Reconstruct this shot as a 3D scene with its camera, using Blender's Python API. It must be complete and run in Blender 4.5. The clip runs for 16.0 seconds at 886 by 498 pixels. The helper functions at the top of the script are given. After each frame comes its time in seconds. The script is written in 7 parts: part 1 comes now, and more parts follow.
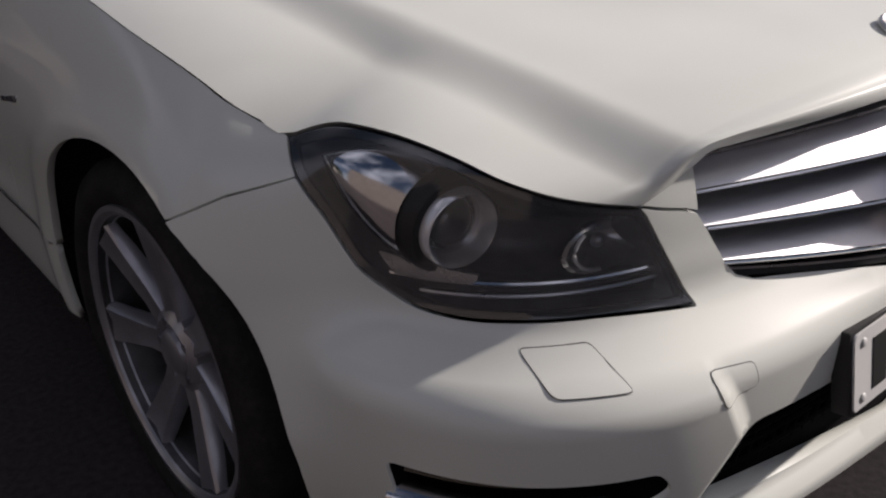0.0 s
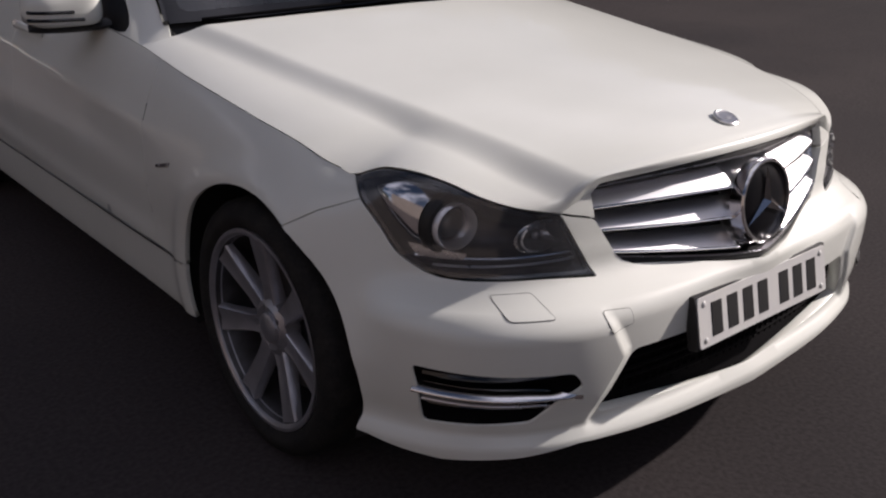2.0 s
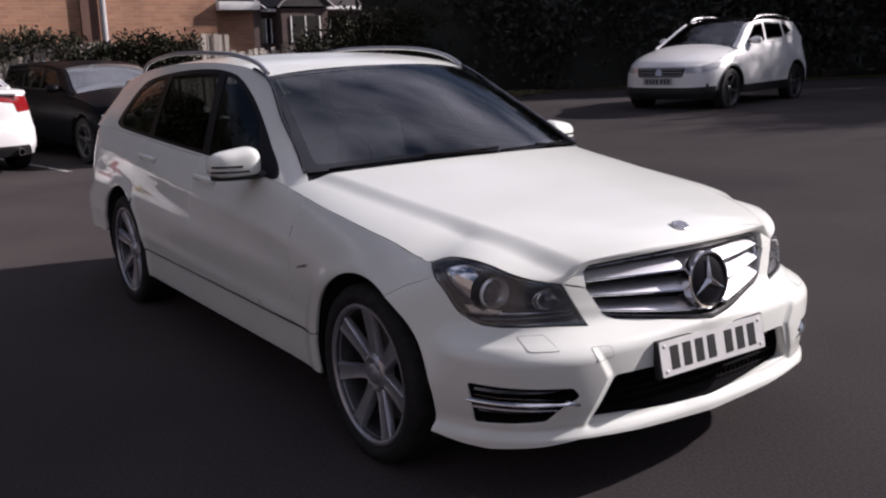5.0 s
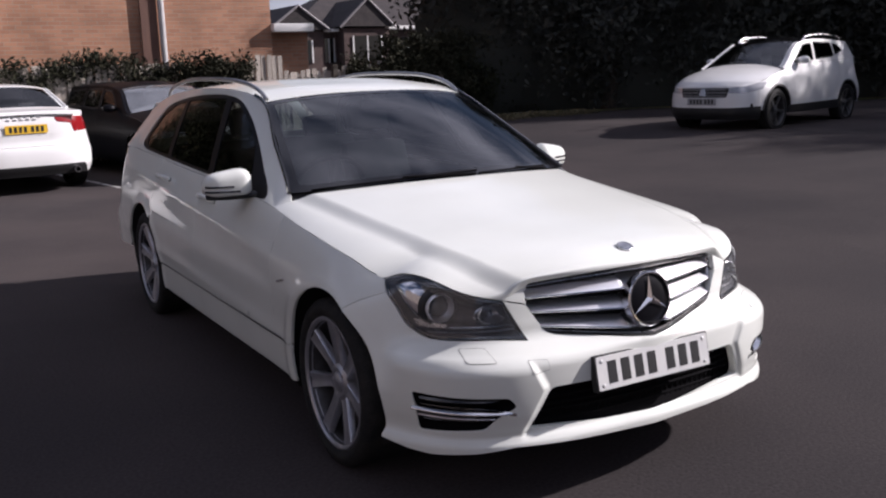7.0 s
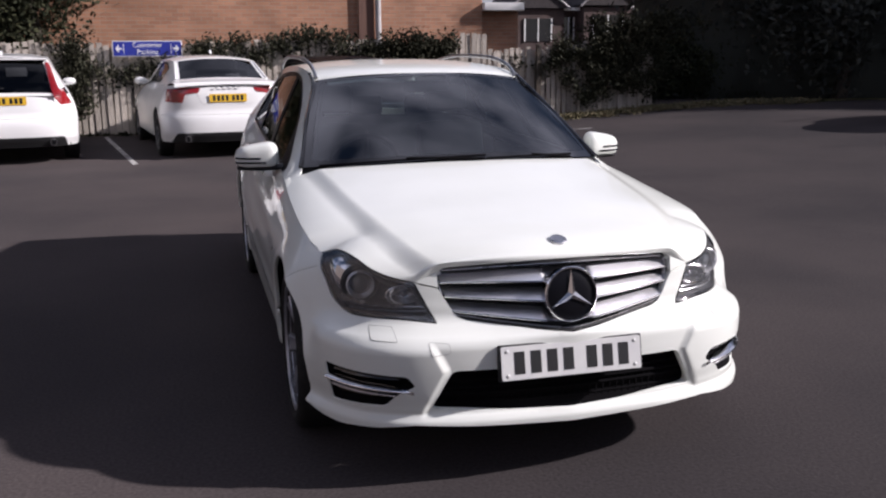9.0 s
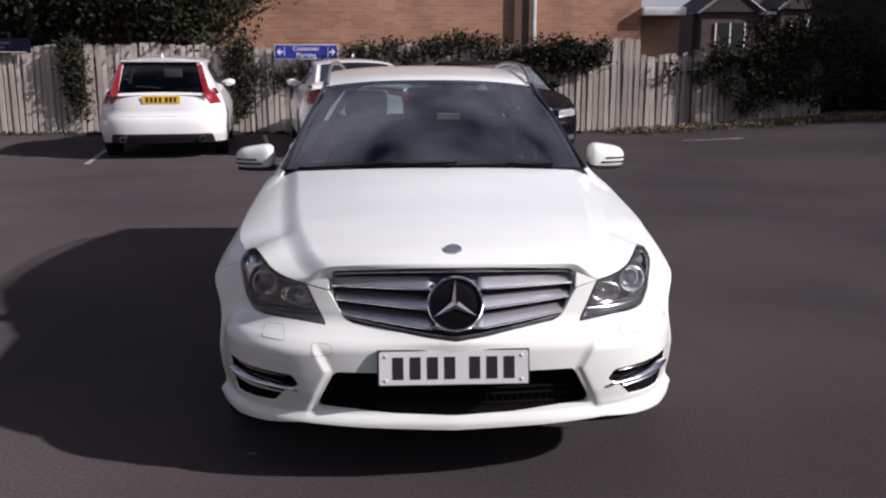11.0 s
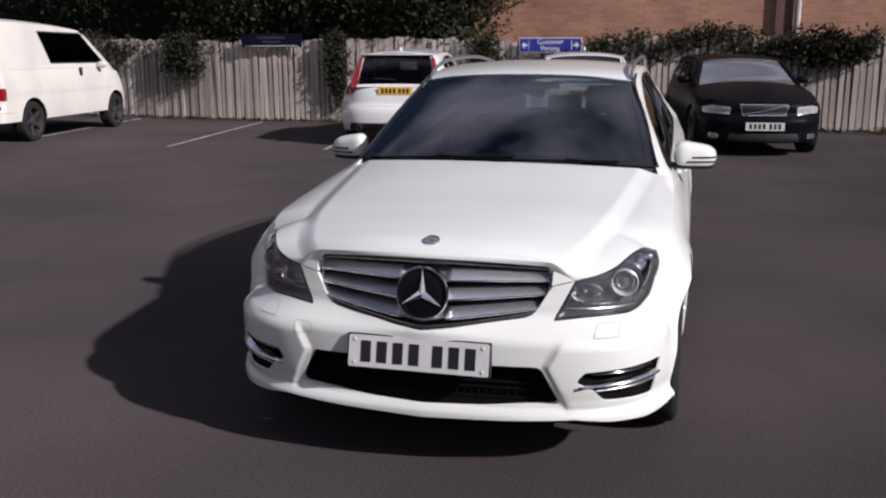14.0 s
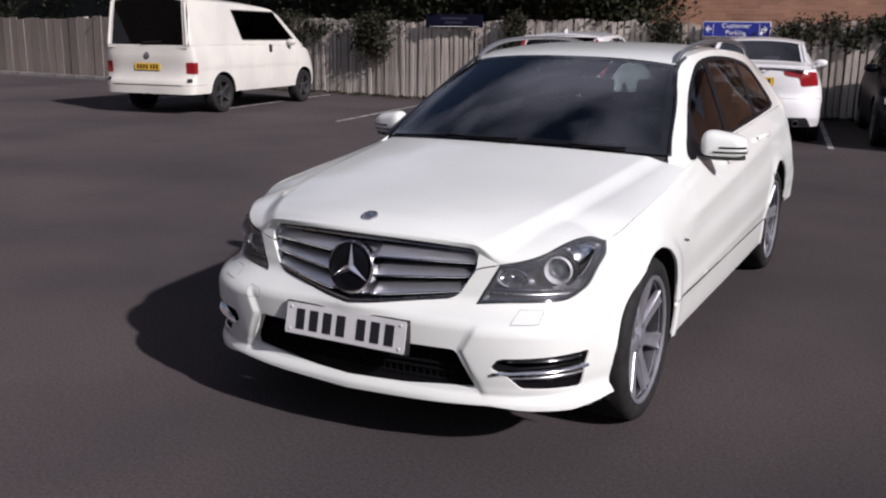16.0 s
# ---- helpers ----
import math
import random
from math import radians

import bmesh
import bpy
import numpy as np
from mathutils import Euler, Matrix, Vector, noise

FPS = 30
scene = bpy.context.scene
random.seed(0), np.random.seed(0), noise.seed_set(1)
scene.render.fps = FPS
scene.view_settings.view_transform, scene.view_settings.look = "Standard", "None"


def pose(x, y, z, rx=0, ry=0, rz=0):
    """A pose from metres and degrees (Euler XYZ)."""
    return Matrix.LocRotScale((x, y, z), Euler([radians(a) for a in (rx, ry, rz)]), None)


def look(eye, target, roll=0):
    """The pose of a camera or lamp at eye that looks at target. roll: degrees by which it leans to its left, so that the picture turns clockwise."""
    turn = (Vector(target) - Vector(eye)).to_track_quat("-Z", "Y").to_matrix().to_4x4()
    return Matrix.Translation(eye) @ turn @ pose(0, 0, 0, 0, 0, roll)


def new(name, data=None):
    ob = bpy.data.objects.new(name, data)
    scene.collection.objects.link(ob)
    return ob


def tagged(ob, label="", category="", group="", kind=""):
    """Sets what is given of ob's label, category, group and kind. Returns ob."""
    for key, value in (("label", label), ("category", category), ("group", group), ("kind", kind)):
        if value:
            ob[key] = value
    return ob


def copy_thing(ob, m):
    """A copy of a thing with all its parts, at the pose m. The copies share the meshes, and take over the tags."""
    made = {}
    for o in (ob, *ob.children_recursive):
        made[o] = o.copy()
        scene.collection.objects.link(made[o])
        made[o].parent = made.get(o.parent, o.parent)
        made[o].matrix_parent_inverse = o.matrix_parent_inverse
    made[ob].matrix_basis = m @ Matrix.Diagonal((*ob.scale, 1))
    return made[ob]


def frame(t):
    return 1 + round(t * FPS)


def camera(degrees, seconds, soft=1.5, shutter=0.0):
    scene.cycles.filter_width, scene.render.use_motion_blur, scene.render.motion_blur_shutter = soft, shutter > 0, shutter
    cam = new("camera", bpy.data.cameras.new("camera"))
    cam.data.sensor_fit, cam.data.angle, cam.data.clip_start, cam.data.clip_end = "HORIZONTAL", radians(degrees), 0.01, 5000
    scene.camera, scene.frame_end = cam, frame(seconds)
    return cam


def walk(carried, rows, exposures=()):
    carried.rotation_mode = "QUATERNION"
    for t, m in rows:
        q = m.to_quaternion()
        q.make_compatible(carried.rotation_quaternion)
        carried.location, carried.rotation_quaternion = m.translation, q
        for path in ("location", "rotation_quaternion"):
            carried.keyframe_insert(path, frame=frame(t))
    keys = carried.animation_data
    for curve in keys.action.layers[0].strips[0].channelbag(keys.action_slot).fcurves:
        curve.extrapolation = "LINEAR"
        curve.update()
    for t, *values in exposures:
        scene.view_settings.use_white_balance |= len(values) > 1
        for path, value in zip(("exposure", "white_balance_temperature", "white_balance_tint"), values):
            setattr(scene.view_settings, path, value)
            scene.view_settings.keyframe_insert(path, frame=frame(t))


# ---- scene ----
cam = camera(50.8, 16.0, soft=2.2)
PATH = [
    (0, (-1.287, -1.187, 1.16), (-0.151, 0.15, 0.2), 0.2),
    (0.5, (-1.398, -1.312, 1.227), (-0.241, 0.002, 0.26), 0.2),
    (1, (-1.518, -1.493, 1.237), (-0.341, -0.119, 0.383), -0.5),
    (1.5, (-1.625, -1.667, 1.26), (-0.473, -0.221, 0.498), -0.0),
    (2, (-1.786, -1.792, 1.302), (-0.595, -0.362, 0.57), 0.2),
    (2.5, (-1.917, -1.934, 1.323), (-0.718, -0.481, 0.651), -0.7),
    (3, (-1.993, -2.122, 1.349), (-0.835, -0.595, 0.776), -0.6),
    (3.5, (-2.066, -2.279, 1.377), (-0.943, -0.711, 0.849), -1.3),
    (4, (-2.187, -2.424, 1.381), (-1.053, -0.847, 0.905), -1.4),
    (5.25, (-2.36, -2.74, 1.415), (-1.27, -1.115, 1.003), -1.8),
    (6.5, (-2.308, -2.976, 1.44), (-1.278, -1.306, 1.051), -2.2),
    (7, (-2.145, -3.045, 1.437), (-1.153, -1.35, 1.059), -1.8),
    (7.5, (-1.937, -3.166, 1.443), (-1.03, -1.427, 1.052), -1.4),
    (8, (-1.699, -3.356, 1.454), (-0.947, -1.548, 1.049), -0.1),
    (8.5, (-1.442, -3.442, 1.437), (-0.813, -1.595, 1.015), -0.1),
    (9, (-1.201, -3.542, 1.444), (-0.687, -1.653, 1.032), -0.4),
    (10.25, (-0.56, -3.71, 1.456), (-0.31, -1.765, 1.049), -0.2),
    (11.5, (-0.063, -3.78, 1.464), (-0.033, -1.822, 1.061), 0.1),
    (12, (0.001, -3.797, 1.458), (-0.039, -1.842, 1.038), -0.2),
    (12.5, (0.144, -3.75, 1.456), (0.002, -1.797, 1.051), -0.5),
    (13, (0.339, -3.682, 1.468), (0.096, -1.743, 1.046), 0.5),
    (13.5, (0.589, -3.708, 1.468), (0.218, -1.791, 1.034), 0.1),
    (14, (0.851, -3.716, 1.469), (0.355, -1.824, 1.051), -0.0),
    (14.5, (1.063, -3.62, 1.462), (0.481, -1.756, 1.03), 0.9),
    (15, (1.3, -3.567, 1.466), (0.563, -1.757, 1.04), 0.4),
    (15.5, (1.572, -3.525, 1.477), (0.721, -1.766, 1.048), 1.3),
    (16, (1.762, -3.374, 1.459), (0.845, -1.656, 1.003), 0.8),
]
# the film camera's own gain and white balance drift along the way
EXPOSURE = [(0.0, -0.03, 6480, 18.5), (2.0, 0.14, 6430, 21.0), (4.0, 0.34, 6250, 23.5), (6.5, 0.54, 6050, 23.0), (9.0, 0.47, 6010, 22.0), (11.5, 0.25, 6000, 22.5), (16.0, 0.01, 5950, 22.0)]
walk(cam, [(t, look(eye, target, roll)) for t, eye, target, roll in PATH], EXPOSURE)

# ---- daylight: a low sun over a partly clouded sky ----
SUN_TRAVEL = Vector((-1.6, 0.56, -1.0)).normalized()
sun = new("sun", bpy.data.lights.new("sun", "SUN"))
sun.data.energy, sun.data.angle, sun.data.color = 5.0, radians(1.2), (1.0, 0.94, 0.84)
sun.matrix_world = look((30, -12, 20), Vector((30, -12, 20)) + SUN_TRAVEL)

world = bpy.data.worlds.new("sky")
scene.world = world
world.use_nodes = True
wt = world.node_tree
wn = {n.type: n for n in wt.nodes}
back = wn["BACKGROUND"]
sky = wt.nodes.new("ShaderNodeTexSky")
sky.sky_type, sky.sun_disc = "NISHITA", False
sky.sun_elevation = math.asin(-SUN_TRAVEL.z)
sky.sun_rotation = math.atan2(-SUN_TRAVEL.x, -SUN_TRAVEL.y)
sky.air_density, sky.dust_density = 1.0, 1.5
geo_in = wt.nodes.new("ShaderNodeTexCoord")
stretch = wt.nodes.new("ShaderNodeMapping")
stretch.inputs["Scale"].default_value = (1.3, 1.3, 2.4)
stretch.inputs["Location"].default_value = (11.38, 6.8, 17.01)
cloud = wt.nodes.new("ShaderNodeTexNoise")
cloud.inputs["Scale"].default_value, cloud.inputs["Detail"].default_value = 1.5, 6
cloud.inputs["Roughness"].default_value = 0.47
thick = wt.nodes.new("ShaderNodeMapRange")
thick.inputs["From Min"].default_value, thick.inputs["From Max"].default_value = 0.445, 0.675
thick.inputs["To Max"].default_value = 0.9
blend = wt.nodes.new("ShaderNodeMix")
blend.data_type = "RGBA"
blend.inputs[7].default_value = (17.0, 17.4, 19.0, 1)
wt.links.new(geo_in.outputs["Generated"], stretch.inputs["Vector"])
wt.links.new(stretch.outputs["Vector"], cloud.inputs["Vector"])
wt.links.new(cloud.outputs["Fac"], thick.inputs["Value"])
wt.links.new(thick.outputs["Result"], blend.inputs[0])
wt.links.new(sky.outputs["Color"], blend.inputs[6])
wt.links.new(blend.outputs[2], back.inputs["Color"])
back.inputs["Strength"].default_value = 0.033


# ---- materials ----
def mat(name, color, rough=0.5, metal=0.0, tint=None, scale=8.0, grain=0.0, grain_scale=120.0, coat=0.0, bump=0.0,
        rough_var=0.0, per_object=0.0, spec=0.5, detail=6, stretch=None):
    """A Principled material with a coarse stain (tint), fine grain and relief, all in metres."""
    m = bpy.data.materials.new(name)
    m.use_nodes = True
    nt = m.node_tree
    p = nt.nodes["Principled BSDF"]
    p.inputs["Base Color"].default_value = (*color, 1)
    p.inputs["Roughness"].default_value, p.inputs["Metallic"].default_value = rough, metal
    p.inputs["Coat Weight"].default_value = coat
    p.inputs["Coat Roughness"].default_value = 0.03
    p.inputs["Specular IOR Level"].default_value = spec
    m.diffuse_color = (*color, 1)
    if not (tint or grain or bump or rough_var or per_object):
        return m
    co = nt.nodes.new("ShaderNodeTexCoord")
    vec = co.outputs["Object"]
    if stretch:
        mp = nt.nodes.new("ShaderNodeMapping")
        mp.inputs["Scale"].default_value = stretch
        nt.links.new(vec, mp.inputs["Vector"])
        vec = mp.outputs["Vector"]
    coarse = nt.nodes.new("ShaderNodeTexNoise")
    coarse.inputs["Scale"].default_value, coarse.inputs["Detail"].default_value = scale, detail
    fine = nt.nodes.new("ShaderNodeTexNoise")
    fine.inputs["Scale"].default_value, fine.inputs["Detail"].default_value = grain_scale, 3
    nt.links.new(vec, coarse.inputs["Vector"])
    nt.links.new(vec, fine.inputs["Vector"])
    out = None
    if tint:
        mix = nt.nodes.new("ShaderNodeMix")
        mix.data_type = "RGBA"
        mix.inputs[6].default_value, mix.inputs[7].default_value = (*color, 1), (*tint, 1)
        rng = nt.nodes.new("ShaderNodeMapRange")
        rng.inputs["From Min"].default_value, rng.inputs["From Max"].default_value = 0.38, 0.64
        nt.links.new(coarse.outputs["Fac"], rng.inputs["Value"])
        nt.links.new(rng.outputs["Result"], mix.inputs[0])
        out = mix.outputs[2]
    for fac, socket, amount in ((fine, "Fac", grain), (None, "Random", per_object)):
        if not amount:
            continue
        src = fac or nt.nodes.new("ShaderNodeObjectInfo")
        rng = nt.nodes.new("ShaderNodeMapRange")
        rng.inputs["From Min"].default_value, rng.inputs["From Max"].default_value = (0.3, 0.7) if fac else (0, 1)
        rng.inputs["To Min"].default_value, rng.inputs["To Max"].default_value = 1 - amount, 1 + amount
        nt.links.new(src.outputs[socket], rng.inputs["Value"])
        mul = nt.nodes.new("ShaderNodeMix")
        mul.data_type, mul.blend_type = "RGBA", "MULTIPLY"
        mul.inputs[0].default_value = 1
        if out is None:
            mul.inputs[6].default_value = (*color, 1)
        else:
            nt.links.new(out, mul.inputs[6])
        nt.links.new(rng.outputs["Result"], mul.inputs[7])
        out = mul.outputs[2]
    if out is not None:
        nt.links.new(out, p.inputs["Base Color"])
    if rough_var:
        rng = nt.nodes.new("ShaderNodeMapRange")
        rng.inputs["To Min"].default_value, rng.inputs["To Max"].default_value = rough - rough_var, rough + rough_var
        nt.links.new(coarse.outputs["Fac"], rng.inputs["Value"])
        nt.links.new(rng.outputs["Result"], p.inputs["Roughness"])
    if bump:
        b = nt.nodes.new("ShaderNodeBump")
        b.inputs["Strength"].default_value, b.inputs["Distance"].default_value = 0.8, bump
        nt.links.new(fine.outputs["Fac"], b.inputs["Height"])
        nt.links.new(b.outputs["Normal"], p.inputs["Normal"])
    return m


def glass(name, color, rough=0.0, haze=0.0, ior=1.5):
    """Thin automotive glass: a tinted see-through sheet with a sharp reflection; haze: the share of pale diffuse
    surface mixed in.
    """
    m = bpy.data.materials.new(name)
    m.use_nodes = True
    nt = m.node_tree
    nt.nodes.remove(nt.nodes["Principled BSDF"])
    out = nt.nodes["Material Output"]
    clear, gloss, mix, fres = (nt.nodes.new("ShaderNode" + k) for k in ("BsdfTransparent", "BsdfGlossy", "MixShader", "Fresnel"))
    clear.inputs["Color"].default_value = (*color, 1)
    gloss.inputs["Roughness"].default_value = rough
    fres.inputs["IOR"].default_value = ior
    nt.links.new(fres.outputs["Fac"], mix.inputs["Fac"])
    body = clear.outputs["BSDF"]
    if haze:
        dull, veil = nt.nodes.new("ShaderNodeBsdfDiffuse"), nt.nodes.new("ShaderNodeMixShader")
        dull.inputs["Color"].default_value = (0.70, 0.73, 0.79, 1)
        veil.inputs["Fac"].default_value = haze
        nt.links.new(body, veil.inputs[1])
        nt.links.new(dull.outputs["BSDF"], veil.inputs[2])
        body = veil.outputs["Shader"]
    nt.links.new(body, mix.inputs[1])
    nt.links.new(gloss.outputs["BSDF"], mix.inputs[2])
    nt.links.new(mix.outputs["Shader"], out.inputs["Surface"])
    m.diffuse_color = (*color, 1)
    return m


WHITE = mat("white_paint", (0.738, 0.758, 0.710), 0.4, coat=0.80, rough_var=0.05, scale=3, tint=(0.708, 0.728, 0.680), spec=0.25)
WHITE_2 = mat("white_paint_plain", (0.76, 0.76, 0.75), 0.4, coat=0.8, tint=(0.70, 0.70, 0.69), scale=2)
BLACK_PAINT = mat("black_paint", (0.0045, 0.0046, 0.0062), 0.38, coat=0.03, spec=0.03, tint=(0.0065, 0.0065, 0.0085), scale=3)
VAN_WHITE = mat("van_paint", (0.67, 0.655, 0.585), 0.45, coat=0.3, tint=(0.58, 0.565, 0.52), scale=1.3, spec=0.3)
CHROME = mat("chrome", (0.78, 0.78, 0.80), 0.09, 1.0, rough_var=0.04, scale=9)
SATIN = mat("satin_silver", (0.55, 0.55, 0.57), 0.28, 1.0, rough_var=0.06, scale=12)
RIM = mat("alloy_silver", (0.46, 0.46, 0.50), 0.32, 0.70, tint=(0.37, 0.37, 0.40), scale=14, rough_var=0.08)
RUBBER = mat("tyre_rubber", (0.015, 0.015, 0.016), 0.75, tint=(0.024, 0.023, 0.022), scale=20, spec=0.2, grain=0.2, bump=0.0006)
PLASTIC = mat("black_plastic", (0.014, 0.014, 0.015), 0.55, grain=0.2, bump=0.0004, grain_scale=300)
GLOSS_BLACK = mat("gloss_black", (0.008, 0.008, 0.009), 0.08, coat=0.5, rough_var=0.03, scale=5)
LINER = mat("wheel_liner", (0.016, 0.015, 0.016), 0.9, grain=0.3)
SCREEN = glass("windscreen_glass", (0.31, 0.39, 0.39), ior=2.35)
TINTED = glass("tinted_glass", (0.14, 0.145, 0.15), ior=1.25)
DARK_GLASS = glass("privacy_glass", (0.07, 0.075, 0.085))
# The lens's diffuse share stands in for sunlight scattered inside the lamp.
CLEAR = glass("lamp_lens", (0.93, 0.94, 0.95), haze=0.055, ior=1.75)
RED_LAMP = mat("red_lamp", (0.27, 0.012, 0.015), 0.15, coat=0.8, tint=(0.20, 0.01, 0.012), scale=30)
PLATE_WHITE = mat("plate_white", (0.58, 0.58, 0.575), 0.4, tint=(0.62, 0.62, 0.60), scale=14)
PLATE_YELLOW = mat("plate_yellow", (0.75, 0.47, 0.03), 0.4, tint=(0.66, 0.40, 0.03), scale=14)
INK = mat("plate_ink", (0.012, 0.012, 0.013), 0.5)
CLOTH = mat("seat_cloth", (0.035, 0.035, 0.037), 0.9, grain=0.25, bump=0.001)
GREY_CLOTH = mat("seat_leather_grey", (0.026, 0.026, 0.026), 0.6, grain=0.1, bump=0.0006)


# ---- building helpers ----
def mesh_of(name, verts, faces, smooth=True):
    me = bpy.data.meshes.new(name)
    me.from_pydata([tuple(v) for v in verts], [], faces)
    me.validate()
    if smooth:
        me.polygons.foreach_set("use_smooth", [True] * len(me.polygons))
    me.update()
    return me


def put(name, me, material, parent=None, label=""):
    ob = new(name, me)
    if material and not me.materials:
        me.materials.append(material)
    if parent:
        ob.parent = parent
    if label:
        ob["label"] = label
    return ob


def part(name, bm, material, parent=None, label="", smooth=True):
    me = bpy.data.meshes.new(name)
    bmesh.ops.recalc_face_normals(bm, faces=bm.faces)
    bm.to_mesh(me)
    bm.free()
    if smooth:
        me.polygons.foreach_set("use_smooth", [True] * len(me.polygons))
        me.set_sharp_from_angle(angle=radians(35))
    return put(name, me, material, parent, label)


def box(bm, x0, x1, y0, y1, z0, z1, bevel=0.0, m=None):
    r = bmesh.ops.create_cube(bm, size=1)
    vs = r["verts"]
    for v in vs:
        v.co = Vector(((x0 + x1) / 2 + v.co.x * (x1 - x0), (y0 + y1) / 2 + v.co.y * (y1 - y0), (z0 + z1) / 2 + v.co.z * (z1 - z0)))
    if bevel:
        es = list({e for v in vs for e in v.link_edges})
        r = bmesh.ops.bevel(bm, geom=es, offset=bevel, segments=2, affect="EDGES", profile=0.6)
        vs = list({v for f in r["faces"] for v in f.verts} | {v for v in vs if v.is_valid})
    if m is not None:
        for v in vs:
            v.co = m @ v.co
    return bm


def empty(name, m=None):
    ob = new(name)
    ob.empty_display_size = 0.2
    if m is not None:
        ob.matrix_world = m
    return ob


def smooth01(a, b, v):
    t = np.clip((np.asarray(v, float) - a) / (b - a), 0, 1)
    return t * t * (3 - 2 * t)


# ---- ground ----
def ground_z(x, y):
    return 0.32 * smooth01(3.5, 10.5, x) + 0.25 * smooth01(11.0, 30.0, x)


ASPHALT = mat("asphalt", (0.0610, 0.0510, 0.0500), 0.92, tint=(0.0415, 0.0360, 0.0370), scale=0.45, grain=0.22, grain_scale=70, bump=0.002, detail=10, spec=0.12)
ASPHALT.node_tree.nodes["Principled BSDF"].inputs["Diffuse Roughness"].default_value = 0.6
GRASS = mat("verge_grass", (0.11, 0.12, 0.045), 0.9, tint=(0.20, 0.17, 0.09), scale=1.6, grain=0.35, grain_scale=40, bump=0.02, spec=0.2)


def build_ground():
    xs = np.r_[-900, -300, -120, -60, np.arange(-40, 40.1, 0.5), 60, 120, 300, 900]
    ys = np.r_[-900, -300, -120, -60, np.arange(-30, 40.1, 1.0), 60, 120, 300, 900]
    gx, gy = np.meshgrid(xs, ys)
    gz = ground_z(gx, gy)
    n, k = len(xs), len(ys)
    idx = np.arange(n * k).reshape(k, n)
    faces = np.stack([idx[:-1, :-1], idx[:-1, 1:], idx[1:, 1:], idx[1:, :-1]], -1).reshape(-1, 4).tolist()
    ob = put("ground", mesh_of("ground", np.stack([gx, gy, gz], -1).reshape(-1, 3), faces), ASPHALT)
    tagged(ob, "worn dark grey asphalt of a car park", "ground", kind="structure")


build_ground()


def build_unseen_walls():
    """Plain walls added on the sides that are never looked at, to block low sky light and close reflections."""
    render_mat = mat("wall_render", (0.16, 0.135, 0.12), 0.9, tint=(0.12, 0.10, 0.09), scale=0.7, grain=0.2, bump=0.003)
    for nm, x0, x1, y0, y1, h in (("wall_west", -14.9, -14.5, -24.0, 6.4, 8.5), ("wall_south", -14.5, 26.0, -24.4, -24.0, 5.0)):
        bm = bmesh.new()
        box(bm, x0, x1, y0, y1, -0.2, h, 0.02)
        tagged(part(nm, bm, render_mat, smooth=False), "plain dark brown rendered wall added out of view to block low sky", "wall", kind="structure")


build_unseen_walls()


# ---- body skin: a plan outline with an inset that varies with height ----
def spline(knots):
    """A smooth curve through (x, y) knots, clamped at its ends."""
    xs, ys = np.array(knots, float).T
    h, dlt = np.diff(xs), np.diff(ys) / np.diff(xs)
    m = np.r_[dlt[0], (dlt[:-1] * h[1:] + dlt[1:] * h[:-1]) / (h[1:] + h[:-1]), dlt[-1]]
    m[1:-1] = np.where(dlt[:-1] * dlt[1:] <= 0, 0.35 * m[1:-1], m[1:-1])

    def at(v):
        v = np.clip(np.asarray(v, float), xs[0], xs[-1])
        i = np.clip(np.searchsorted(xs, v, side="right") - 1, 0, len(xs) - 2)
        t = (v - xs[i]) / h[i]
        return ((2 * t**3 - 3 * t**2 + 1) * ys[i] + (t**3 - 2 * t**2 + t) * h[i] * m[i]
                + (3 * t**2 - 2 * t**3) * ys[i + 1] + (t**3 - t**2) * h[i] * m[i + 1])

    return at


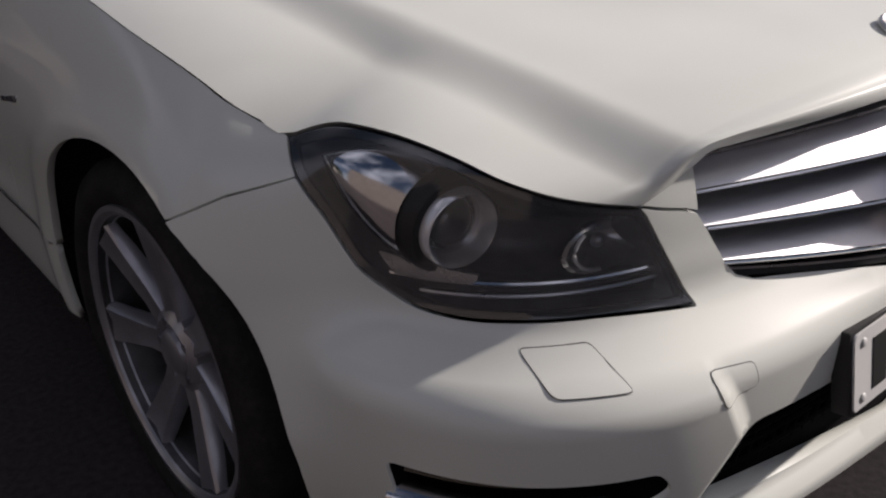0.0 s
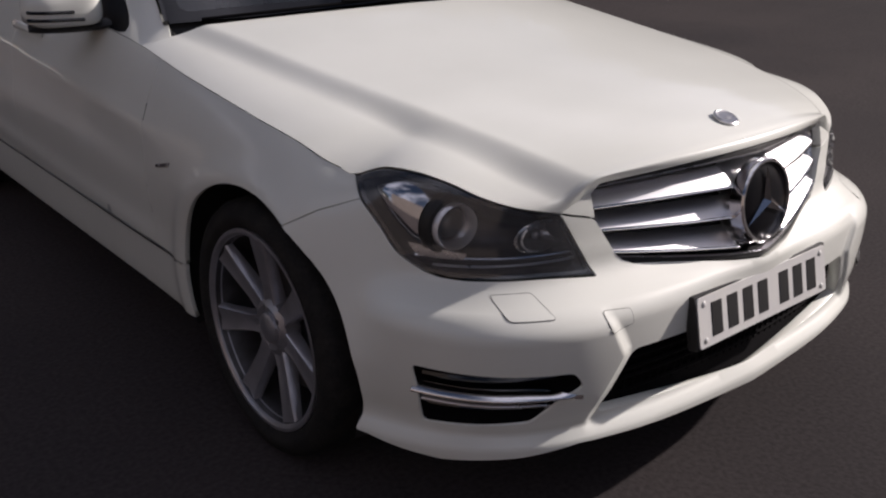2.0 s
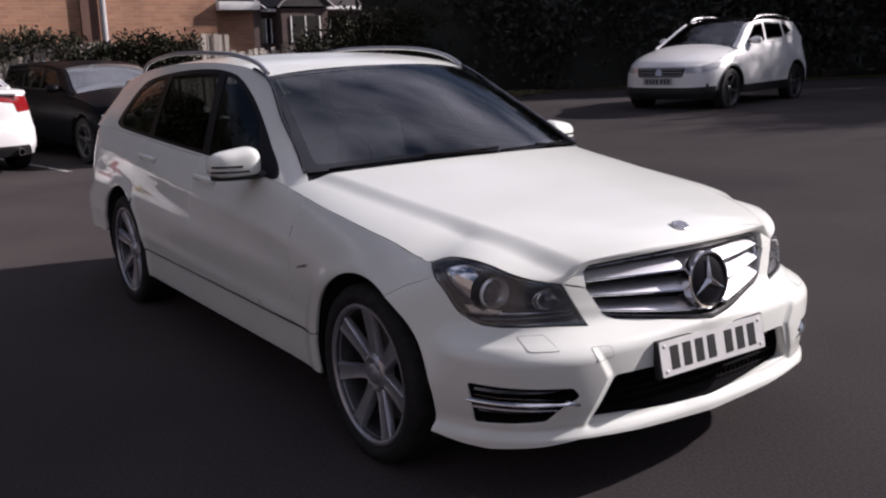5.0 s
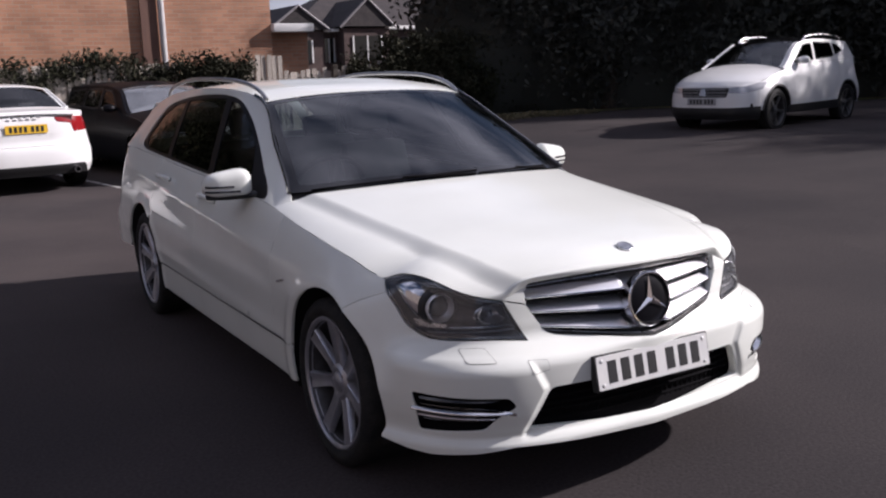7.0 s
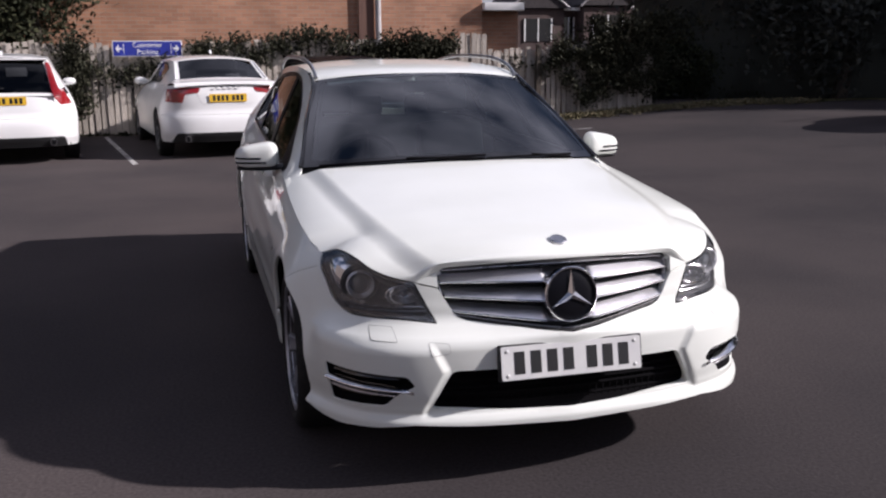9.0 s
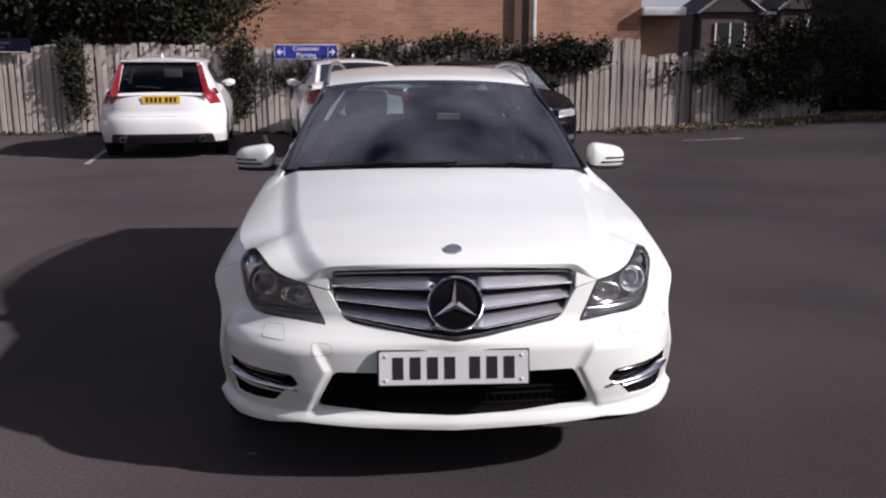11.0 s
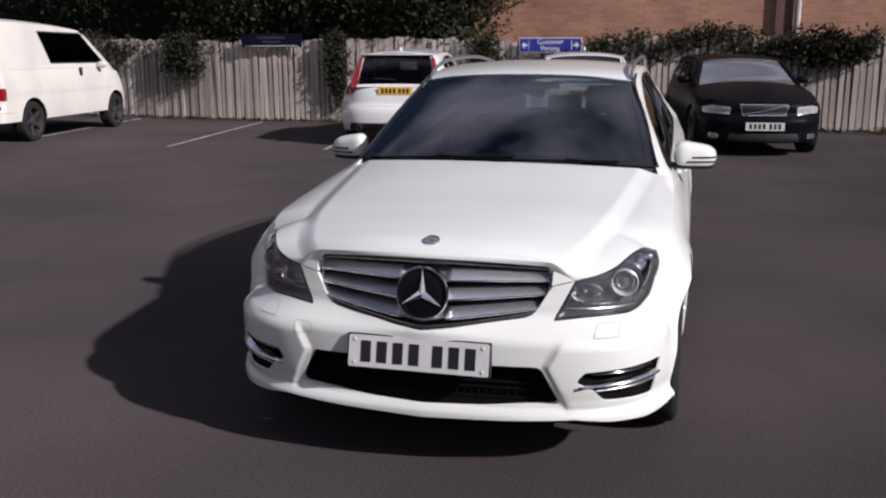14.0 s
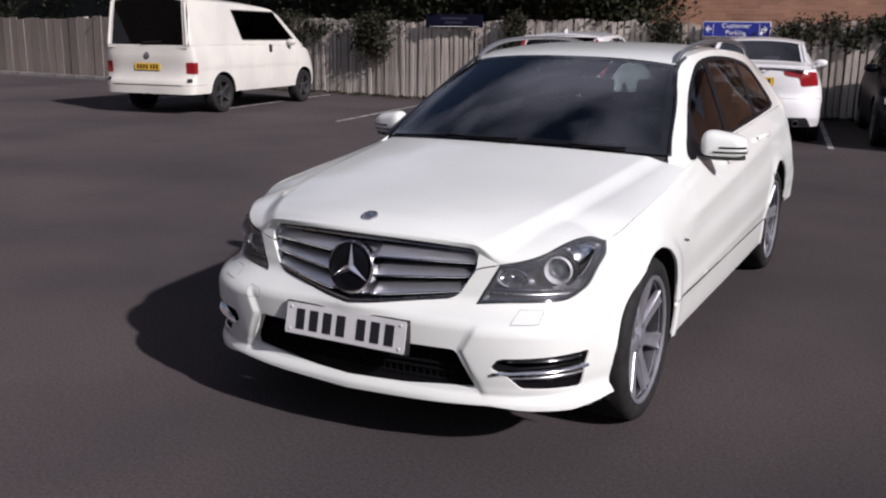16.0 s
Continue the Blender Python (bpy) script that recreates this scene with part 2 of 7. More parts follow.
class Skin:
    """The outer surface of a car below its rim (bonnet edge and belt line). The chart is (s, z): s runs round the plan outline
    from the middle of the nose (0) to the middle of the tail, negative on the other side; the nose points to -y."""

    def __init__(self, nose, tail, width, front, rear, rim, tuck, belly=0.6, extra=None, seam=(-0.42, -0.12), stern=(-0.5, -0.2)):
        (b, p, q, vee), (length, bt, pt) = nose, tail
        f = np.linspace(0, np.pi / 2, 240)
        x = width[0] * np.sin(f) ** (2 / p)
        y = -b * np.cos(f) ** (2 / q) - vee * np.clip(1 - x / 0.45, 0, 1)
        keep = y < -0.22
        side_y = np.arange(-0.20, length - bt, 0.02)
        xt = width[2] * np.cos(f) ** (2 / pt)
        px = np.r_[x[keep], spline([(-0.2, x[keep][-1] + 0.002), (0.6, width[1]), (1.6, width[1]), (length - bt, width[2])])(side_y), xt]
        py = np.r_[y[keep], side_y, length - bt + bt * np.sin(f) ** (2 / 2.6)]
        step = np.hypot(np.diff(px), np.diff(py))
        a = np.r_[0, np.cumsum(step)]
        self.a = np.linspace(0, a[-1], 900)
        gx, gy = np.interp(self.a, a, px), np.interp(self.a, a, py)
        k = np.ones(9) / 9
        for _ in range(2):
            gx = np.convolve(np.r_[-gx[4:0:-1], gx, -gx[-2:-6:-1]], k, "valid")
            gy = np.convolve(np.r_[gy[4:0:-1], gy, gy[-2:-6:-1]], k, "valid")
        self.x, self.y = gx, gy
        tx, ty = np.gradient(gx, self.a), np.gradient(gy, self.a)
        n = np.hypot(tx, ty)
        self.nx, self.ny = ty / n, -tx / n
        self.end, self.length = self.a[-1], length
        self.front, self.rear, self.tuck = spline(front), spline(rear), spline(tuck)
        self.rim_z, self.rim_d = spline([(r[0], r[1]) for r in rim]), spline([(r[0], r[2]) for r in rim])
        self.belly, self.extra, self.seam, self.stern = belly, extra, seam, stern

    def s_of_y(self, y):
        """The chart's s of a place on the side."""
        return np.interp(y, self.y, self.a)

    def s_of_x(self, x):
        """The chart's s of a place on the nose."""
        half = len(self.a) // 4
        return np.interp(x, self.x[:half], self.a[:half])

    def depth(self, a, z):
        y = np.interp(a, self.a, self.y)
        wf = 1 - smooth01(*self.seam, y)
        wr = smooth01(self.length + self.stern[0], self.length + self.stern[1], y)
        t = np.clip((z - self.belly) / (self.rim_z(y) - self.belly), 0, 1.6)
        side = self.rim_d(y) * (0.22 * t + 0.78 * t**2.4) + self.tuck(z)
        d = wf * self.front(z) + wr * self.rear(z) + (1 - wf - wr) * side
        return d if self.extra is None else d + self.extra(a, y, z)

    def at(self, s, z):
        s, z = np.asarray(s, float), np.asarray(z, float)
        a = np.abs(s)
        turned = a > self.end
        a = np.where(turned, 2 * self.end - a, a)
        d = self.depth(a, z)
        x = np.interp(a, self.a, self.x) - np.interp(a, self.a, self.nx) * d
        y = np.interp(a, self.a, self.y) - np.interp(a, self.a, self.ny) * d
        return np.stack([np.where((s < 0) ^ turned, -x, x), y, z], -1)

    def normal(self, s, z, e=0.004):
        n = np.cross(self.at(s + e, z) - self.at(s - e, z), self.at(s, z + e) - self.at(s, z - e))
        return n / np.linalg.norm(n, axis=-1, keepdims=True)


# ---- the shape of the white estate car, front axle at y = 0 ----
WHEEL_R, AXLE = 0.317, 2.76


def flare(a, y, z):
    """Lips of the wheel arches, a rocker and the soft lines along the doors."""
    d = 0.0
    for ya in (0.0, AXLE):
        r = np.hypot(y - ya, (z - 0.315) * 1.0)
        d = d - 0.010 * np.exp(-(((r - 0.375) / 0.035) ** 2)) * (z > 0.15)
    along = smooth01(0.25, 0.7, y) * (1 - smooth01(3.2, 3.6, y))
    crest = 0.70 + 0.065 * (y - 0.3)
    d = d - 0.007 * along * np.exp(-(((z - crest) / 0.030) ** 2)) + 0.006 * along * np.exp(-(((z - crest + 0.10) / 0.05) ** 2))
    low = 0.40 + 0.03 * (y - 0.3)
    d = d - 0.045 * np.exp(-((a / 0.22) ** 2)) * np.exp(-(((z - 0.555) / 0.035) ** 2))
    fold = np.where(z > 0.42, 0.425 + (z - 0.42) * 0.55, 0.425 + (0.42 - z) * 0.52)
    d = d - 0.013 * smooth01(fold - 0.012, fold + 0.020, a) * (1 - smooth01(0.70, 0.98, a)) * smooth01(0.25, 0.29, z) * (1 - smooth01(0.475, 0.530, z))
    # the ledge under the headlamp runs out towards the wheel arch
    ramp = 0.005 + 0.107 * smooth01(0.38, 0.72, z)
    fade = smooth01(0.90, 1.06, a) * (1 - smooth01(-0.46, -0.20, y)) * smooth01(0.38, 0.42, z) * (1 - smooth01(0.68, 0.72, z))
    d = d + fade * (ramp - FRONT(z))
    return d - 0.006 * along * np.exp(-(((z - low) / 0.035) ** 2))


FRONT_ROWS = [(0.15, 0.03), (0.20, 0.005), (0.245, 0.000), (0.275, 0.022), (0.34, 0.012), (0.42, 0.005), (0.47, 0.004), (0.505, 0.008), (0.519, 0.017), (0.537, 0.046),
              (0.565, 0.082), (0.62, 0.098), (0.70, 0.112), (0.74, 0.124), (0.77, 0.142), (0.80, 0.17)]
FRONT = spline(FRONT_ROWS)

MAIN = Skin(
    nose=(0.760, 4.0, 2.4, 0.022), tail=(3.81, 0.42, 3.6), width=(0.90, 0.885, 0.872),
    front=FRONT_ROWS,
    rear=[(0.15, 0.06), (0.25, 0.02), (0.40, 0.0), (0.55, 0.0), (0.66, 0.05), (0.80, 0.06), (0.95, 0.09), (1.05, 0.12)],
    rim=[(-0.42, 0.750, 0.128), (-0.28, 0.756, 0.112), (-0.145, 0.791, 0.094), (0.06, 0.819, 0.084), (0.345, 0.852, 0.084), (0.668, 0.892, 0.095),
         (1.2, 0.925, 0.105), (2.0, 0.950, 0.110), (3.0, 0.985, 0.120), (3.7, 1.0, 0.130)],
    tuck=[(0.15, 0.05), (0.24, 0.024), (0.32, 0.016), (0.45, 0.010), (0.60, 0.0), (1.1, 0.0)],
    extra=flare, seam=(-0.46, -0.20),
)


# ---- car kit: panels cut from a skin, grids, wheels ----
from mathutils.geometry import delaunay_2d_cdt


def catmull(points, n=8, closed=True):
    """A rounded outline through a few 2D corners."""
    p = np.array(points, float)
    k, out = len(p), []
    for i in range(k if closed else k - 1):
        a, b, c, d = (p[(i + j) % k] if closed else p[min(max(i + j, 0), k - 1)] for j in (-1, 0, 1, 2))
        for t in np.linspace(0, 1, n, endpoint=False):
            out.append(0.5 * (2 * b + (c - a) * t + (2 * a - 5 * b + 4 * c - d) * t**2 + (3 * b - a - 3 * c + d) * t**3))
    if not closed:
        out.append(p[-1])
    return np.array(out)


def rounded(points, r=0.02, n=4):
    """A polygon whose corners are cut round by about r."""
    p, out = np.array(points, float), []
    for i in range(len(p)):
        a, b, c = p[i - 1], p[i], p[(i + 1) % len(p)]
        u, v = a - b, c - b
        ru = min(r, 0.45 * np.linalg.norm(u))
        rv = min(r, 0.45 * np.linalg.norm(v))
        u, v = b + u / np.linalg.norm(u) * ru, b + v / np.linalg.norm(v) * rv
        out += [(1 - t) ** 2 * u + 2 * t * (1 - t) * b + t * t * v for t in np.linspace(0, 1, n)]
    return np.array(out)


def dense(poly, step):
    out = []
    for a, b in zip(poly, np.roll(poly, -1, 0)):
        k = max(1, int(np.ceil(np.linalg.norm(b - a) / step)))
        out += [a + (b - a) * i / k for i in range(k)]
    return np.array(out)


def area2(poly):
    x, y = poly.T
    return float(x @ np.roll(y, -1) - y @ np.roll(x, -1))


def inset(poly, d):
    """The polygon moved inwards by d."""
    sign = 1 if area2(poly) > 0 else -1
    e = np.roll(poly, -1, 0) - np.roll(poly, 1, 0)
    n = np.stack([-e[:, 1], e[:, 0]], 1) * sign
    return poly + d * n / np.maximum(np.linalg.norm(n, axis=1, keepdims=True), 1e-9)


def within(poly, pts):
    x, y = pts[:, 0], pts[:, 1]
    hit = np.zeros(len(pts), bool)
    for (ax, ay), (bx, by) in zip(poly, np.roll(poly, -1, 0)):
        if ay == by:
            continue
        hit ^= ((ay > y) != (by > y)) & (x < (bx - ax) * (y - ay) / (by - ay) + ax)
    return hit


def away(poly, pts):
    """The distance of points from a polygon's edges."""
    best = np.full(len(pts), 9.0)
    for a, b in zip(poly, np.roll(poly, -1, 0)):
        ab = b - a
        t = np.clip((pts - a) @ ab / max(ab @ ab, 1e-12), 0, 1)
        best = np.minimum(best, np.linalg.norm(pts - a - t[:, None] * ab, axis=1))
    return best


def panel(name, chart, outer, material, parent, holes=(), step=0.02, gap=0.0018, lip=0.014, lift=0.0, bowl=None, label="", flip=False):
    """A sheet cut from a chart (an object with at and normal) along a 2D outline, with holes and edges folded inwards.
    bowl: (depth, run): how far and how softly it sinks away from its edge."""
    outer = np.array(outer, float)
    edge = dense(inset(outer, gap), step)
    rims = [edge] + [dense(inset(np.array(h, float), -gap), step) for h in holes]
    lo, hi = edge.min(0), edge.max(0)
    gx, gy = np.meshgrid(np.arange(lo[0] + step * 0.37, hi[0], step), np.arange(lo[1] + step * 0.41, hi[1], step))
    gx[1::2] += step / 2
    pts = np.stack([gx.ravel(), gy.ravel()], 1)
    keep = within(rims[0], pts)
    for h in rims[1:]:
        keep &= ~within(h, pts)
    for r in rims:
        keep &= away(r, pts) > 0.45 * step
    allp = np.concatenate(rims + [pts[keep]])
    cons, k = [], 0
    for r in rims:
        cons += [(k + i, k + (i + 1) % len(r)) for i in range(len(r))]
        k += len(r)
    vs, _, fs, *_ = delaunay_2d_cdt([Vector(p) for p in allp], cons, [], 0, 1e-6)
    vs = np.array([tuple(v) for v in vs])
    mid = np.array([vs[list(f)].mean(0) for f in fs])
    keep = within(rims[0], mid)
    for h in rims[1:]:
        keep &= ~within(h, mid)
    fs = [list(f) for f, ok in zip(fs, keep) if ok]
    co, no = chart.at(vs[:, 0], vs[:, 1]), chart.normal(vs[:, 0], vs[:, 1])
    rise = np.full(len(vs), lift)
    if bowl:
        rise = rise - bowl[0] * smooth01(0, bowl[1], away(rims[0], vs))
    co = co + no * rise[:, None]
    if flip:
        fs = [f[::-1] for f in fs]
    verts, norms, faces = list(co), list(no), [f[::-1] if np.cross(co[f[1]] - co[f[0]], co[f[2]] - co[f[0]]) @ no[f[0]] < 0 else f for f in fs]
    if lip:
        seen = {}
        for f in faces:
            for a, b in zip(f, f[1:] + f[:1]):
                seen[(a, b)] = seen.get((a, b), 0) + 1
        made = {}
        for a, b in [e for e in seen if (e[1], e[0]) not in seen]:
            for v in (a, b):
                if v not in made:
                    made[v] = len(verts)
                    verts += [co[v], co[v] - no[v] * lip]
                    norms += [no[v], no[v]]
            out = np.cross(co[b] - co[a], no[a])
            out = out / max(np.linalg.norm(out), 1e-9)
            for v in (a, b):
                norms[made[v]] = out * 0.8 + no[v] * 0.6
                norms[made[v] + 1] = out
            faces.append([made[b], made[a], made[a] + 1, made[b] + 1])
    me = mesh_of(name, verts, faces)
    if not bowl and len(me.vertices) == len(verts):
        nn = np.array(norms)
        me.normals_split_custom_set_from_vertices((nn / np.linalg.norm(nn, axis=1, keepdims=True)).tolist())
    return put(name, me, material, parent, label)


def sheet(name, fn, us, vs, material, parent=None, label="", close=False):
    """A grid mesh of fn(u, v) -> (x, y, z), for arrays u and v."""
    u, v = np.meshgrid(us, vs)
    co = np.asarray(fn(u, v))
    n, k = len(us), len(vs)
    idx = np.arange(n * k).reshape(k, n)
    faces = np.stack([idx[:-1, :-1], idx[:-1, 1:], idx[1:, 1:], idx[1:, :-1]], -1).reshape(-1, 4).tolist()
    if close:
        faces += np.stack([idx[:-1, -1], idx[:-1, 0], idx[1:, 0], idx[1:, -1]], -1).reshape(-1, 4).tolist()
    return put(name, mesh_of(name, co.reshape(-1, 3), faces), material, parent, label)


def lathe(bm, profile, n=48, axis="x", m=None):
    """A turned shape: profile of (along, radius), about x (or y or z)."""
    rings = []
    for a, r in profile:
        ring = []
        for i in range(n):
            c, s = math.cos(2 * math.pi * i / n) * r, math.sin(2 * math.pi * i / n) * r
            co = Vector({"x": (a, c, s), "y": (c, a, s), "z": (c, s, a)}[axis])
            ring.append(bm.verts.new(m @ co if m is not None else co))
        rings.append(ring)
    for p, q in zip(rings, rings[1:]):
        for i in range(n):
            bm.faces.new((p[i], p[(i + 1) % n], q[(i + 1) % n], q[i]))
    return bm


def tube(bm, path, radius, n=10, flat=1.0, ends=True):
    """A round or flattened bar along a path of points."""
    path = [Vector(p) for p in path]
    rings = []
    for i, p in enumerate(path):
        t = (path[min(i + 1, len(path) - 1)] - path[max(i - 1, 0)]).normalized()
        side = t.cross(Vector((0, 0, 1)))
        side = side.normalized() if side.length > 1e-4 else Vector((1, 0, 0))
        up = side.cross(t).normalized()
        r = radius[i] if isinstance(radius, (list, tuple)) else radius
        rings.append([bm.verts.new(p + side * math.cos(a) * r + up * math.sin(a) * r * flat)
                      for a in (2 * math.pi * k / n for k in range(n))])
    for p, q in zip(rings, rings[1:]):
        for k in range(n):
            bm.faces.new((p[k], p[(k + 1) % n], q[(k + 1) % n], q[k]))
    if ends:
        bm.faces.new(rings[0][::-1])
        bm.faces.new(rings[-1])
    return bm


def prism(bm, outline, depth, m=None, bevel=0.0):
    """A plate: a 2D outline (x, z) from y = 0 back to y = depth."""
    front = [bm.verts.new((x, 0, z)) for x, z in outline]
    back = [bm.verts.new((x, depth, z)) for x, z in outline]
    made = front + back
    k = len(outline)
    f1 = bm.faces.new(front)
    bm.faces.new(back[::-1])
    for i in range(k):
        bm.faces.new((front[i], back[i], back[(i + 1) % k], front[(i + 1) % k]))
    if bevel:
        r = bmesh.ops.bevel(bm, geom=list(f1.edges), offset=bevel, segments=2, affect="EDGES")
        made = list({v for f in r["faces"] for v in f.verts} | {v for v in made if v.is_valid})
    if m is not None:
        for v in set(made):
            if v.is_valid:
                v.co = m @ v.co
    return bm


def disc(bm, r, m, n=24, bulge=0.0):
    """A round cap facing -y, domed by bulge."""
    rings = [(r * math.cos(a), bulge * math.sin(a)) for a in (0, 0.5, 1.0, 1.35)]
    lathe(bm, [(-b, q) for q, b in rings] + [(-bulge, r * 0.001)], n, "y", m)
    return bm


# ---- wheels ----
def make_wheel(radius, rim_r, width, spokes, style, rim_mat):
    """A wheel about the x axis at the origin, its face towards +x; style: flat, twin or star."""
    w = empty("wheel")
    h = width / 2
    bm = bmesh.new()
    ra, rb = rim_r, radius
    lathe(bm, [(-h * 0.86, ra), (-h, ra + 0.02), (-h * 1.02, (ra + rb) / 2), (-h * 0.92, rb - 0.012), (-h * 0.78, rb - 0.002), (-h * 0.3, rb), (h * 0.3, rb),
               (h * 0.78, rb - 0.002), (h * 0.92, rb - 0.012), (h * 1.02, (ra + rb) / 2), (h, ra + 0.02), (h * 0.86, ra)], 64)
    part("tyre", bm, RUBBER, w)
    bm = bmesh.new()
    lathe(bm, [(h * 0.80, ra + 0.006), (h * 0.93, ra + 0.004), (h * 0.93, ra - 0.006), (h * 0.84, ra - 0.014), (h * 0.2, ra - 0.022), (-h * 0.8, ra - 0.03)], 64)
    rim = part("rim", bm, BARREL, w)
    bm = bmesh.new()
    lathe(bm, [(h * 0.78, ra + 0.0065), (h * 0.94, ra + 0.0045), (h * 0.945, ra - 0.004), (h * 0.90, ra - 0.011), (h * 0.72, ra - 0.016)], 64)
    part("rim_lip", bm, rim_mat, rim)
    bm = bmesh.new()
    lathe(bm, [(h * 0.02, 0.02), (h * 0.02, ra * 0.74), (-h * 0.1, ra * 0.75), (-h * 0.1, 0.02)], 40)
    part("brake_disc", bm, mat_disc, w)
    bm = bmesh.new()
    lathe(bm, [(-h * 0.75, 0.02), (-h * 0.75, ra - 0.025)], 24)
    part("wheel_backing", bm, LINER, w)
    for i in range(spokes):
        ang = 2 * math.pi * i / spokes
        bm = bmesh.new()
        offs = (0.0,) if style == "flat" else (-0.11, 0.11)
        for o in offs:
            wa, wb = (0.023, 0.029) if style == "flat" else (0.015, 0.013)
            fold = 0.007 if style == "flat" else 0.002
            rows = [(0.045, wa * 1.15, h * 0.64, 0.034), (0.10, wa, h * 0.68, 0.032), (ra * 0.75, wb * 1.0, h * 0.80, 0.026), (ra - 0.010, wb * 1.25, h * 0.87, 0.018)]
            rings = []
            for r, ww, xx, dep in rows:
                lean = o * r * (0.6 if style != "flat" else 0)
                ring = [(xx - dep, lean - ww * 1.05, r), (xx - 0.006, lean - ww, r), (xx - 0.001, lean - ww * 0.85, r), (xx - fold, lean + ww * 0.10, r), (xx - 0.001, lean + ww * 0.85, r), (xx - 0.006, lean + ww, r), (xx - dep, lean + ww * 1.05, r)]
                rings.append([bm.verts.new(c) for c in ring])
            for p, q in zip(rings, rings[1:]):
                for k in range(6):
                    bm.faces.new((p[k], q[k], q[k + 1], p[k + 1]))
                bm.faces.new((p[6], q[6], q[0], p[0]))
        bm.transform(Matrix.Rotation(ang, 4, "X"))
        part("spoke", bm, rim_mat, rim)
    bm = bmesh.new()
    lathe(bm, [(h * 0.3, 0.075), (h * 0.62, 0.070), (h * 0.70, 0.055), (h * 0.66, 0.038), (h * 0.72, 0.036), (h * 0.75, 0.030), (h * 0.76, 0.0005)], 32)
    part("hub", bm, rim_mat, rim)
    for i in range(5):
        bm = bmesh.new()
        a = 2 * math.pi * (i + 0.5) / 5
        lathe(bm, [(h * 0.55, 0.008), (h * 0.70, 0.0075), (h * 0.70, 0.0004)], 8, m=Matrix.Translation((0, 0.052 * math.cos(a), 0.052 * math.sin(a))))
        part("bolt", bm, SATIN, rim)
    return w


# Barrel darker than the spokes: brake dust, plus the wheel's inner shade as colour.
BARREL = mat("rim_barrel", (0.085, 0.084, 0.090), 0.45, 0.6, tint=(0.055, 0.053, 0.055), scale=14)
mat_disc = mat("brake_steel", (0.20, 0.19, 0.18), 0.4, 0.9, tint=(0.14, 0.11, 0.09), scale=20)


def fit_wheels(car, proto, places):
    """Puts a copy of a wheel at each (x, y, z), its face outwards, under the car."""
    for i, (x, y, z) in enumerate(places):
        turn = pose(x, y, z, 23.0 * i, 0, 0 if x > 0 else 180)
        w = copy_thing(proto, turn)
        w.parent = car
    for o in (*proto.children_recursive, proto):
        bpy.data.objects.remove(o)


def number_plate(name, width, height, m, sheet_mat, parent, groups):
    """A plate facing -y with dark bars for its writing; groups: (bar count of each word)."""
    bm = bmesh.new()
    prism(bm, rounded([(-width / 2, -height / 2), (width / 2, -height / 2), (width / 2, height / 2), (-width / 2, height / 2)], 0.008), 0.004, bevel=0.001)
    bm.transform(m)
    plate = part(name, bm, sheet_mat, parent)
    total = sum(groups) + 0.45 * (len(groups) - 1)
    pitch = width * 0.86 / total
    x = -width * 0.43
    for g in groups:
        for _ in range(g):
            bm = bmesh.new()
            box(bm, x + pitch * 0.19, x + pitch * 0.81, -0.0015, 0.0008, -height * 0.33, height * 0.33)
            bm.transform(m)
            part("bar", bm, INK, plate, smooth=False)
            x += pitch
        x += pitch * 0.45
    return plate


# ---- the white estate car ----
class Chart:
    """Any surface fn(u, v) as a chart with at and normal."""

    def __init__(self, fn, sign=1):
        self.fn, self.sign = fn, sign

    def at(self, u, v):
        return np.asarray(self.fn(np.asarray(u, float), np.asarray(v, float)))

    def normal(self, u, v, e=0.003):
        n = self.sign * np.cross(self.at(u + e, v) - self.at(u - e, v), self.at(u, v + e) - self.at(u, v - e))
        return n / np.maximum(np.linalg.norm(n, axis=-1, keepdims=True), 1e-9)


def mirrored(poly):
    return np.array(poly) * (-1, 1)


def arch(skin, ya, r, z0, a0, a1, n=22, zc=0.315, bulge=0.0):
    """Chart points along a wheel arch, angles in degrees from the rear (0) over the top (90) to the front (180)."""
    t = np.linspace(a0, a1, n)
    rr = r + bulge * spline([(0, 0), (90, 0.0), (105, 0.08), (117, 0.15), (126, 0.08), (140, -0.20), (150, -0.32), (160, -0.28), (172, -0.10), (192, 0.0)])(t)
    t = np.radians(t)
    return [(float(skin.s_of_y(ya + k * math.cos(q))), float(max(zc + k * math.sin(q), z0))) for q, k in zip(t, rr)]


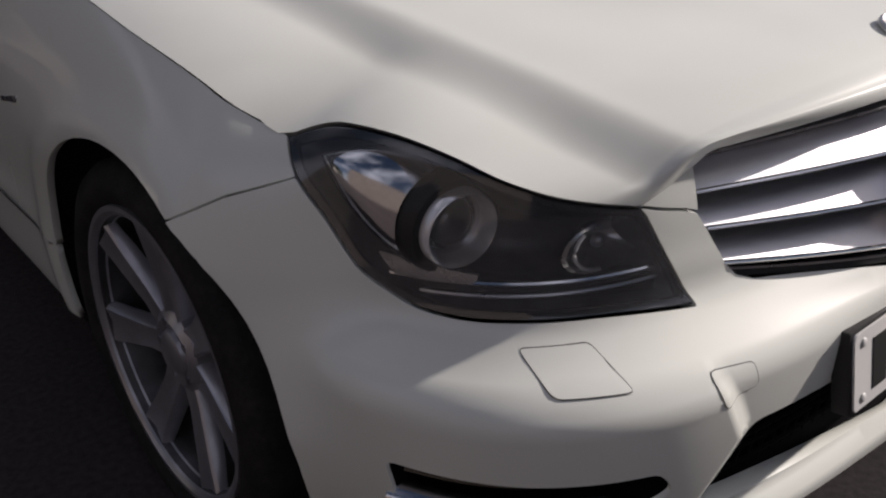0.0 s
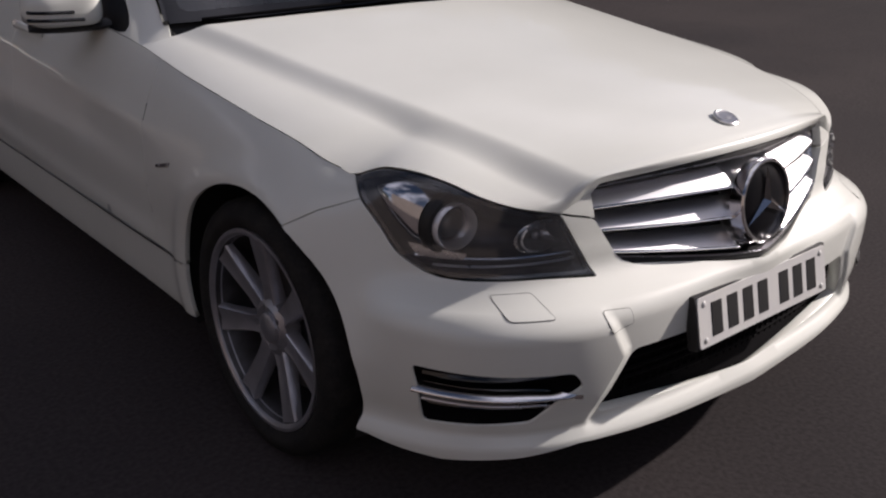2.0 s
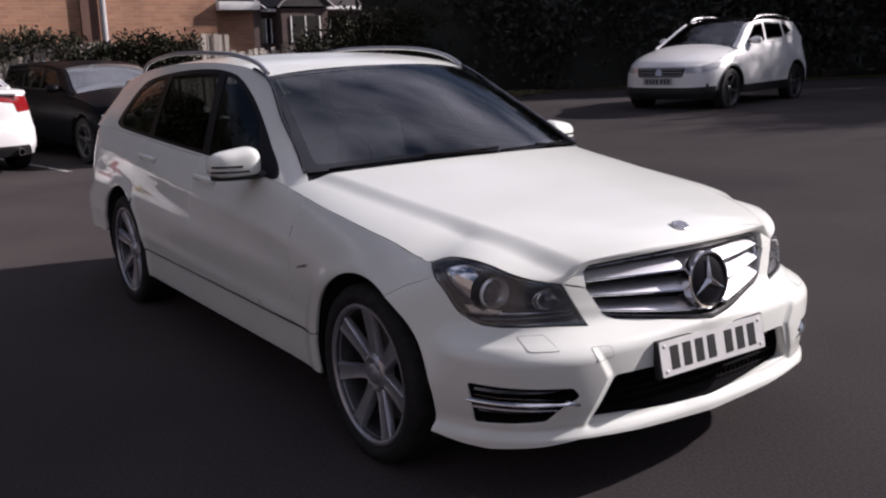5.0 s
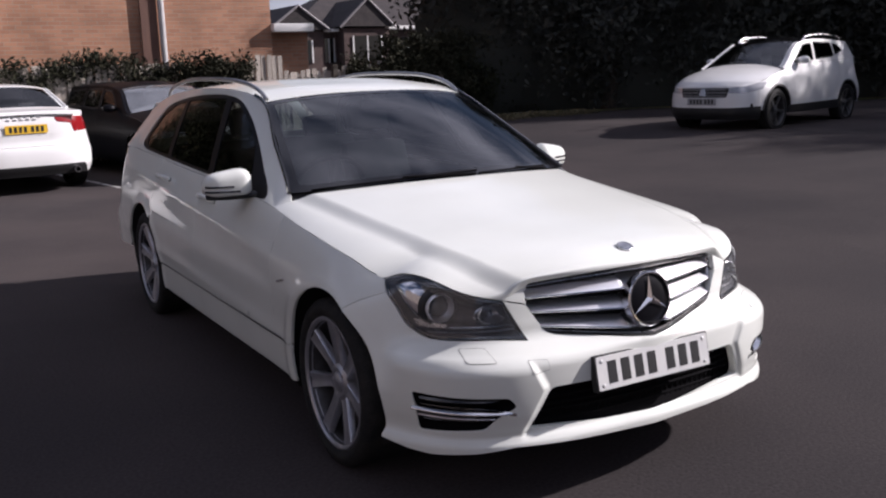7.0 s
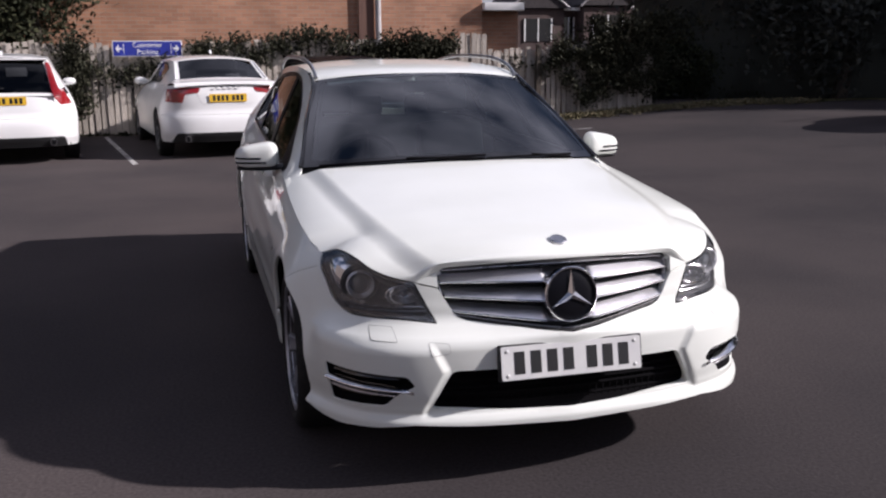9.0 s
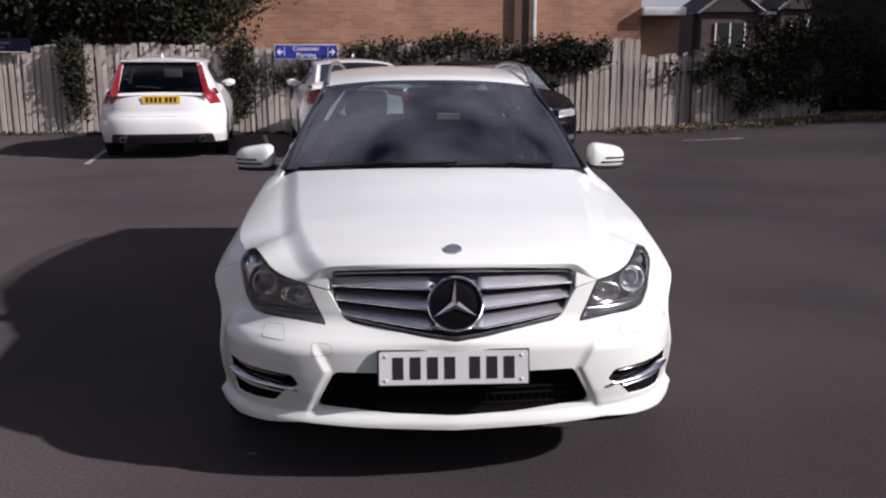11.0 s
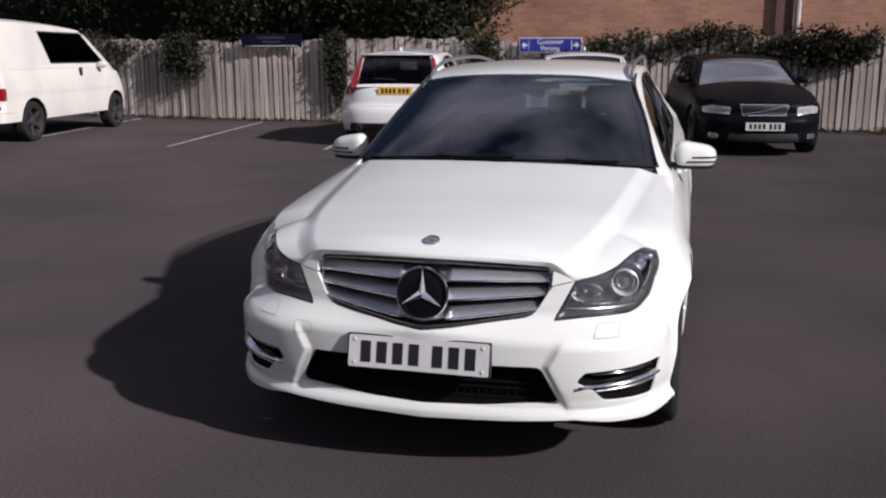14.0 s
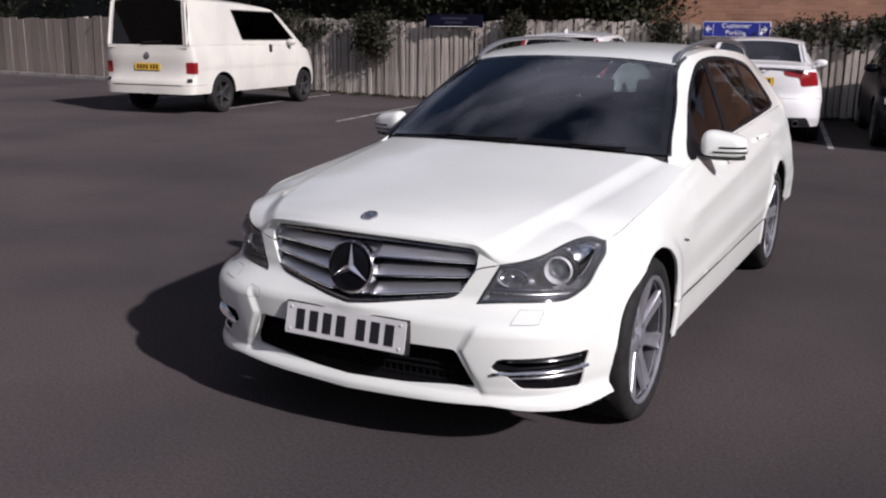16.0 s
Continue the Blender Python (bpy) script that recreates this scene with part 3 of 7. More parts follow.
def build_main_car():
    car = empty("estate_car")
    tagged(car, "white estate car with silver grille and alloy wheels parked on asphalt", "car")
    sk = MAIN
    S = sk.s_of_y
    # outlines in the chart of the skin
    lamp_top = [(0.545, 0.697), (0.665, 0.715), (0.751, 0.733), (0.840, 0.755), (0.935, 0.768), (1.024, 0.768), (1.067, 0.760), (1.100, 0.748)]
    lamp_low = [(1.065, 0.712), (1.018, 0.671), (0.969, 0.618), (0.925, 0.594), (0.876, 0.580), (0.806, 0.575), (0.709, 0.575), (0.585, 0.574), (0.460, 0.565)]
    lamp = np.concatenate([catmull([(0.460, 0.565), (0.503, 0.633), (0.545, 0.697)], 5, False)[:-1], catmull(lamp_top, 5, False), catmull(lamp_low, 5, False)[:-1]])
    fore = arch(sk, -0.030, 0.367, 0.235, 117, 192, 16, bulge=0.019)
    half = [(0.0, 0.532), (0.10, 0.5425), (0.20, 0.555), (0.30, 0.5665), (0.355, 0.573), (0.382, 0.583), (0.400, 0.600), (0.413, 0.619), (0.432, 0.648), (0.452, 0.676)] + [(0.473, 0.682), (0.515, 0.690)] + [tuple(p) for p in catmull(
        [(0.545, 0.697), (0.503, 0.633), (0.460, 0.565)], 4, False)] + [tuple(p) for p in catmull(lamp_low[::-1], 4, False)] + [(1.143, 0.684)] + fore + [
        (0.90, 0.222), (0.82, 0.214), (0.66, 0.222), (0.535, 0.236), (0.30, 0.226), (0.0, 0.218)]
    bumper = np.array(half + [(-s, z) for s, z in half[-2:0:-1]])
    intake = np.array([(-0.410, 0.420), (0.410, 0.420), (0.482, 0.286), (0.25, 0.276), (0.0, 0.268), (-0.25, 0.276), (-0.482, 0.286)])
    fog = rounded([(0.560, 0.405), (0.885, 0.420), (0.872, 0.362), (0.868, 0.290), (0.640, 0.300), (0.590, 0.345), (0.535, 0.372)], 0.012)
    panel("front_bumper", sk, bumper, WHITE, car, [rounded(intake, 0.018), fog, mirrored(fog)], step=0.014, lip=0.03)

    # lower intake mesh and plate
    for z0, z1, d in ((0.25, 0.44, -0.047),):
        panel("intake_mesh", sk, rounded([(-0.43, z1), (0.43, z1), (0.50, z0), (-0.50, z0)], 0.02), MESH_BLACK, car, step=0.03, lift=d, lip=0)
    intake_part = car.children[-1]
    for i in range(5):
        z = 0.288 + i * 0.028
        w = 0.475 - i * 0.015
        bm = bmesh.new()
        tube(bm, [tuple(sk.at(np.array(s), np.array(z)) - sk.normal(np.array(s), np.array(z)) * 0.040) for s in np.linspace(-w, w, 25)], 0.006, 6)
        part("intake_bar", bm, MESH_BLACK, intake_part)
    for i in range(36):
        s = -0.46 + 0.92 * i / 35
        top = 0.41 if abs(s) < 0.41 else 0.41 - (abs(s) - 0.41) * 1.9
        bm = bmesh.new()
        tube(bm, [tuple(sk.at(np.array(s), np.array(z)) - sk.normal(np.array(s), np.array(z)) * 0.043) for z in (0.275, 0.34, top)], 0.003, 5)
        part("intake_rib", bm, MESH_BLACK, intake_part)
    number_plate("number_plate", 0.500, 0.112, Matrix.Translation((-0.007, -0.7890, 0.445)) @ pose(0, 0, 0, -12.0), PLATE_WHITE, car, (4, 3))
    plate = [c for c in car.children if c.name.startswith("number_plate")][0]
    for bx in (-0.228, 0.228):
        for bz in (-0.040, 0.040):
            bm = bmesh.new()
            disc(bm, 0.0065, Matrix.Translation((-0.007, -0.7890, 0.445)) @ pose(0, 0, 0, -12.0) @ Matrix.Translation((bx, -0.001, bz)), 20, 0.0022)
            part("bolt_cap", bm, PLATE_WHITE, plate)
    bm = bmesh.new()
    box(bm, -0.2555, 0.2555, -0.0012, 0.026, -0.0605, 0.0605, 0.004)
    bm.transform(Matrix.Translation((-0.007, -0.7850, 0.445)) @ pose(0, 0, 0, -12.0))
    part("plate_holder", bm, PLASTIC, car)

    # fog recesses with bright blades
    for sg in (1, -1):
        turn = (lambda p: np.array(p)) if sg > 0 else mirrored
        nest = panel("fog_recess", sk, turn(inset(np.array(fog), -0.004)), MESH_BLACK, car, step=0.016, lip=0, lift=-0.006, bowl=(0.05, 0.03))
        def wing(u, v, sg=sg, z0=0.352, z1=0.366, s0=0.538, s1=0.886, high=0.0125, out=0.008):
            """A tapered wedge from the inner tip to the outer end of the recess."""
            run = s0 + (s1 - s0) * u
            tall = high * (0.45 + 0.55 * smooth01(0.0, 0.35, u))
            z = z0 + (z1 - z0) * u**0.6 + tall * (2 * v - 1)
            lift = out - (out + 0.014) * np.abs(2 * v - 0.9) ** 1.6 * smooth01(0.0, 0.25, u)
            return sk.at(sg * run, z) + sk.normal(sg * run, z) * lift[..., None]

        sheet("chrome_blade", wing, np.linspace(0, 1, 36), np.linspace(0, 1, 9), FOG_CHROME, nest, "bright chrome blade")
        sheet("lower_blade", lambda u, v, wing=wing: wing(u, v, z0=0.331, z1=0.340, s0=0.590, s1=0.884, high=0.006, out=-0.006), np.linspace(0, 1, 24), np.linspace(0, 1, 5), SATIN, nest)
        for z in (0.392, 0.318):
            bm = bmesh.new()
            tube(bm, [tuple(sk.at(np.array(sg * s), np.array(z)) - sk.normal(np.array(sg * s), np.array(z)) * 0.026) for s in np.linspace(0.59, 0.872, 12)], 0.007, 6)
            part("slat", bm, GLOSS_BLACK, nest)
        # washer cover and towing cover: fine seams round flush lids
        for nm, poly in (("washer_cover", [(0.732, 0.553), (0.632, 0.555), (0.592, 0.518), (0.690, 0.519)]), ("towing_cover", [(0.492, 0.519), (0.422, 0.514), (0.416, 0.482), (0.478, 0.476)])):
            if nm == "towing_cover" and sg > 0:
                continue
            rim = rounded(poly, 0.009)
            panel(nm, sk, turn(rim), WHITE, car, step=0.01, lift=0.0009, lip=0.003, gap=0.0005)
            panel("seam", sk, turn(inset(rim, -0.0005)), PLASTIC, car, [turn(inset(rim, 0.0005))], step=0.01, lift=0.0006, lip=0, gap=0)

        # wing, doors, sill, quarter
        wing = [(1.065, 0.711), (1.143, 0.684)] + \
            arch(sk, -0.030, 0.367, 0.385, 117, 11, 24, bulge=0.019) + [(S(0.51), 0.392), (S(0.515), 0.60)] + [
            (float(S(y)), float(sk.rim_z(y)) - 0.0) for y in np.linspace(0.53, -0.26, 16)] + [(1.101, 0.750)]
        panel("front_wing", sk, turn(wing), WHITE, car, step=0.018)
        aft = arch(sk, AXLE, 0.380, 0.23, 0, 180, 30)
        d1 = [(S(0.51), 0.392), (S(1.60), 0.390), (S(1.62), 0.60)] + [(float(S(y)), float(sk.rim_z(y))) for y in np.linspace(1.63, 0.53, 14)] + [(S(0.515), 0.60)]
        front_door = panel("front_door", sk, turn(d1), WHITE, car, step=0.022)
        cut = [p for p in aft[::-1] if p[0] < S(2.52) and p[1] > 0.40]
        d2 = [(S(1.60), 0.390), (S(2.375), 0.388)] + cut + [(S(2.52), 0.66)] + [(float(S(y)), float(sk.rim_z(y))) for y in np.linspace(2.54, 1.63, 12)] + [(S(1.62), 0.60)]
        rear_door = panel("rear_door", sk, turn(d2), WHITE, car, step=0.022)
        q = [p for p in aft[::-1] if p[0] > S(2.52) and p[1] > 0.36] + [(S(3.18), 0.37), (S(3.30), 0.62), (S(3.46), 0.66), (S(3.50), 0.985)] + [
            (float(S(y)), float(sk.rim_z(y))) for y in np.linspace(3.48, 2.54, 12)] + [(S(2.52), 0.66)]
        panel("rear_quarter", sk, turn(q), WHITE, car, step=0.024)
        sill = arch(sk, -0.030, 0.369, 0.20, 10.5, -13, 8) + [(S(0.60), 0.238), (S(2.37), 0.235), (S(2.365), 0.384), (S(1.4), 0.3865)]
        panel("side_skirt", sk, turn(sill), WHITE, car, step=0.022, lift=0.0, lip=0.012, gap=0.0008)
        # Black strip laid over the sill gap, standing in for the groove's shade.
        groove = [(S(0.37), 0.3840), (S(0.37), 0.3880), (S(0.5), 0.3895), (S(2.37), 0.3875), (S(2.365), 0.3835), (S(1.4), 0.3855)]
        panel("sill_seal", sk, turn(groove), PLASTIC, car, step=0.015, lift=0.0022, lip=0, gap=-0.001)
        for door, yh in ((front_door, 1.47), (rear_door, 2.33)):
            bm = bmesh.new()
            zc = 0.845 if yh < 2 else 0.875
            path = []
            for k in range(13):
                f = k / 12
                y = yh - 0.11 + 0.22 * f
                p = sk.at(np.array(sg * S(y)), np.array(zc))
                path.append(p + sk.normal(np.array(sg * S(y)), np.array(zc)) * (0.004 + 0.038 * math.sin(math.pi * f) ** 0.4))
            tube(bm, path, 0.011, 8, 1.3)
            part("door_handle", bm, WHITE, door)
        # small badge on the wing
        panel("wing_badge", sk, turn([(S(0.355), 0.652), (S(0.44), 0.630), (S(0.44), 0.622), (S(0.36), 0.640)]), SATIN, car, step=0.02, lift=0.002, lip=0.002, gap=0, label="small silver badge strip")
        # rear lamp
        panel("tail_lamp", sk, turn(rounded([(S(3.47), 0.70), (S(3.74), 0.72), (S(3.74), 0.98), (S(3.50), 0.985)], 0.03)), RED_LAMP, car, step=0.03)
    # tail
    e = sk.end
    rb = [(S(3.18), 0.37), (S(3.30), 0.62), (S(3.46), 0.66)]
    rb = rb + [(2 * e - s, z) for s, z in rb[::-1]] + [(e, 0.33)]
    panel("rear_bumper", sk, rb, WHITE, car, step=0.04)
    tg = [(S(3.46), 0.665), (S(3.47), 0.70), (S(3.74), 0.72), (S(3.74), 0.98)]
    panel("tailgate", sk, tg + [(2 * e - s, z) for s, z in tg[::-1]], WHITE, car, step=0.04)

    # bonnet
    ys = np.linspace(-0.26, 0.70, 40)
    brow = catmull(lamp_top, 5, False)
    edge_s = np.r_[[0.448, 0.470, 0.500, 0.525], brow[:, 0], S(ys)]
    edge_z = np.r_[[0.734, 0.725, 0.714, 0.705], brow[:, 1] + 0.002, sk.rim_z(ys) + 0.0005]
    E = sk.at(edge_s, edge_z)
    E[4 + len(brow):, 0] += 0.0022
    xe, ze = spline(np.stack([E[:, 1], E[:, 0]], 1)), spline(np.stack([E[:, 1], E[:, 2]], 1))
    mid = spline([(-0.705, 0.769), (-0.702, 0.778), (-0.69, 0.788), (-0.66, 0.802), (-0.623, 0.814), (-0.5, 0.839), (-0.3, 0.868), (0.0, 0.908), (0.25, 0.946), (0.43, 0.972)])
    crease = spline([(-0.705, 0.405), (-0.69, 0.418), (-0.67, 0.434), (-0.65, 0.447), (-0.62, 0.462), (-0.58, 0.477), (-0.54, 0.490), (-0.50, 0.501), (-0.35, 0.540), (-0.16, 0.573), (0.05, 0.604), (0.35, 0.640), (0.60, 0.672)])

    def bonnet(u, Y):
        a = np.abs(u)
        y = Y + 0.083 * a**2 * (1 - smooth01(-0.705, -0.45, Y)) + 0.235 * a**2.2 * smooth01(-0.25, 0.43, Y)
        ye = Y + 0.083 * (1 - smooth01(-0.705, -0.45, Y)) + 0.235 * smooth01(-0.25, 0.43, Y)
        w, zb, zm = xe(ye), ze(ye), mid(Y)
        xc = np.minimum(crease(Y), 0.985 * w)
        x = a * w
        drop = 0.030 + 0.012 * smooth01(-0.2, -0.6, Y) - 0.020 * smooth01(-0.655, -0.704, Y)
        top = zm - drop * (x / np.maximum(crease(Y), xc)) ** 2.2
        room = np.maximum(w - xc, 0.004)
        t = np.clip((x - xc) / room, 0, 1)
        ledge = 0.025 * smooth01(-0.705, -0.66, Y) * np.clip(room / 0.045, 0, 1)
        fall = zm - drop - ledge
        out = fall + (zb - fall) * t**1.2 + 0.009 * 4 * t * (1 - t) * smooth01(-0.6, -0.3, Y)
        over = smooth01(-0.012, np.minimum(0.072, 0.92 * room), x - xc)
        z = top * (1 - over) + out * over + 0.0004 * np.exp(-(((x - xc + 0.012) / 0.016) ** 2)) * smooth01(-0.66, -0.5, Y)
        z = np.where(a > 0.999, zb, z)
        return np.stack([np.sign(u) * x, y, z], -1)

    us = np.sin(np.linspace(-1, 1, 181) * math.pi / 2) * 0.4 + np.linspace(-1, 1, 181) * 0.6
    rows = np.r_[np.linspace(-0.705, -0.60, 30), np.linspace(-0.58, 0.43, 70)]

    def bonnet_rolled(u, v):
        c = bonnet(u, np.maximum(v, -0.705))
        f = np.clip((-0.705 - v) / 0.015, 0, 1)
        c[..., 2] -= 0.010 * f
        c[..., 1] += 0.035 * f**2
        return c

    for sg in (1, -1):
        cheek = np.array([(0.452, 0.6785), (0.473, 0.6845), (0.515, 0.6925), (0.545, 0.6995), (0.500, 0.7155), (0.474, 0.7255), (0.458, 0.7325)]) * (sg, 1)
        panel("bonnet_corner", sk, cheek, WHITE, car, step=0.008, gap=0.0004, lip=0.02)
    lid = sheet("bonnet", bonnet_rolled, us, np.r_[[-0.720, -0.715, -0.710, -0.7065], rows], WHITE, car)
    bm = bmesh.new()
    bm.from_mesh(lid.data)
    # fold the rear and side edges down so that the shut lines read as gaps
    rim = [e for e in bm.edges if e.is_boundary and (e.verts[0].co.y > -0.66)]
    ext = bmesh.ops.extrude_edge_only(bm, edges=rim)
    for v in {v for g in ext["geom"] if isinstance(g, bmesh.types.BMVert) for v in [g]}:
        way = Vector((-v.co.x, -0.1 - v.co.y, 0)).normalized()
        v.co += way * 0.016 + Vector((0, 0, -0.012))
    bm.to_mesh(lid.data)
    bm.free()
    lid.data.polygons.foreach_set("use_smooth", [True] * len(lid.data.polygons))
    lid.data.set_sharp_from_angle(angle=radians(50))
    zb = float(mid(-0.623))
    m = Matrix.Translation((0, -0.628, zb + 0.001)) @ pose(0, 0, 0, 90 - 68)
    bm = bmesh.new()
    lathe(bm, [(0.0, 0.030), (0.004, 0.0295), (0.006, 0.026), (0.0045, 0.022), (0.005, 0.010), (0.0065, 0.0005)], 32, "z", m)
    bm.transform(Matrix.Diagonal((1.0, 1.0, 1.0, 1.0)))
    part("bonnet_badge", bm, SATIN, car, "small round silver bonnet badge")

    # grille: three broad silver blades round a star
    def grille_y(x, z):
        return -0.750 + 0.122 * np.clip(np.abs(x) / 0.42, 0, 1) ** 1.4 + (z - 0.60) * 0.22

    def face(x, z, d=0.0):
        return np.stack([x, grille_y(x, z) + d, z], -1)

    gch = Chart(lambda x, z: face(x, z))
    top = lambda x: 0.764 - 0.028 * (np.abs(x) / 0.42) ** 1.5  # noqa: E731
    low = lambda x: 0.534 + 0.047 * (np.abs(x) / 0.385) ** 1.1  # noqa: E731
    wide = lambda z: 0.397 + (z - 0.568) * 0.26  # noqa: E731
    ring = [(x, float(low(x))) for x in (-0.396, -0.27, -0.18, -0.09, 0.0, 0.09, 0.18, 0.27, 0.396)] + [(wide(z), z) for z in (0.63, 0.68)] + [
        (x, float(top(x))) for x in (0.432, 0.30, 0.20, 0.10, 0.0, -0.10, -0.20, -0.30, -0.432)] + [(-wide(z), z) for z in (0.68, 0.63)]
    ring = rounded(ring, 0.034, 6)
    grille = panel("grille", gch, ring, PLASTIC, car, step=0.03, lift=-0.055, lip=0, label="black and silver radiator grille with three blades")
    panel("grille_frame", gch, inset(ring, -0.003), PLASTIC, grille, [inset(ring, 0.006)], step=0.012, lip=0.05, lift=0.0, gap=0)
    panel("grille_trim", gch, inset(ring, 0.0055), SATIN, grille, [inset(ring, 0.0085)], step=0.012, lip=0.02, lift=0.002, gap=0, label="thin chrome frame")
    for k in range(3):
        f0, f1 = 0.105 + 0.296 * k, 0.105 + 0.296 * k + 0.175

        def blade(u, v, f0=f0, f1=f1):
            zt, zl = top(u * 0.40), low(u * 0.40)
            f = f0 + (f1 - f0) * v
            z = zt + (zl - zt) * f - 0.002
            x = u * (wide(z) - 0.014)
            y = grille_y(x, z) - 0.010 + 0.040 * (1 - v) ** 1.1 + 0.022 * (1 - smooth01(0.066, 0.090, np.abs(x)))
            return np.stack([x, y, z], -1)

        def under(u, v, f1=f1):
            zt, zl = top(u * 0.40), low(u * 0.40)
            z = zt + (zl - zt) * (f1 + 0.02 * v) - 0.002
            x = u * (wide(z) - 0.014)
            return np.stack([x, grille_y(x, z) - 0.010 + 0.050 * v + 0.022 * (1 - smooth01(0.066, 0.090, np.abs(x))), z], -1)

        sheet("grille_blade", blade, np.linspace(-1, 1, 121), np.linspace(0, 1, 12), BLADE, grille)
        sheet("blade_underside", under, np.linspace(-1, 1, 41), np.linspace(0, 1, 3), PLASTIC, grille)
        bm = bmesh.new()
        path = [blade(np.array(u), np.array(1.0)) for u in np.linspace(-1, 1, 81)]
        tube(bm, path, 0.0036, 8, 0.8)
        part("blade_edge", bm, CHROME, grille, "polished lower edge")
    star_c, star_r = Vector((0, -0.743, 0.654)), 0.0905
    tilt = Matrix.Translation(star_c) @ pose(0, 0, 0, -8)
    bm = bmesh.new()
    disc(bm, star_r, tilt, 48, 0.012)
    badge = part("star_badge", bm, BADGE_BLACK, grille, "large round black badge with chrome star")
    bm = bmesh.new()
    lathe(bm, [(0.02, star_r + 0.003), (-0.009, star_r + 0.003), (-0.013, star_r), (-0.0125, star_r - 0.005), (-0.004, star_r - 0.007)], 64, "y", tilt)
    part("badge_ring", bm, CHROME, badge)
    for i in range(3):
        bm = bmesh.new()
        a = math.pi / 2 + i * 2 * math.pi / 3
        tip = Vector((math.cos(a), 0, math.sin(a))) * (star_r - 0.006)
        side = Vector((-math.sin(a), 0, math.cos(a))) * 0.0125
        back = -Vector((math.cos(a), 0, math.sin(a))) * 0.0072
        v = [bm.verts.new(tilt @ c) for c in (tip + Vector((0, -0.014, 0)), side - back * 1.0 + Vector((0, -0.013, 0)), Vector((0, -0.024, 0)), -side - back * 1.0 + Vector((0, -0.013, 0)))]
        bm.faces.new((v[0], v[1], v[2]))
        bm.faces.new((v[0], v[2], v[3]))
        part("star_point", bm, CHROME, badge, smooth=False)

    # headlamps
    for sg in (1, -1):
        turn = (lambda p: np.array(p)) if sg > 0 else mirrored
        unit = panel("headlamp", sk, turn(lamp), LAMP_BOWL, car, step=0.012, lip=0, lift=-0.010, bowl=(0.085, 0.060), label="dark headlamp with round projector")
        lens = panel("lamp_lens", sk, turn(lamp), CLEAR, unit, step=0.012, lip=0, lift=0.001, gap=0.003)
        lens.visible_shadow = False
        panel("lamp_seal", sk, turn(lamp), GLOSS_BLACK, unit, [turn(inset(lamp, 0.012))], step=0.012, lip=0.01, lift=-0.0015, gap=0.002)
        c = Vector((sg * 0.661, -0.474, 0.670))
        ahead = Vector((sg * 0.16, -1, -0.02)).normalized()
        m = Matrix.Translation(c) @ ahead.to_track_quat("-Y", "Z").to_matrix().to_4x4()
        bm = bmesh.new()
        lathe(bm, [(0.030, 0.0655), (0.014, 0.0650), (0.006, 0.0625), (0.001, 0.058), (0.000, 0.050), (0.008, 0.047), (0.03, 0.045)], 48, "y", m)
        part("projector_housing", bm, PLASTIC, unit)
        bm = bmesh.new()
        lathe(bm, [(0.010, 0.0495), (-0.010, 0.0485), (-0.014, 0.0470), (-0.015, 0.0455), (-0.011, 0.0430), (-0.002, 0.0410), (0.012, 0.0400)], 48, "y", m)
        part("projector_ring", bm, RING, unit, "bright silver ring")
        bm = bmesh.new()
        lathe(bm, [(0.012, 0.0400), (0.011, 0.0350), (0.012, 0.0300), (0.016, 0.0295)], 48, "y", m)
        part("inner_ring", bm, CHROME, unit)
        bm = bmesh.new()
        disc(bm, 0.0305, m @ Matrix.Translation((0, 0.013, 0)), 32, 0.018)
        part("projector_lens", bm, LENS_GLASS, unit)

        # bright reflector shell from the projector back to the outer corner
        tip = Vector(sk.at(np.array(sg * 1.045), np.array(0.738))) - Vector(sk.normal(np.array(sg * 1.045), np.array(0.738))) * 0.014
        start, lead = c - ahead * 0.024, c - ahead * 0.060 + Vector((sg * 0.030, 0, 0.024))
        side_on, upward = m.to_3x3() @ Vector((1, 0, 0)), m.to_3x3() @ Vector((0, 0, 1))

        def shell(a, f):
            p = [np.array(start)[i] * (1 - f) ** 2 + np.array(lead)[i] * 2 * f * (1 - f) + np.array(tip)[i] * f * f for i in range(3)]
            r = 0.0635 * (1 - f**2.4) + 0.004
            return np.stack([p[i] + r * (side_on[i] * np.cos(2 * math.pi * a) + upward[i] * np.sin(2 * math.pi * a)) for i in range(3)], -1)

        sheet("reflector", shell, np.linspace(0, 1, 41)[:-1], np.linspace(0, 1, 20), SHELL, unit, "bright reflector shell", close=True)
        for z0, z1, m_ in ((0.612, 0.608, CHROME), (0.596, 0.592, SATIN)):
            bm = bmesh.new()
            tube(bm, [tuple(sk.at(np.array(sg * s), np.array(z)) - sk.normal(np.array(sg * s), np.array(z)) * 0.020) for s, z in zip(np.linspace(0.50, 0.93, 18), z0 + 0.004 * np.linspace(1, -1, 18))], 0.0030, 6)
            part("light_strip", bm, m_, unit)
        shelf = rounded([(0.50, 0.604), (0.93, 0.612), (0.90, 0.588), (0.82, 0.583), (0.50, 0.578)], 0.01)
        panel("lamp_shelf", sk, turn(shelf), PLASTIC, unit, step=0.02, lip=0.03, lift=-0.024, gap=0)
        ledge = rounded([(0.79, 0.622), (0.950, 0.634), (0.918, 0.607), (0.80, 0.609)], 0.006)
        panel("lamp_bezel", sk, turn(ledge), SATIN, unit, step=0.012, lip=0.01, lift=-0.017, gap=0, label="bright bezel under the projector")
        m2 = Matrix.Translation((sg * 0.535, -0.585, 0.652)) @ ahead.to_track_quat("-Y", "Z").to_matrix().to_4x4()
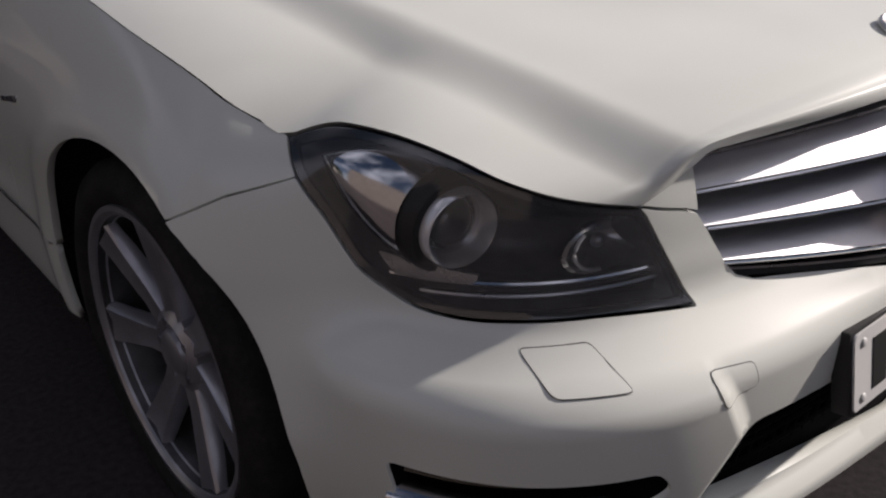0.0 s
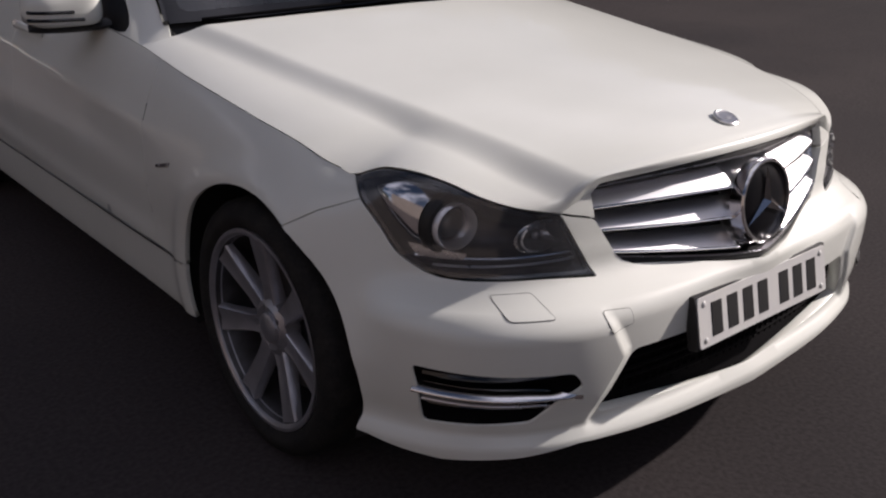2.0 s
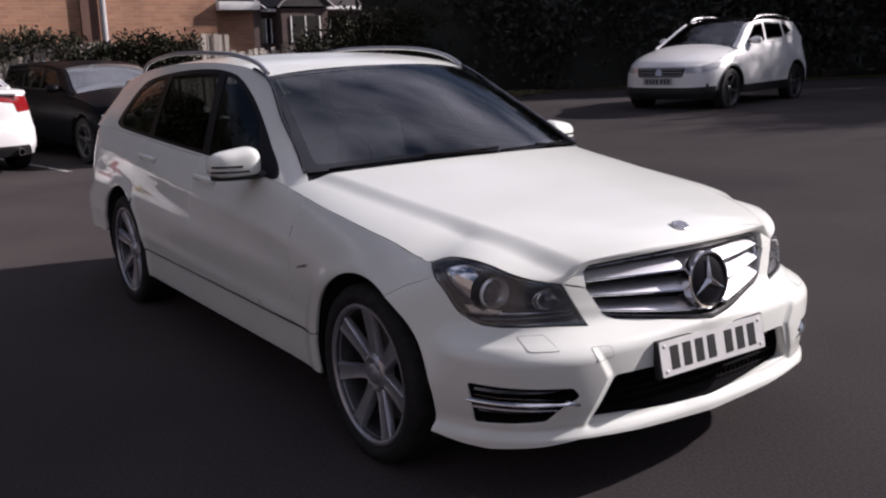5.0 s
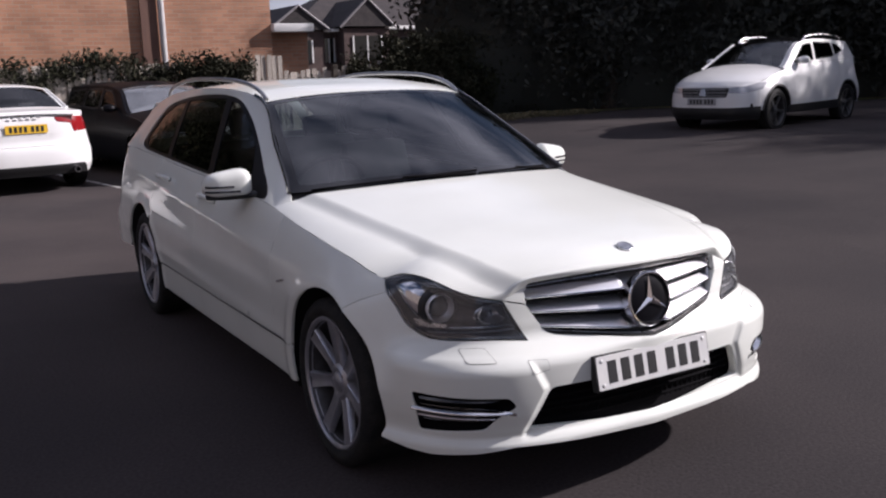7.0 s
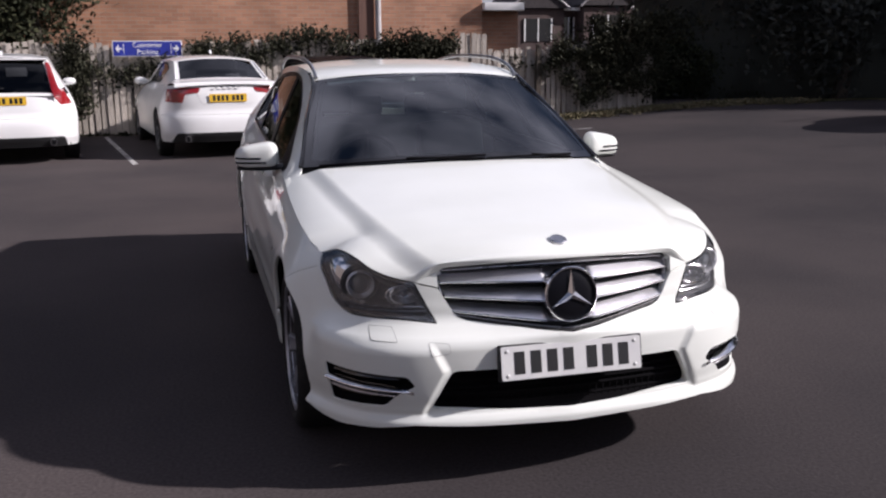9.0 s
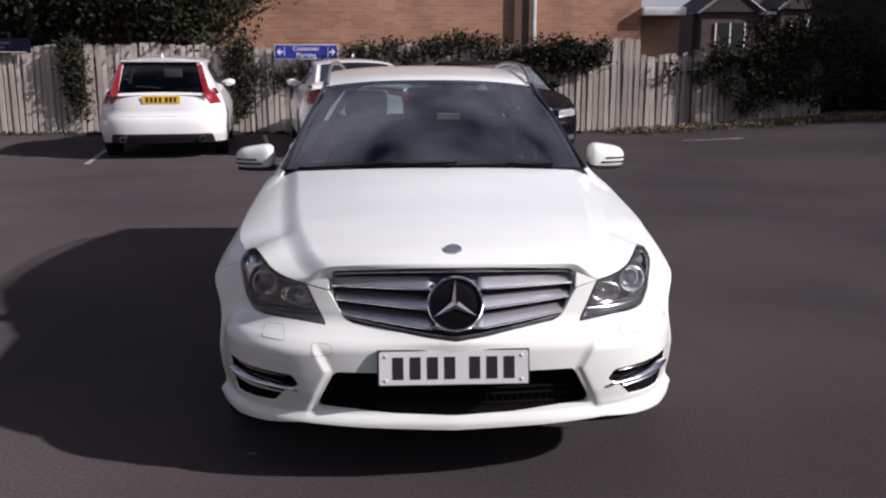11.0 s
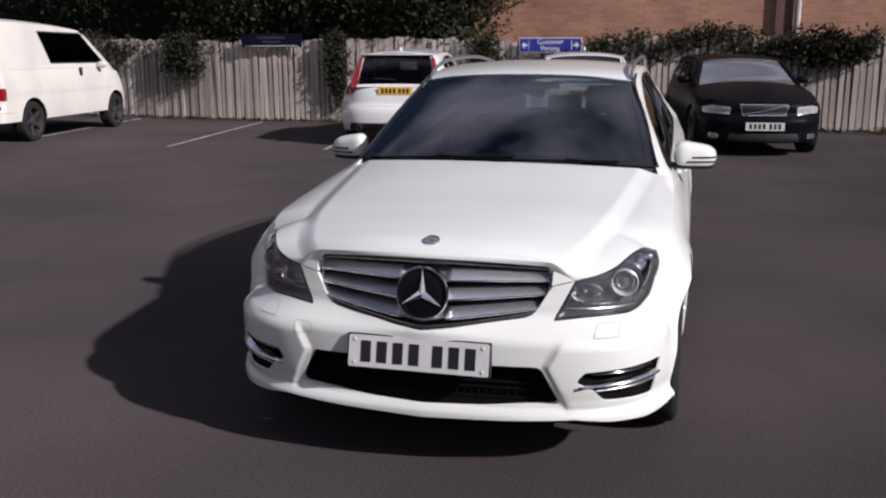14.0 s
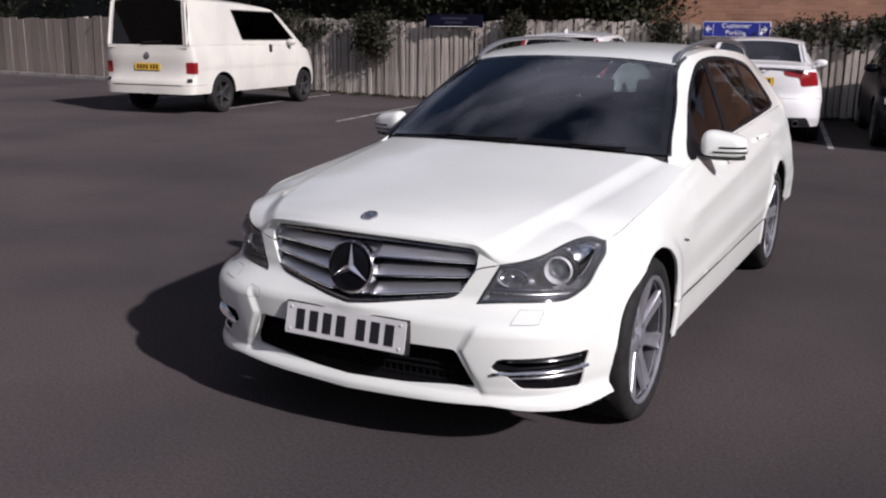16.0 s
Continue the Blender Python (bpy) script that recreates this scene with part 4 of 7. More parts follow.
        bm = bmesh.new()
        lathe(bm, [(-0.006, 0.044), (-0.008, 0.040), (0.006, 0.034), (0.022, 0.022), (0.028, 0.0005)], 32, "y", m2 @ Matrix.Diagonal((1.45, 1, 0.80, 1)))
        part("turn_lamp", bm, LAMP_DARK, unit)
        bm = bmesh.new()
        disc(bm, 0.010, m2 @ Matrix.Translation((0, 0.010, 0)), 16, 0.010)
        part("bulb", bm, SATIN, unit)
        bm = bmesh.new()
        tube(bm, [m2 @ Vector((0.045 * math.cos(a), -0.006, 0.031 * math.sin(a))) for a in np.linspace(2.4, 4.6, 12)], 0.0025, 6)
        part("lamp_accent", bm, RING, unit)

    # greenhouse
    cant_z = spline([(0.60, 0.902), (0.655, 0.936), (1.0, 1.128), (1.334, 1.306), (1.5, 1.343), (1.7, 1.362), (2.0, 1.374), (2.6, 1.360), (3.1, 1.325), (3.55, 1.265)])
    cant_x = spline([(0.60, 0.735), (0.655, 0.716), (1.0, 0.636), (1.334, 0.556), (1.5, 0.557), (1.7, 0.562), (2.0, 0.566), (2.6, 0.560), (3.1, 0.545), (3.55, 0.520)])

    def side(y, z):
        zb = sk.rim_z(y)
        xb = np.abs(sk.at(S(y), zb)[..., 0])
        t = (z - zb) / np.maximum(cant_z(y) - zb, 0.01)
        x = xb + (cant_x(y) - xb) * t + 0.07 * np.clip(cant_z(y) - zb, 0, 1) * t * (1 - t)
        return np.stack([x, y, z], -1)

    for sg in (1, -1):
        ch = Chart(lambda y, z, sg=sg: side(y, z) * np.array((sg, 1, 1)), sg)
        yy = np.linspace(0.60, 3.56, 60)
        outer = [(y, float(sk.rim_z(y))) for y in yy] + [(y, float(cant_z(y))) for y in yy[::-1] - 0.0]
        dlo = catmull([(0.80, 0.912), (1.2, 0.935), (2.0, 0.962), (2.8, 0.990), (3.12, 1.010), (3.19, 1.06), (3.05, 1.225), (2.85, 1.288), (2.4, 1.330), (1.95, 1.343),
                       (1.65, 1.322), (1.45, 1.262), (1.2, 1.140), (1.0, 1.035)], 5)
        panel("window_surround", ch, outer, WHITE, car, [dlo], step=0.02, gap=0.0, lip=0.01)
        g1 = rounded([(1.02, 0.938), (1.585, 0.960), (1.735, 1.312), (1.62, 1.298), (1.45, 1.238), (1.2, 1.112)], 0.02)
        g2 = rounded([(1.665, 0.964), (2.43, 0.992), (2.50, 1.303), (2.10, 1.322), (1.815, 1.322)], 0.02)
        g3 = rounded([(2.50, 0.996), (3.06, 1.018), (3.12, 1.07), (2.99, 1.215), (2.80, 1.275), (2.565, 1.298)], 0.02)
        panel("window_trim", ch, inset(dlo, -0.002), TRIM_BLACK, car, [g1, g2, g3], step=0.02, lift=-0.004, gap=0.0, lip=0.01)
        for g, mt in ((g1, SIDE_GLASS), (g2, TINTED), (g3, TINTED)):
            pane = panel("side_window", ch, inset(g, -0.003), mt, car, step=0.04, lift=-0.008, lip=0, gap=0)
        bm = bmesh.new()
        rail = [(1.34, 1.318), (1.42, 1.356), (1.52, 1.382), (1.66, 1.402), (1.85, 1.416), (2.2, 1.424), (2.6, 1.420), (2.95, 1.392), (3.12, 1.362), (3.20, 1.325)]
        tube(bm, [(sg * (float(cant_x(y)) - 0.012), y, z) for y, z in catmull(rail, 5, False)], 0.0095, 10, 1.2)
        part("roof_rail", bm, RAIL, car, "silver roof rail")
        bm = bmesh.new()
        tube(bm, [(sg * (float(cant_x(y)) + 0.006), y, float(cant_z(y)) + 0.006) for y in np.linspace(0.66, 1.45, 14)], 0.009, 6)
        part("pillar_seal", bm, GLOSS_BLACK, car)
        bm = bmesh.new()
        tube(bm, [(sg * (float(cant_x(y)) - 0.022), y + 0.03, float(cant_z(y)) - 0.030) for y in np.linspace(0.62, 1.50, 14)], 0.034, 8)
        part("pillar_trim", bm, PLASTIC, car)
        bm = bmesh.new()
        tube(bm, [(sg * (float(np.abs(sk.at(S(y), sk.rim_z(y))[0])) - 0.045), y, float(sk.rim_z(y)) - 0.018) for y in np.linspace(0.72, 3.2, 24)], 0.036, 8)
        part("door_trim", bm, PLASTIC, car)

        # door mirror
        mir = empty("door_mirror")
        mir.parent = car

        def cap(u, v, sg=sg):
            a = u * 2 * math.pi
            w = np.clip(1 - np.abs(2 * v - 1) ** 4.5, 0, 1) ** 0.42
            ca, sa = np.cos(a), np.sin(a)
            px = 0.785 + 0.205 * v
            dy = np.sign(ca) * np.abs(ca) ** 0.7 * 0.075 * w * np.where(ca < 0, 1.0, 0.55)
            dz = np.sign(sa) * np.where(sa > 0, np.abs(sa) ** 0.6 * (1.14 - 0.42 * v), np.abs(sa) ** 0.3 * 0.60) * 0.074 * w
            return np.stack([sg * px, 0.960 + 0.055 * v + dy, 0.962 - 0.005 * v + dz + 0 * v], -1)

        sheet("mirror_cap", cap, np.linspace(0, 1, 33)[:-1], np.linspace(0.0, 1, 26), WHITE, mir, close=True)
        for zz, x0, x1 in ((0.962, 0.875, 0.983), (0.941, 0.85, 0.984)):
            bm = bmesh.new()
            tube(bm, [(sg * x, 0.960 + 0.055 * (x - 0.785) / 0.205 - 0.075 * max(0.0, 1 - abs(2 * (x - 0.785) / 0.205 - 1) ** 4.5) ** 0.42 + 0.001, zz) for x in np.linspace(x0, x1, 14)], 0.0062, 6, 0.8)
            part("mirror_indicator", bm, GLOSS_BLACK, mir)
        bm = bmesh.new()
        tube(bm, [(sg * x, 0.960 + 0.055 * (x - 0.785) / 0.205 + 0.002, 0.917 - 0.005 * (x - 0.785) / 0.205) for x in np.linspace(0.70, 0.975, 16)],
             [0.030, 0.034, 0.04, 0.046, 0.052, 0.056, 0.059, 0.061, 0.062, 0.062, 0.061, 0.059, 0.055, 0.052, 0.046, 0.032], 12, 0.28)
        part("mirror_base", bm, PLASTIC, mir)
        bm = bmesh.new()
        box(bm, sg * 0.885 - 0.075, sg * 0.885 + 0.075, 1.020, 1.030, 0.925, 1.005, 0.004)
        part("mirror_glass", bm, CHROME, mir)

    def screen(u, v):
        a = np.abs(u)
        x = u * (0.716 + (0.553 - 0.716) * v)
        y = (0.43 + 0.225 * a**2.2) * (1 - v) + (1.235 + 0.099 * a**2) * v
        z = (0.970 - 0.034 * a**2) * (1 - v) + (1.340 - 0.034 * a**2) * v
        k = 0.028 * 4 * v * (1 - v) * (1 - 0.5 * a**3)
        return np.stack([x, y - 0.5 * k, z + 0.87 * k], -1)

    wch = Chart(lambda p, q: screen(p / 0.65, q / 0.9))
    full = [(-0.65, 0.01), (0.65, 0.01), (0.65, 0.9), (-0.65, 0.9)]
    panel("windscreen", wch, full, SCREEN, car, step=0.05, lip=0, gap=0)
    panel("screen_border", wch, full, GLOSS_BLACK, car, [rounded([(-0.615, 0.06), (0.615, 0.06), (0.618, 0.862), (-0.618, 0.862)], 0.03)], step=0.04, lip=0, gap=0.001, lift=0.0012)
    sheet("cowl", lambda u, v: screen(u, 0.10 * v - 0.06) - np.array((0, 0, 0.012)) - 0.018 * (1 - v)[..., None] * np.array((0, 0, 1)), np.linspace(-1, 1, 41), np.linspace(0, 1, 5), PLASTIC, car)
    for x0, x1, v1 in ((-0.58, 0.08, 0.030), (0.08, 0.50, 0.028)):
        bm = bmesh.new()
        tube(bm, [wch.at(np.array(x), np.array(q)) + wch.normal(np.array(x), np.array(q)) * 0.009 for x, q in zip(np.linspace(x0, x1, 20), np.linspace(0.008, v1, 20))], 0.005, 6)
        arm = part("wiper", bm, MESH_BLACK, car)
        bm = bmesh.new()
        tube(bm, [wch.at(np.array(x), np.array(q)) + wch.normal(np.array(x), np.array(q)) * 0.014 for x, q in zip(np.linspace(x1 - 0.02, (x0 + x1) / 2, 12), np.linspace(0.0, v1 * 0.8, 12))], 0.006, 6)
        part("wiper_arm", bm, MESH_BLACK, arm)

    roof_c = spline([(1.235, 1.342), (1.3, 1.358), (1.4, 1.374), (1.6, 1.393), (2.0, 1.409), (2.6, 1.400), (3.2, 1.368), (3.62, 1.318)])

    def roof(u, Y):
        a = np.abs(u)
        y = Y + 0.099 * a**2 * (1 - smooth01(1.235, 1.8, Y))
        ye = Y + 0.099 * (1 - smooth01(1.235, 1.8, Y))
        ye = np.minimum(ye, 3.55)
        zc, zs = roof_c(Y), cant_z(ye)
        t = a**2.6
        return np.stack([u * cant_x(ye), y, zc + (zs - zc) * t], -1)

    sheet("roof", roof, np.linspace(-1, 1, 61), np.r_[np.linspace(1.237, 1.5, 14), np.linspace(1.55, 3.62, 40)], WHITE, car)

    def stern(u, v):
        a = np.abs(u)
        hi = roof(u, np.full_like(u, 3.62))
        lo = np.stack([u * 0.70, 3.70 - 0.10 * a**3, 0.975 + 0 * u], -1)
        return hi * (1 - v[..., None]) + lo * v[..., None]

    tch = Chart(lambda p, q: stern(p / 0.6, q / 0.36), -1)
    panel("tailgate_frame", tch, [(-0.599, 0.001), (0.599, 0.001), (0.599, 0.359), (-0.599, 0.359)], WHITE, car, [rounded([(-0.50, 0.06), (0.50, 0.06), (0.55, 0.31), (-0.55, 0.31)], 0.04)], step=0.05, gap=0, lip=0.01)
    panel("rear_window", tch, rounded([(-0.50, 0.06), (0.50, 0.06), (0.55, 0.31), (-0.55, 0.31)], 0.04), REAR_GLASS, car, step=0.06, lift=-0.003, lip=0, gap=-0.002).visible_shadow = False

    # underside and wheel housings
    bm = bmesh.new()
    box(bm, -0.70, 0.70, -0.42, 3.45, 0.18, 0.25, 0.03)
    box(bm, -0.76, 0.76, 0.45, 2.3, 0.21, 0.26)
    box(bm, -0.50, 0.50, -0.55, 3.4, 0.25, 0.50, 0.02)
    box(bm, -0.64, 0.64, -0.56, -0.40, 0.215, 0.53, 0.02)
    part("underbody", bm, LINER, car)
    for sg in (1, -1):
        for ya in (0.0, AXLE):
            sheet("wheel_housing", lambda u, v, sg=sg, ya=ya: np.stack([sg * (0.50 + (np.abs(sk.at(S(ya + 0.384 * np.cos(math.pi * u)), 0.315 + 0.384 * np.sin(math.pi * u))[..., 0]) - 0.515) * v),
                  ya + 0.384 * np.cos(math.pi * u), 0.315 + 0.384 * np.sin(math.pi * u)], -1), np.linspace(-0.10, 1.10, 30), np.linspace(0, 1, 3), LINER, car)
            bm = bmesh.new()
            box(bm, sg * 0.53 - 0.01, sg * 0.53 + 0.01, ya - 0.4, ya + 0.4, 0.15, 0.75)
            part("inner_arch", bm, LINER, car)
        sheet("inner_side", lambda u, v, sg=sg: np.stack([sg * (0.775 - 0.02 * v), 0.45 + 1.9 * u, 0.22 + 0.66 * v], -1), np.linspace(0, 1, 8), np.linspace(0, 1, 3), LINER, car)
    # cabin
    bm = bmesh.new()
    box(bm, -0.68, 0.68, 0.50, 0.95, 0.55, 0.90, 0.05)
    box(bm, -0.70, 0.70, 0.80, 3.5, 0.30, 0.36)
    box(bm, -0.12, 0.12, 0.9, 2.0, 0.36, 0.60, 0.03)
    part("cabin_floor", bm, CLOTH, car)
    sheet("dashboard", lambda u, v: np.stack([u * 0.70, 0.50 + 0.42 * v + 0.12 * u * u * (1 - v), 0.935 - 0.02 * u * u - 0.10 * v**4 + 0.025 * np.exp(-(((u + 0.5) / 0.25) ** 2)) * v], -1),
          np.linspace(-1, 1, 31), np.linspace(0, 1, 12), PLASTIC, car)
    for x in (-0.36, 0.36):
        seat = empty("seat")
        seat.parent = car
        bm = bmesh.new()
        box(bm, x - 0.25, x + 0.25, 1.35, 1.85, 0.42, 0.58, 0.05)
        part("cushion", bm, GREY_CLOTH, seat)
        bm = bmesh.new()
        box(bm, -0.21, 0.21, -0.07, 0.07, 0, 0.56, 0.065, pose(x, 1.88, 0.50, -18))
        part("backrest", bm, GREY_CLOTH, seat)
        bm = bmesh.new()
        box(bm, -0.13, 0.13, -0.05, 0.05, 0, 0.17, 0.04, pose(x, 2.09, 1.09, -12))
        part("headrest", bm, GREY_CLOTH, seat)
    bench = empty("rear_bench")
    bench.parent = car
    bm = bmesh.new()
    box(bm, -0.62, 0.62, -0.08, 0.08, 0, 0.55, 0.05, pose(0, 2.72, 0.50, -20))
    part("backrest", bm, CLOTH, bench)
    for x in (-0.4, 0.0, 0.4):
        bm = bmesh.new()
        box(bm, -0.12, 0.12, -0.04, 0.04, 0, 0.14, 0.035, pose(x, 2.90, 1.02, -12))
        part("headrest", bm, CLOTH, bench)
    bm = bmesh.new()
    m = pose(-0.36, 1.08, 0.88, -65)
    n = 40
    ring = [Vector((0.185 * math.cos(2 * math.pi * i / n), 0.185 * math.sin(2 * math.pi * i / n), 0)) for i in range(n + 1)]
    tube(bm, [m @ p for p in ring], 0.014, 8)
    for a in (0.15, math.pi - 0.15, -math.pi / 2):
        tube(bm, [m @ Vector((0.18 * math.cos(a) * f, 0.18 * math.sin(a) * f, -0.02 * (1 - f))) for f in (0.0, 0.5, 1.0)], 0.018, 6)
    part("steering_wheel", bm, PLASTIC, car)
    bm = bmesh.new()
    box(bm, -0.12, 0.12, 1.17, 1.20, 1.245, 1.305, 0.015)
    part("rear_view_mirror", bm, PLASTIC, car)

    proto = make_wheel(WHEEL_R, 0.243, 0.225, 7, "flat", RIM)
    fit_wheels(car, proto, [(x, y, WHEEL_R) for x in (-0.752, 0.752) for y in (0.0, AXLE)])
    return car


MESH_BLACK = mat("mesh_black", (0.0045, 0.0042, 0.005), 0.9, spec=0.06)
LAMP_BOWL = mat("lamp_bowl", (0.085, 0.086, 0.094), 0.36, 0.6, tint=(0.050, 0.051, 0.058), scale=20, rough_var=0.08)
RING = mat("ring_silver", (0.85, 0.85, 0.87), 0.24, 0.45, rough_var=0.05, scale=30)
SHELL = mat("shell_chrome", (0.62, 0.63, 0.66), 0.13, 1.0, rough_var=0.03, scale=12)
LENS_GLASS = mat("projector_glass", (0.10, 0.11, 0.12), 0.03, coat=1.0, spec=0.9)
LAMP_DARK = mat("lamp_reflector", (0.50, 0.50, 0.51), 0.26, 0.9, rough_var=0.05, scale=30)
SIDE_GLASS = glass("side_glass", (0.33, 0.36, 0.365), ior=1.25)
REAR_GLASS = glass("rear_glass", (0.50, 0.53, 0.52), ior=1.45)
TRIM_BLACK = mat("trim_black", (0.007, 0.007, 0.008), 0.38, spec=0.10, rough_var=0.05, scale=6)
BLADE = mat("blade_silver", (0.82, 0.82, 0.85), 0.38, 0.97, rough_var=0.02, scale=3)
FOG_CHROME = mat("fog_chrome", (0.80, 0.80, 0.82), 0.16, 1.0, rough_var=0.03, scale=9)
BADGE_BLACK = mat("badge_black", (0.006, 0.006, 0.008), 0.30, spec=0.15, rough_var=0.03, scale=5)
RAIL = mat("rail_silver", (0.42, 0.42, 0.43), 0.30, 0.9, rough_var=0.05, scale=8)
build_main_car()


# ---- parked vehicles ----
def parked_car(name, label, m, sk, paint, stations, glass_from, wheel, base, doors, windows, rim_mat, lower=None, pane=None, category="car", screen=None, bumper_top=0.62, gate_top=None):
    """A parked car with its front axle at the origin and its nose to -y, set at the pose m.
    stations: (y, z of the middle, half width of the top, z of its edge) from nose to tail; glass_from: the station numbers at which
    windscreen, roof, rear window and rear deck begin; doors: y of the door gaps; windows: outlines (y, z) on the side."""
    car = empty(name, m)
    tagged(car, label, category)
    pane, screen = pane or TINTED, screen or SCREEN_2
    S = sk.s_of_y
    st = np.array(stations, float)
    k = np.arange(len(st))
    fy, fz, fw, fe = (spline(np.stack([k, st[:, i]], 1)) for i in range(4))

    def top(u, t):
        a = np.abs(u)
        return np.stack([u * fw(t), fy(t) + 0 * u, fe(t) + (fz(t) - fe(t)) * (1 - a**2.4)], -1)

    a0, a1, a2, a3 = glass_from
    last = len(st) - 1
    z0, y1 = float(st[0, 3]), float(fy(a0))
    front_s = float(S(-0.50))
    fs = np.linspace(0, front_s, 40)
    curve = sk.at(fs, np.full(40, z0))
    rise = spline([(0, 0.0), (0.06, 0.16), (0.2, 0.38), (0.55, 0.74), (1, 1.0)])

    def lid(u, f):
        """The bonnet: from the curve of the nose back to the windscreen, its sides on the rim of the skin."""
        a = np.abs(u)
        ys = -0.50 + (y1 + 0.50) * f
        side_p = sk.at(S(ys), sk.rim_z(ys))
        we = side_p[..., 0] * (1 - f**6) + fw(a0) * f**6
        ze = z0 + (side_p[..., 2] - z0) * smooth01(0, 0.12, f)
        yn = np.interp(a * curve[-1, 0], curve[:, 0], curve[:, 1])
        ye = side_p[..., 1]
        y = yn * (1 - f) + f * y1 + (ye - (curve[-1, 1] * (1 - f) + f * y1)) * a**3
        zc = z0 + (fz(a0) - z0) * rise(f)
        return np.stack([u * we, y, ze + (zc - ze) * (1 - a**2.6)], -1)

    sheet("bonnet", lid, np.linspace(-1, 1, 41), np.r_[np.linspace(0, 0.2, 10), np.linspace(0.25, 1, 14)], paint, car)
    for nm, t0, t1, mt in (("windscreen", a0, a1, screen), ("roof", a1, a2, paint), ("rear_window", a2, a3, pane), ("boot_lid", a3, last, paint)):
        if t1 - t0 < 0.01:
            continue
        ob = sheet(nm, top, np.linspace(-1, 1, 25), np.linspace(t0, t1, 3 + int(8 * (t1 - t0))), mt, car)
        if mt in (screen, pane):
            ob.visible_shadow = False
    # painted edges beside the glass
    for t0, t1 in ((a0, a1), (a2, a3)):
        if t1 - t0 < 0.01:
            continue
        for sg in (1, -1):
            bm = bmesh.new()
            tube(bm, [tuple(top(np.array(sg * 0.985), np.array(t))) for t in np.linspace(t0, t1, 14)], 0.022, 8)
            part("pillar_edge", bm, paint, car)
            sheet("pillar", lambda u, t, sg=sg: top(sg * (0.90 + 0.10 * u), t) + np.array((0, 0, 0.003)), np.linspace(0, 1, 4), np.linspace(t0, t1, 10), paint, car)
    yy = fy(np.linspace(a0, a3, 60))
    tt = np.linspace(a0, a3, 60)
    cz, cx = fe(tt), fw(tt)
    order = np.argsort(yy)
    yy, cz, cx = yy[order], cz[order], cx[order]

    def side(y, z):
        zb = sk.rim_z(y)
        xb = np.abs(sk.at(S(y), zb)[..., 0])
        c, w = np.interp(y, yy, cz), np.interp(y, yy, cx)
        t = (z - zb) / np.maximum(c - zb, 0.01)
        return np.stack([xb + (w - xb) * t + 0.06 * np.clip(c - zb, 0, 1) * t * (1 - t), y, z], -1)

    ya = base
    R = wheel + 0.058
    for sg in (1, -1):
        turn = (lambda p: np.array(p)) if sg > 0 else mirrored
        ch = Chart(lambda y, z, sg=sg: side(y, z) * np.array((sg, 1, 1)), sg)
        g0, g1 = yy[0] + 0.01, yy[-1] - 0.01
        gy = np.linspace(g0, g1, 40)
        outer = [(y, float(sk.rim_z(y))) for y in gy] + [(y, float(np.interp(y, yy, cz))) for y in gy[::-1]]
        panel("window_frame", ch, outer, paint, car, [rounded(w, 0.03) for w in windows], step=0.06, gap=0, lip=0)
        for w in windows:
            ob = panel("side_window", ch, inset(rounded(w, 0.03), -0.004), pane, car, step=0.10, gap=0, lip=0, lift=-0.006)
            ob.visible_shadow = False
            panel("window_seal", ch, inset(rounded(w, 0.03), -0.012), PLASTIC, car, [inset(rounded(w, 0.03), 0.012)], step=0.08, gap=0, lip=0, lift=0.002)
        zl = lower or 0.20
        fa, ra = arch(sk, 0.0, R, zl, 180 + 10, -10, 22, wheel), arch(sk, ya, R, zl, 190, -10, 22, wheel)
        nose_s, tail_s = S(-0.50), S(sk.length - 0.42)
        rim = lambda y0, y1: [(float(S(y)), float(sk.rim_z(y))) for y in np.linspace(y0, y1, 10)]  # noqa: E731
        cuts = [-0.50, *doors, sk.length - 0.42]
        names = ["front_wing"] + ["door"] * (len(doors) - 1) + ["rear_quarter"]
        bottom = [(nose_s, zl)] + fa + ra + [(tail_s, zl)]
        bs, bz = np.array(bottom).T
        bs = np.maximum.accumulate(bs + np.arange(len(bs)) * 1e-5)
        for y0, y1, nm in zip(cuts, cuts[1:], names):
            s0, s1 = float(S(y0)), float(S(y1))
            low = [(s0, float(np.interp(s0, bs, bz)))] + [(s, z) for s, z in zip(bs, bz) if s0 + 0.004 < s < s1 - 0.004] + [(s1, float(np.interp(s1, bs, bz)))]
            ob = panel(nm, sk, turn(low + rim(y1, y0)), paint, car, step=0.05, gap=0.003, lip=0.01)
        for yc in (0.0, ya):
            sheet("wheel_housing", lambda u, v, sg=sg, yc=yc: np.stack([sg * (np.abs(sk.at(S(yc + R * np.cos(math.pi * u)), wheel + R * np.sin(math.pi * u))[..., 0]) - 0.03 - 0.28 * (1 - v)),
                  yc + (R + 0.004) * np.cos(math.pi * u), wheel + (R + 0.004) * np.sin(math.pi * u)], -1), np.linspace(0, 1, 18), np.linspace(0, 1, 3), LINER, car)
        # mirror
        bm = bmesh.new()
        ym = doors[0] + 0.32
        zm = float(sk.rim_z(ym)) + 0.06
        xm = float(np.abs(sk.at(S(ym), sk.rim_z(ym))[0]))
        tube(bm, [(sg * (xm - 0.03 + 0.22 * f), ym, zm + 0.01 * f) for f in np.linspace(0, 1, 9)], [0.02, 0.035, 0.055, 0.065, 0.07, 0.07, 0.066, 0.055, 0.03], 10, 0.9)
        part("door_mirror", bm, paint, car)
    ns, e = float(S(-0.50)), sk.end
    zl = lower or 0.20
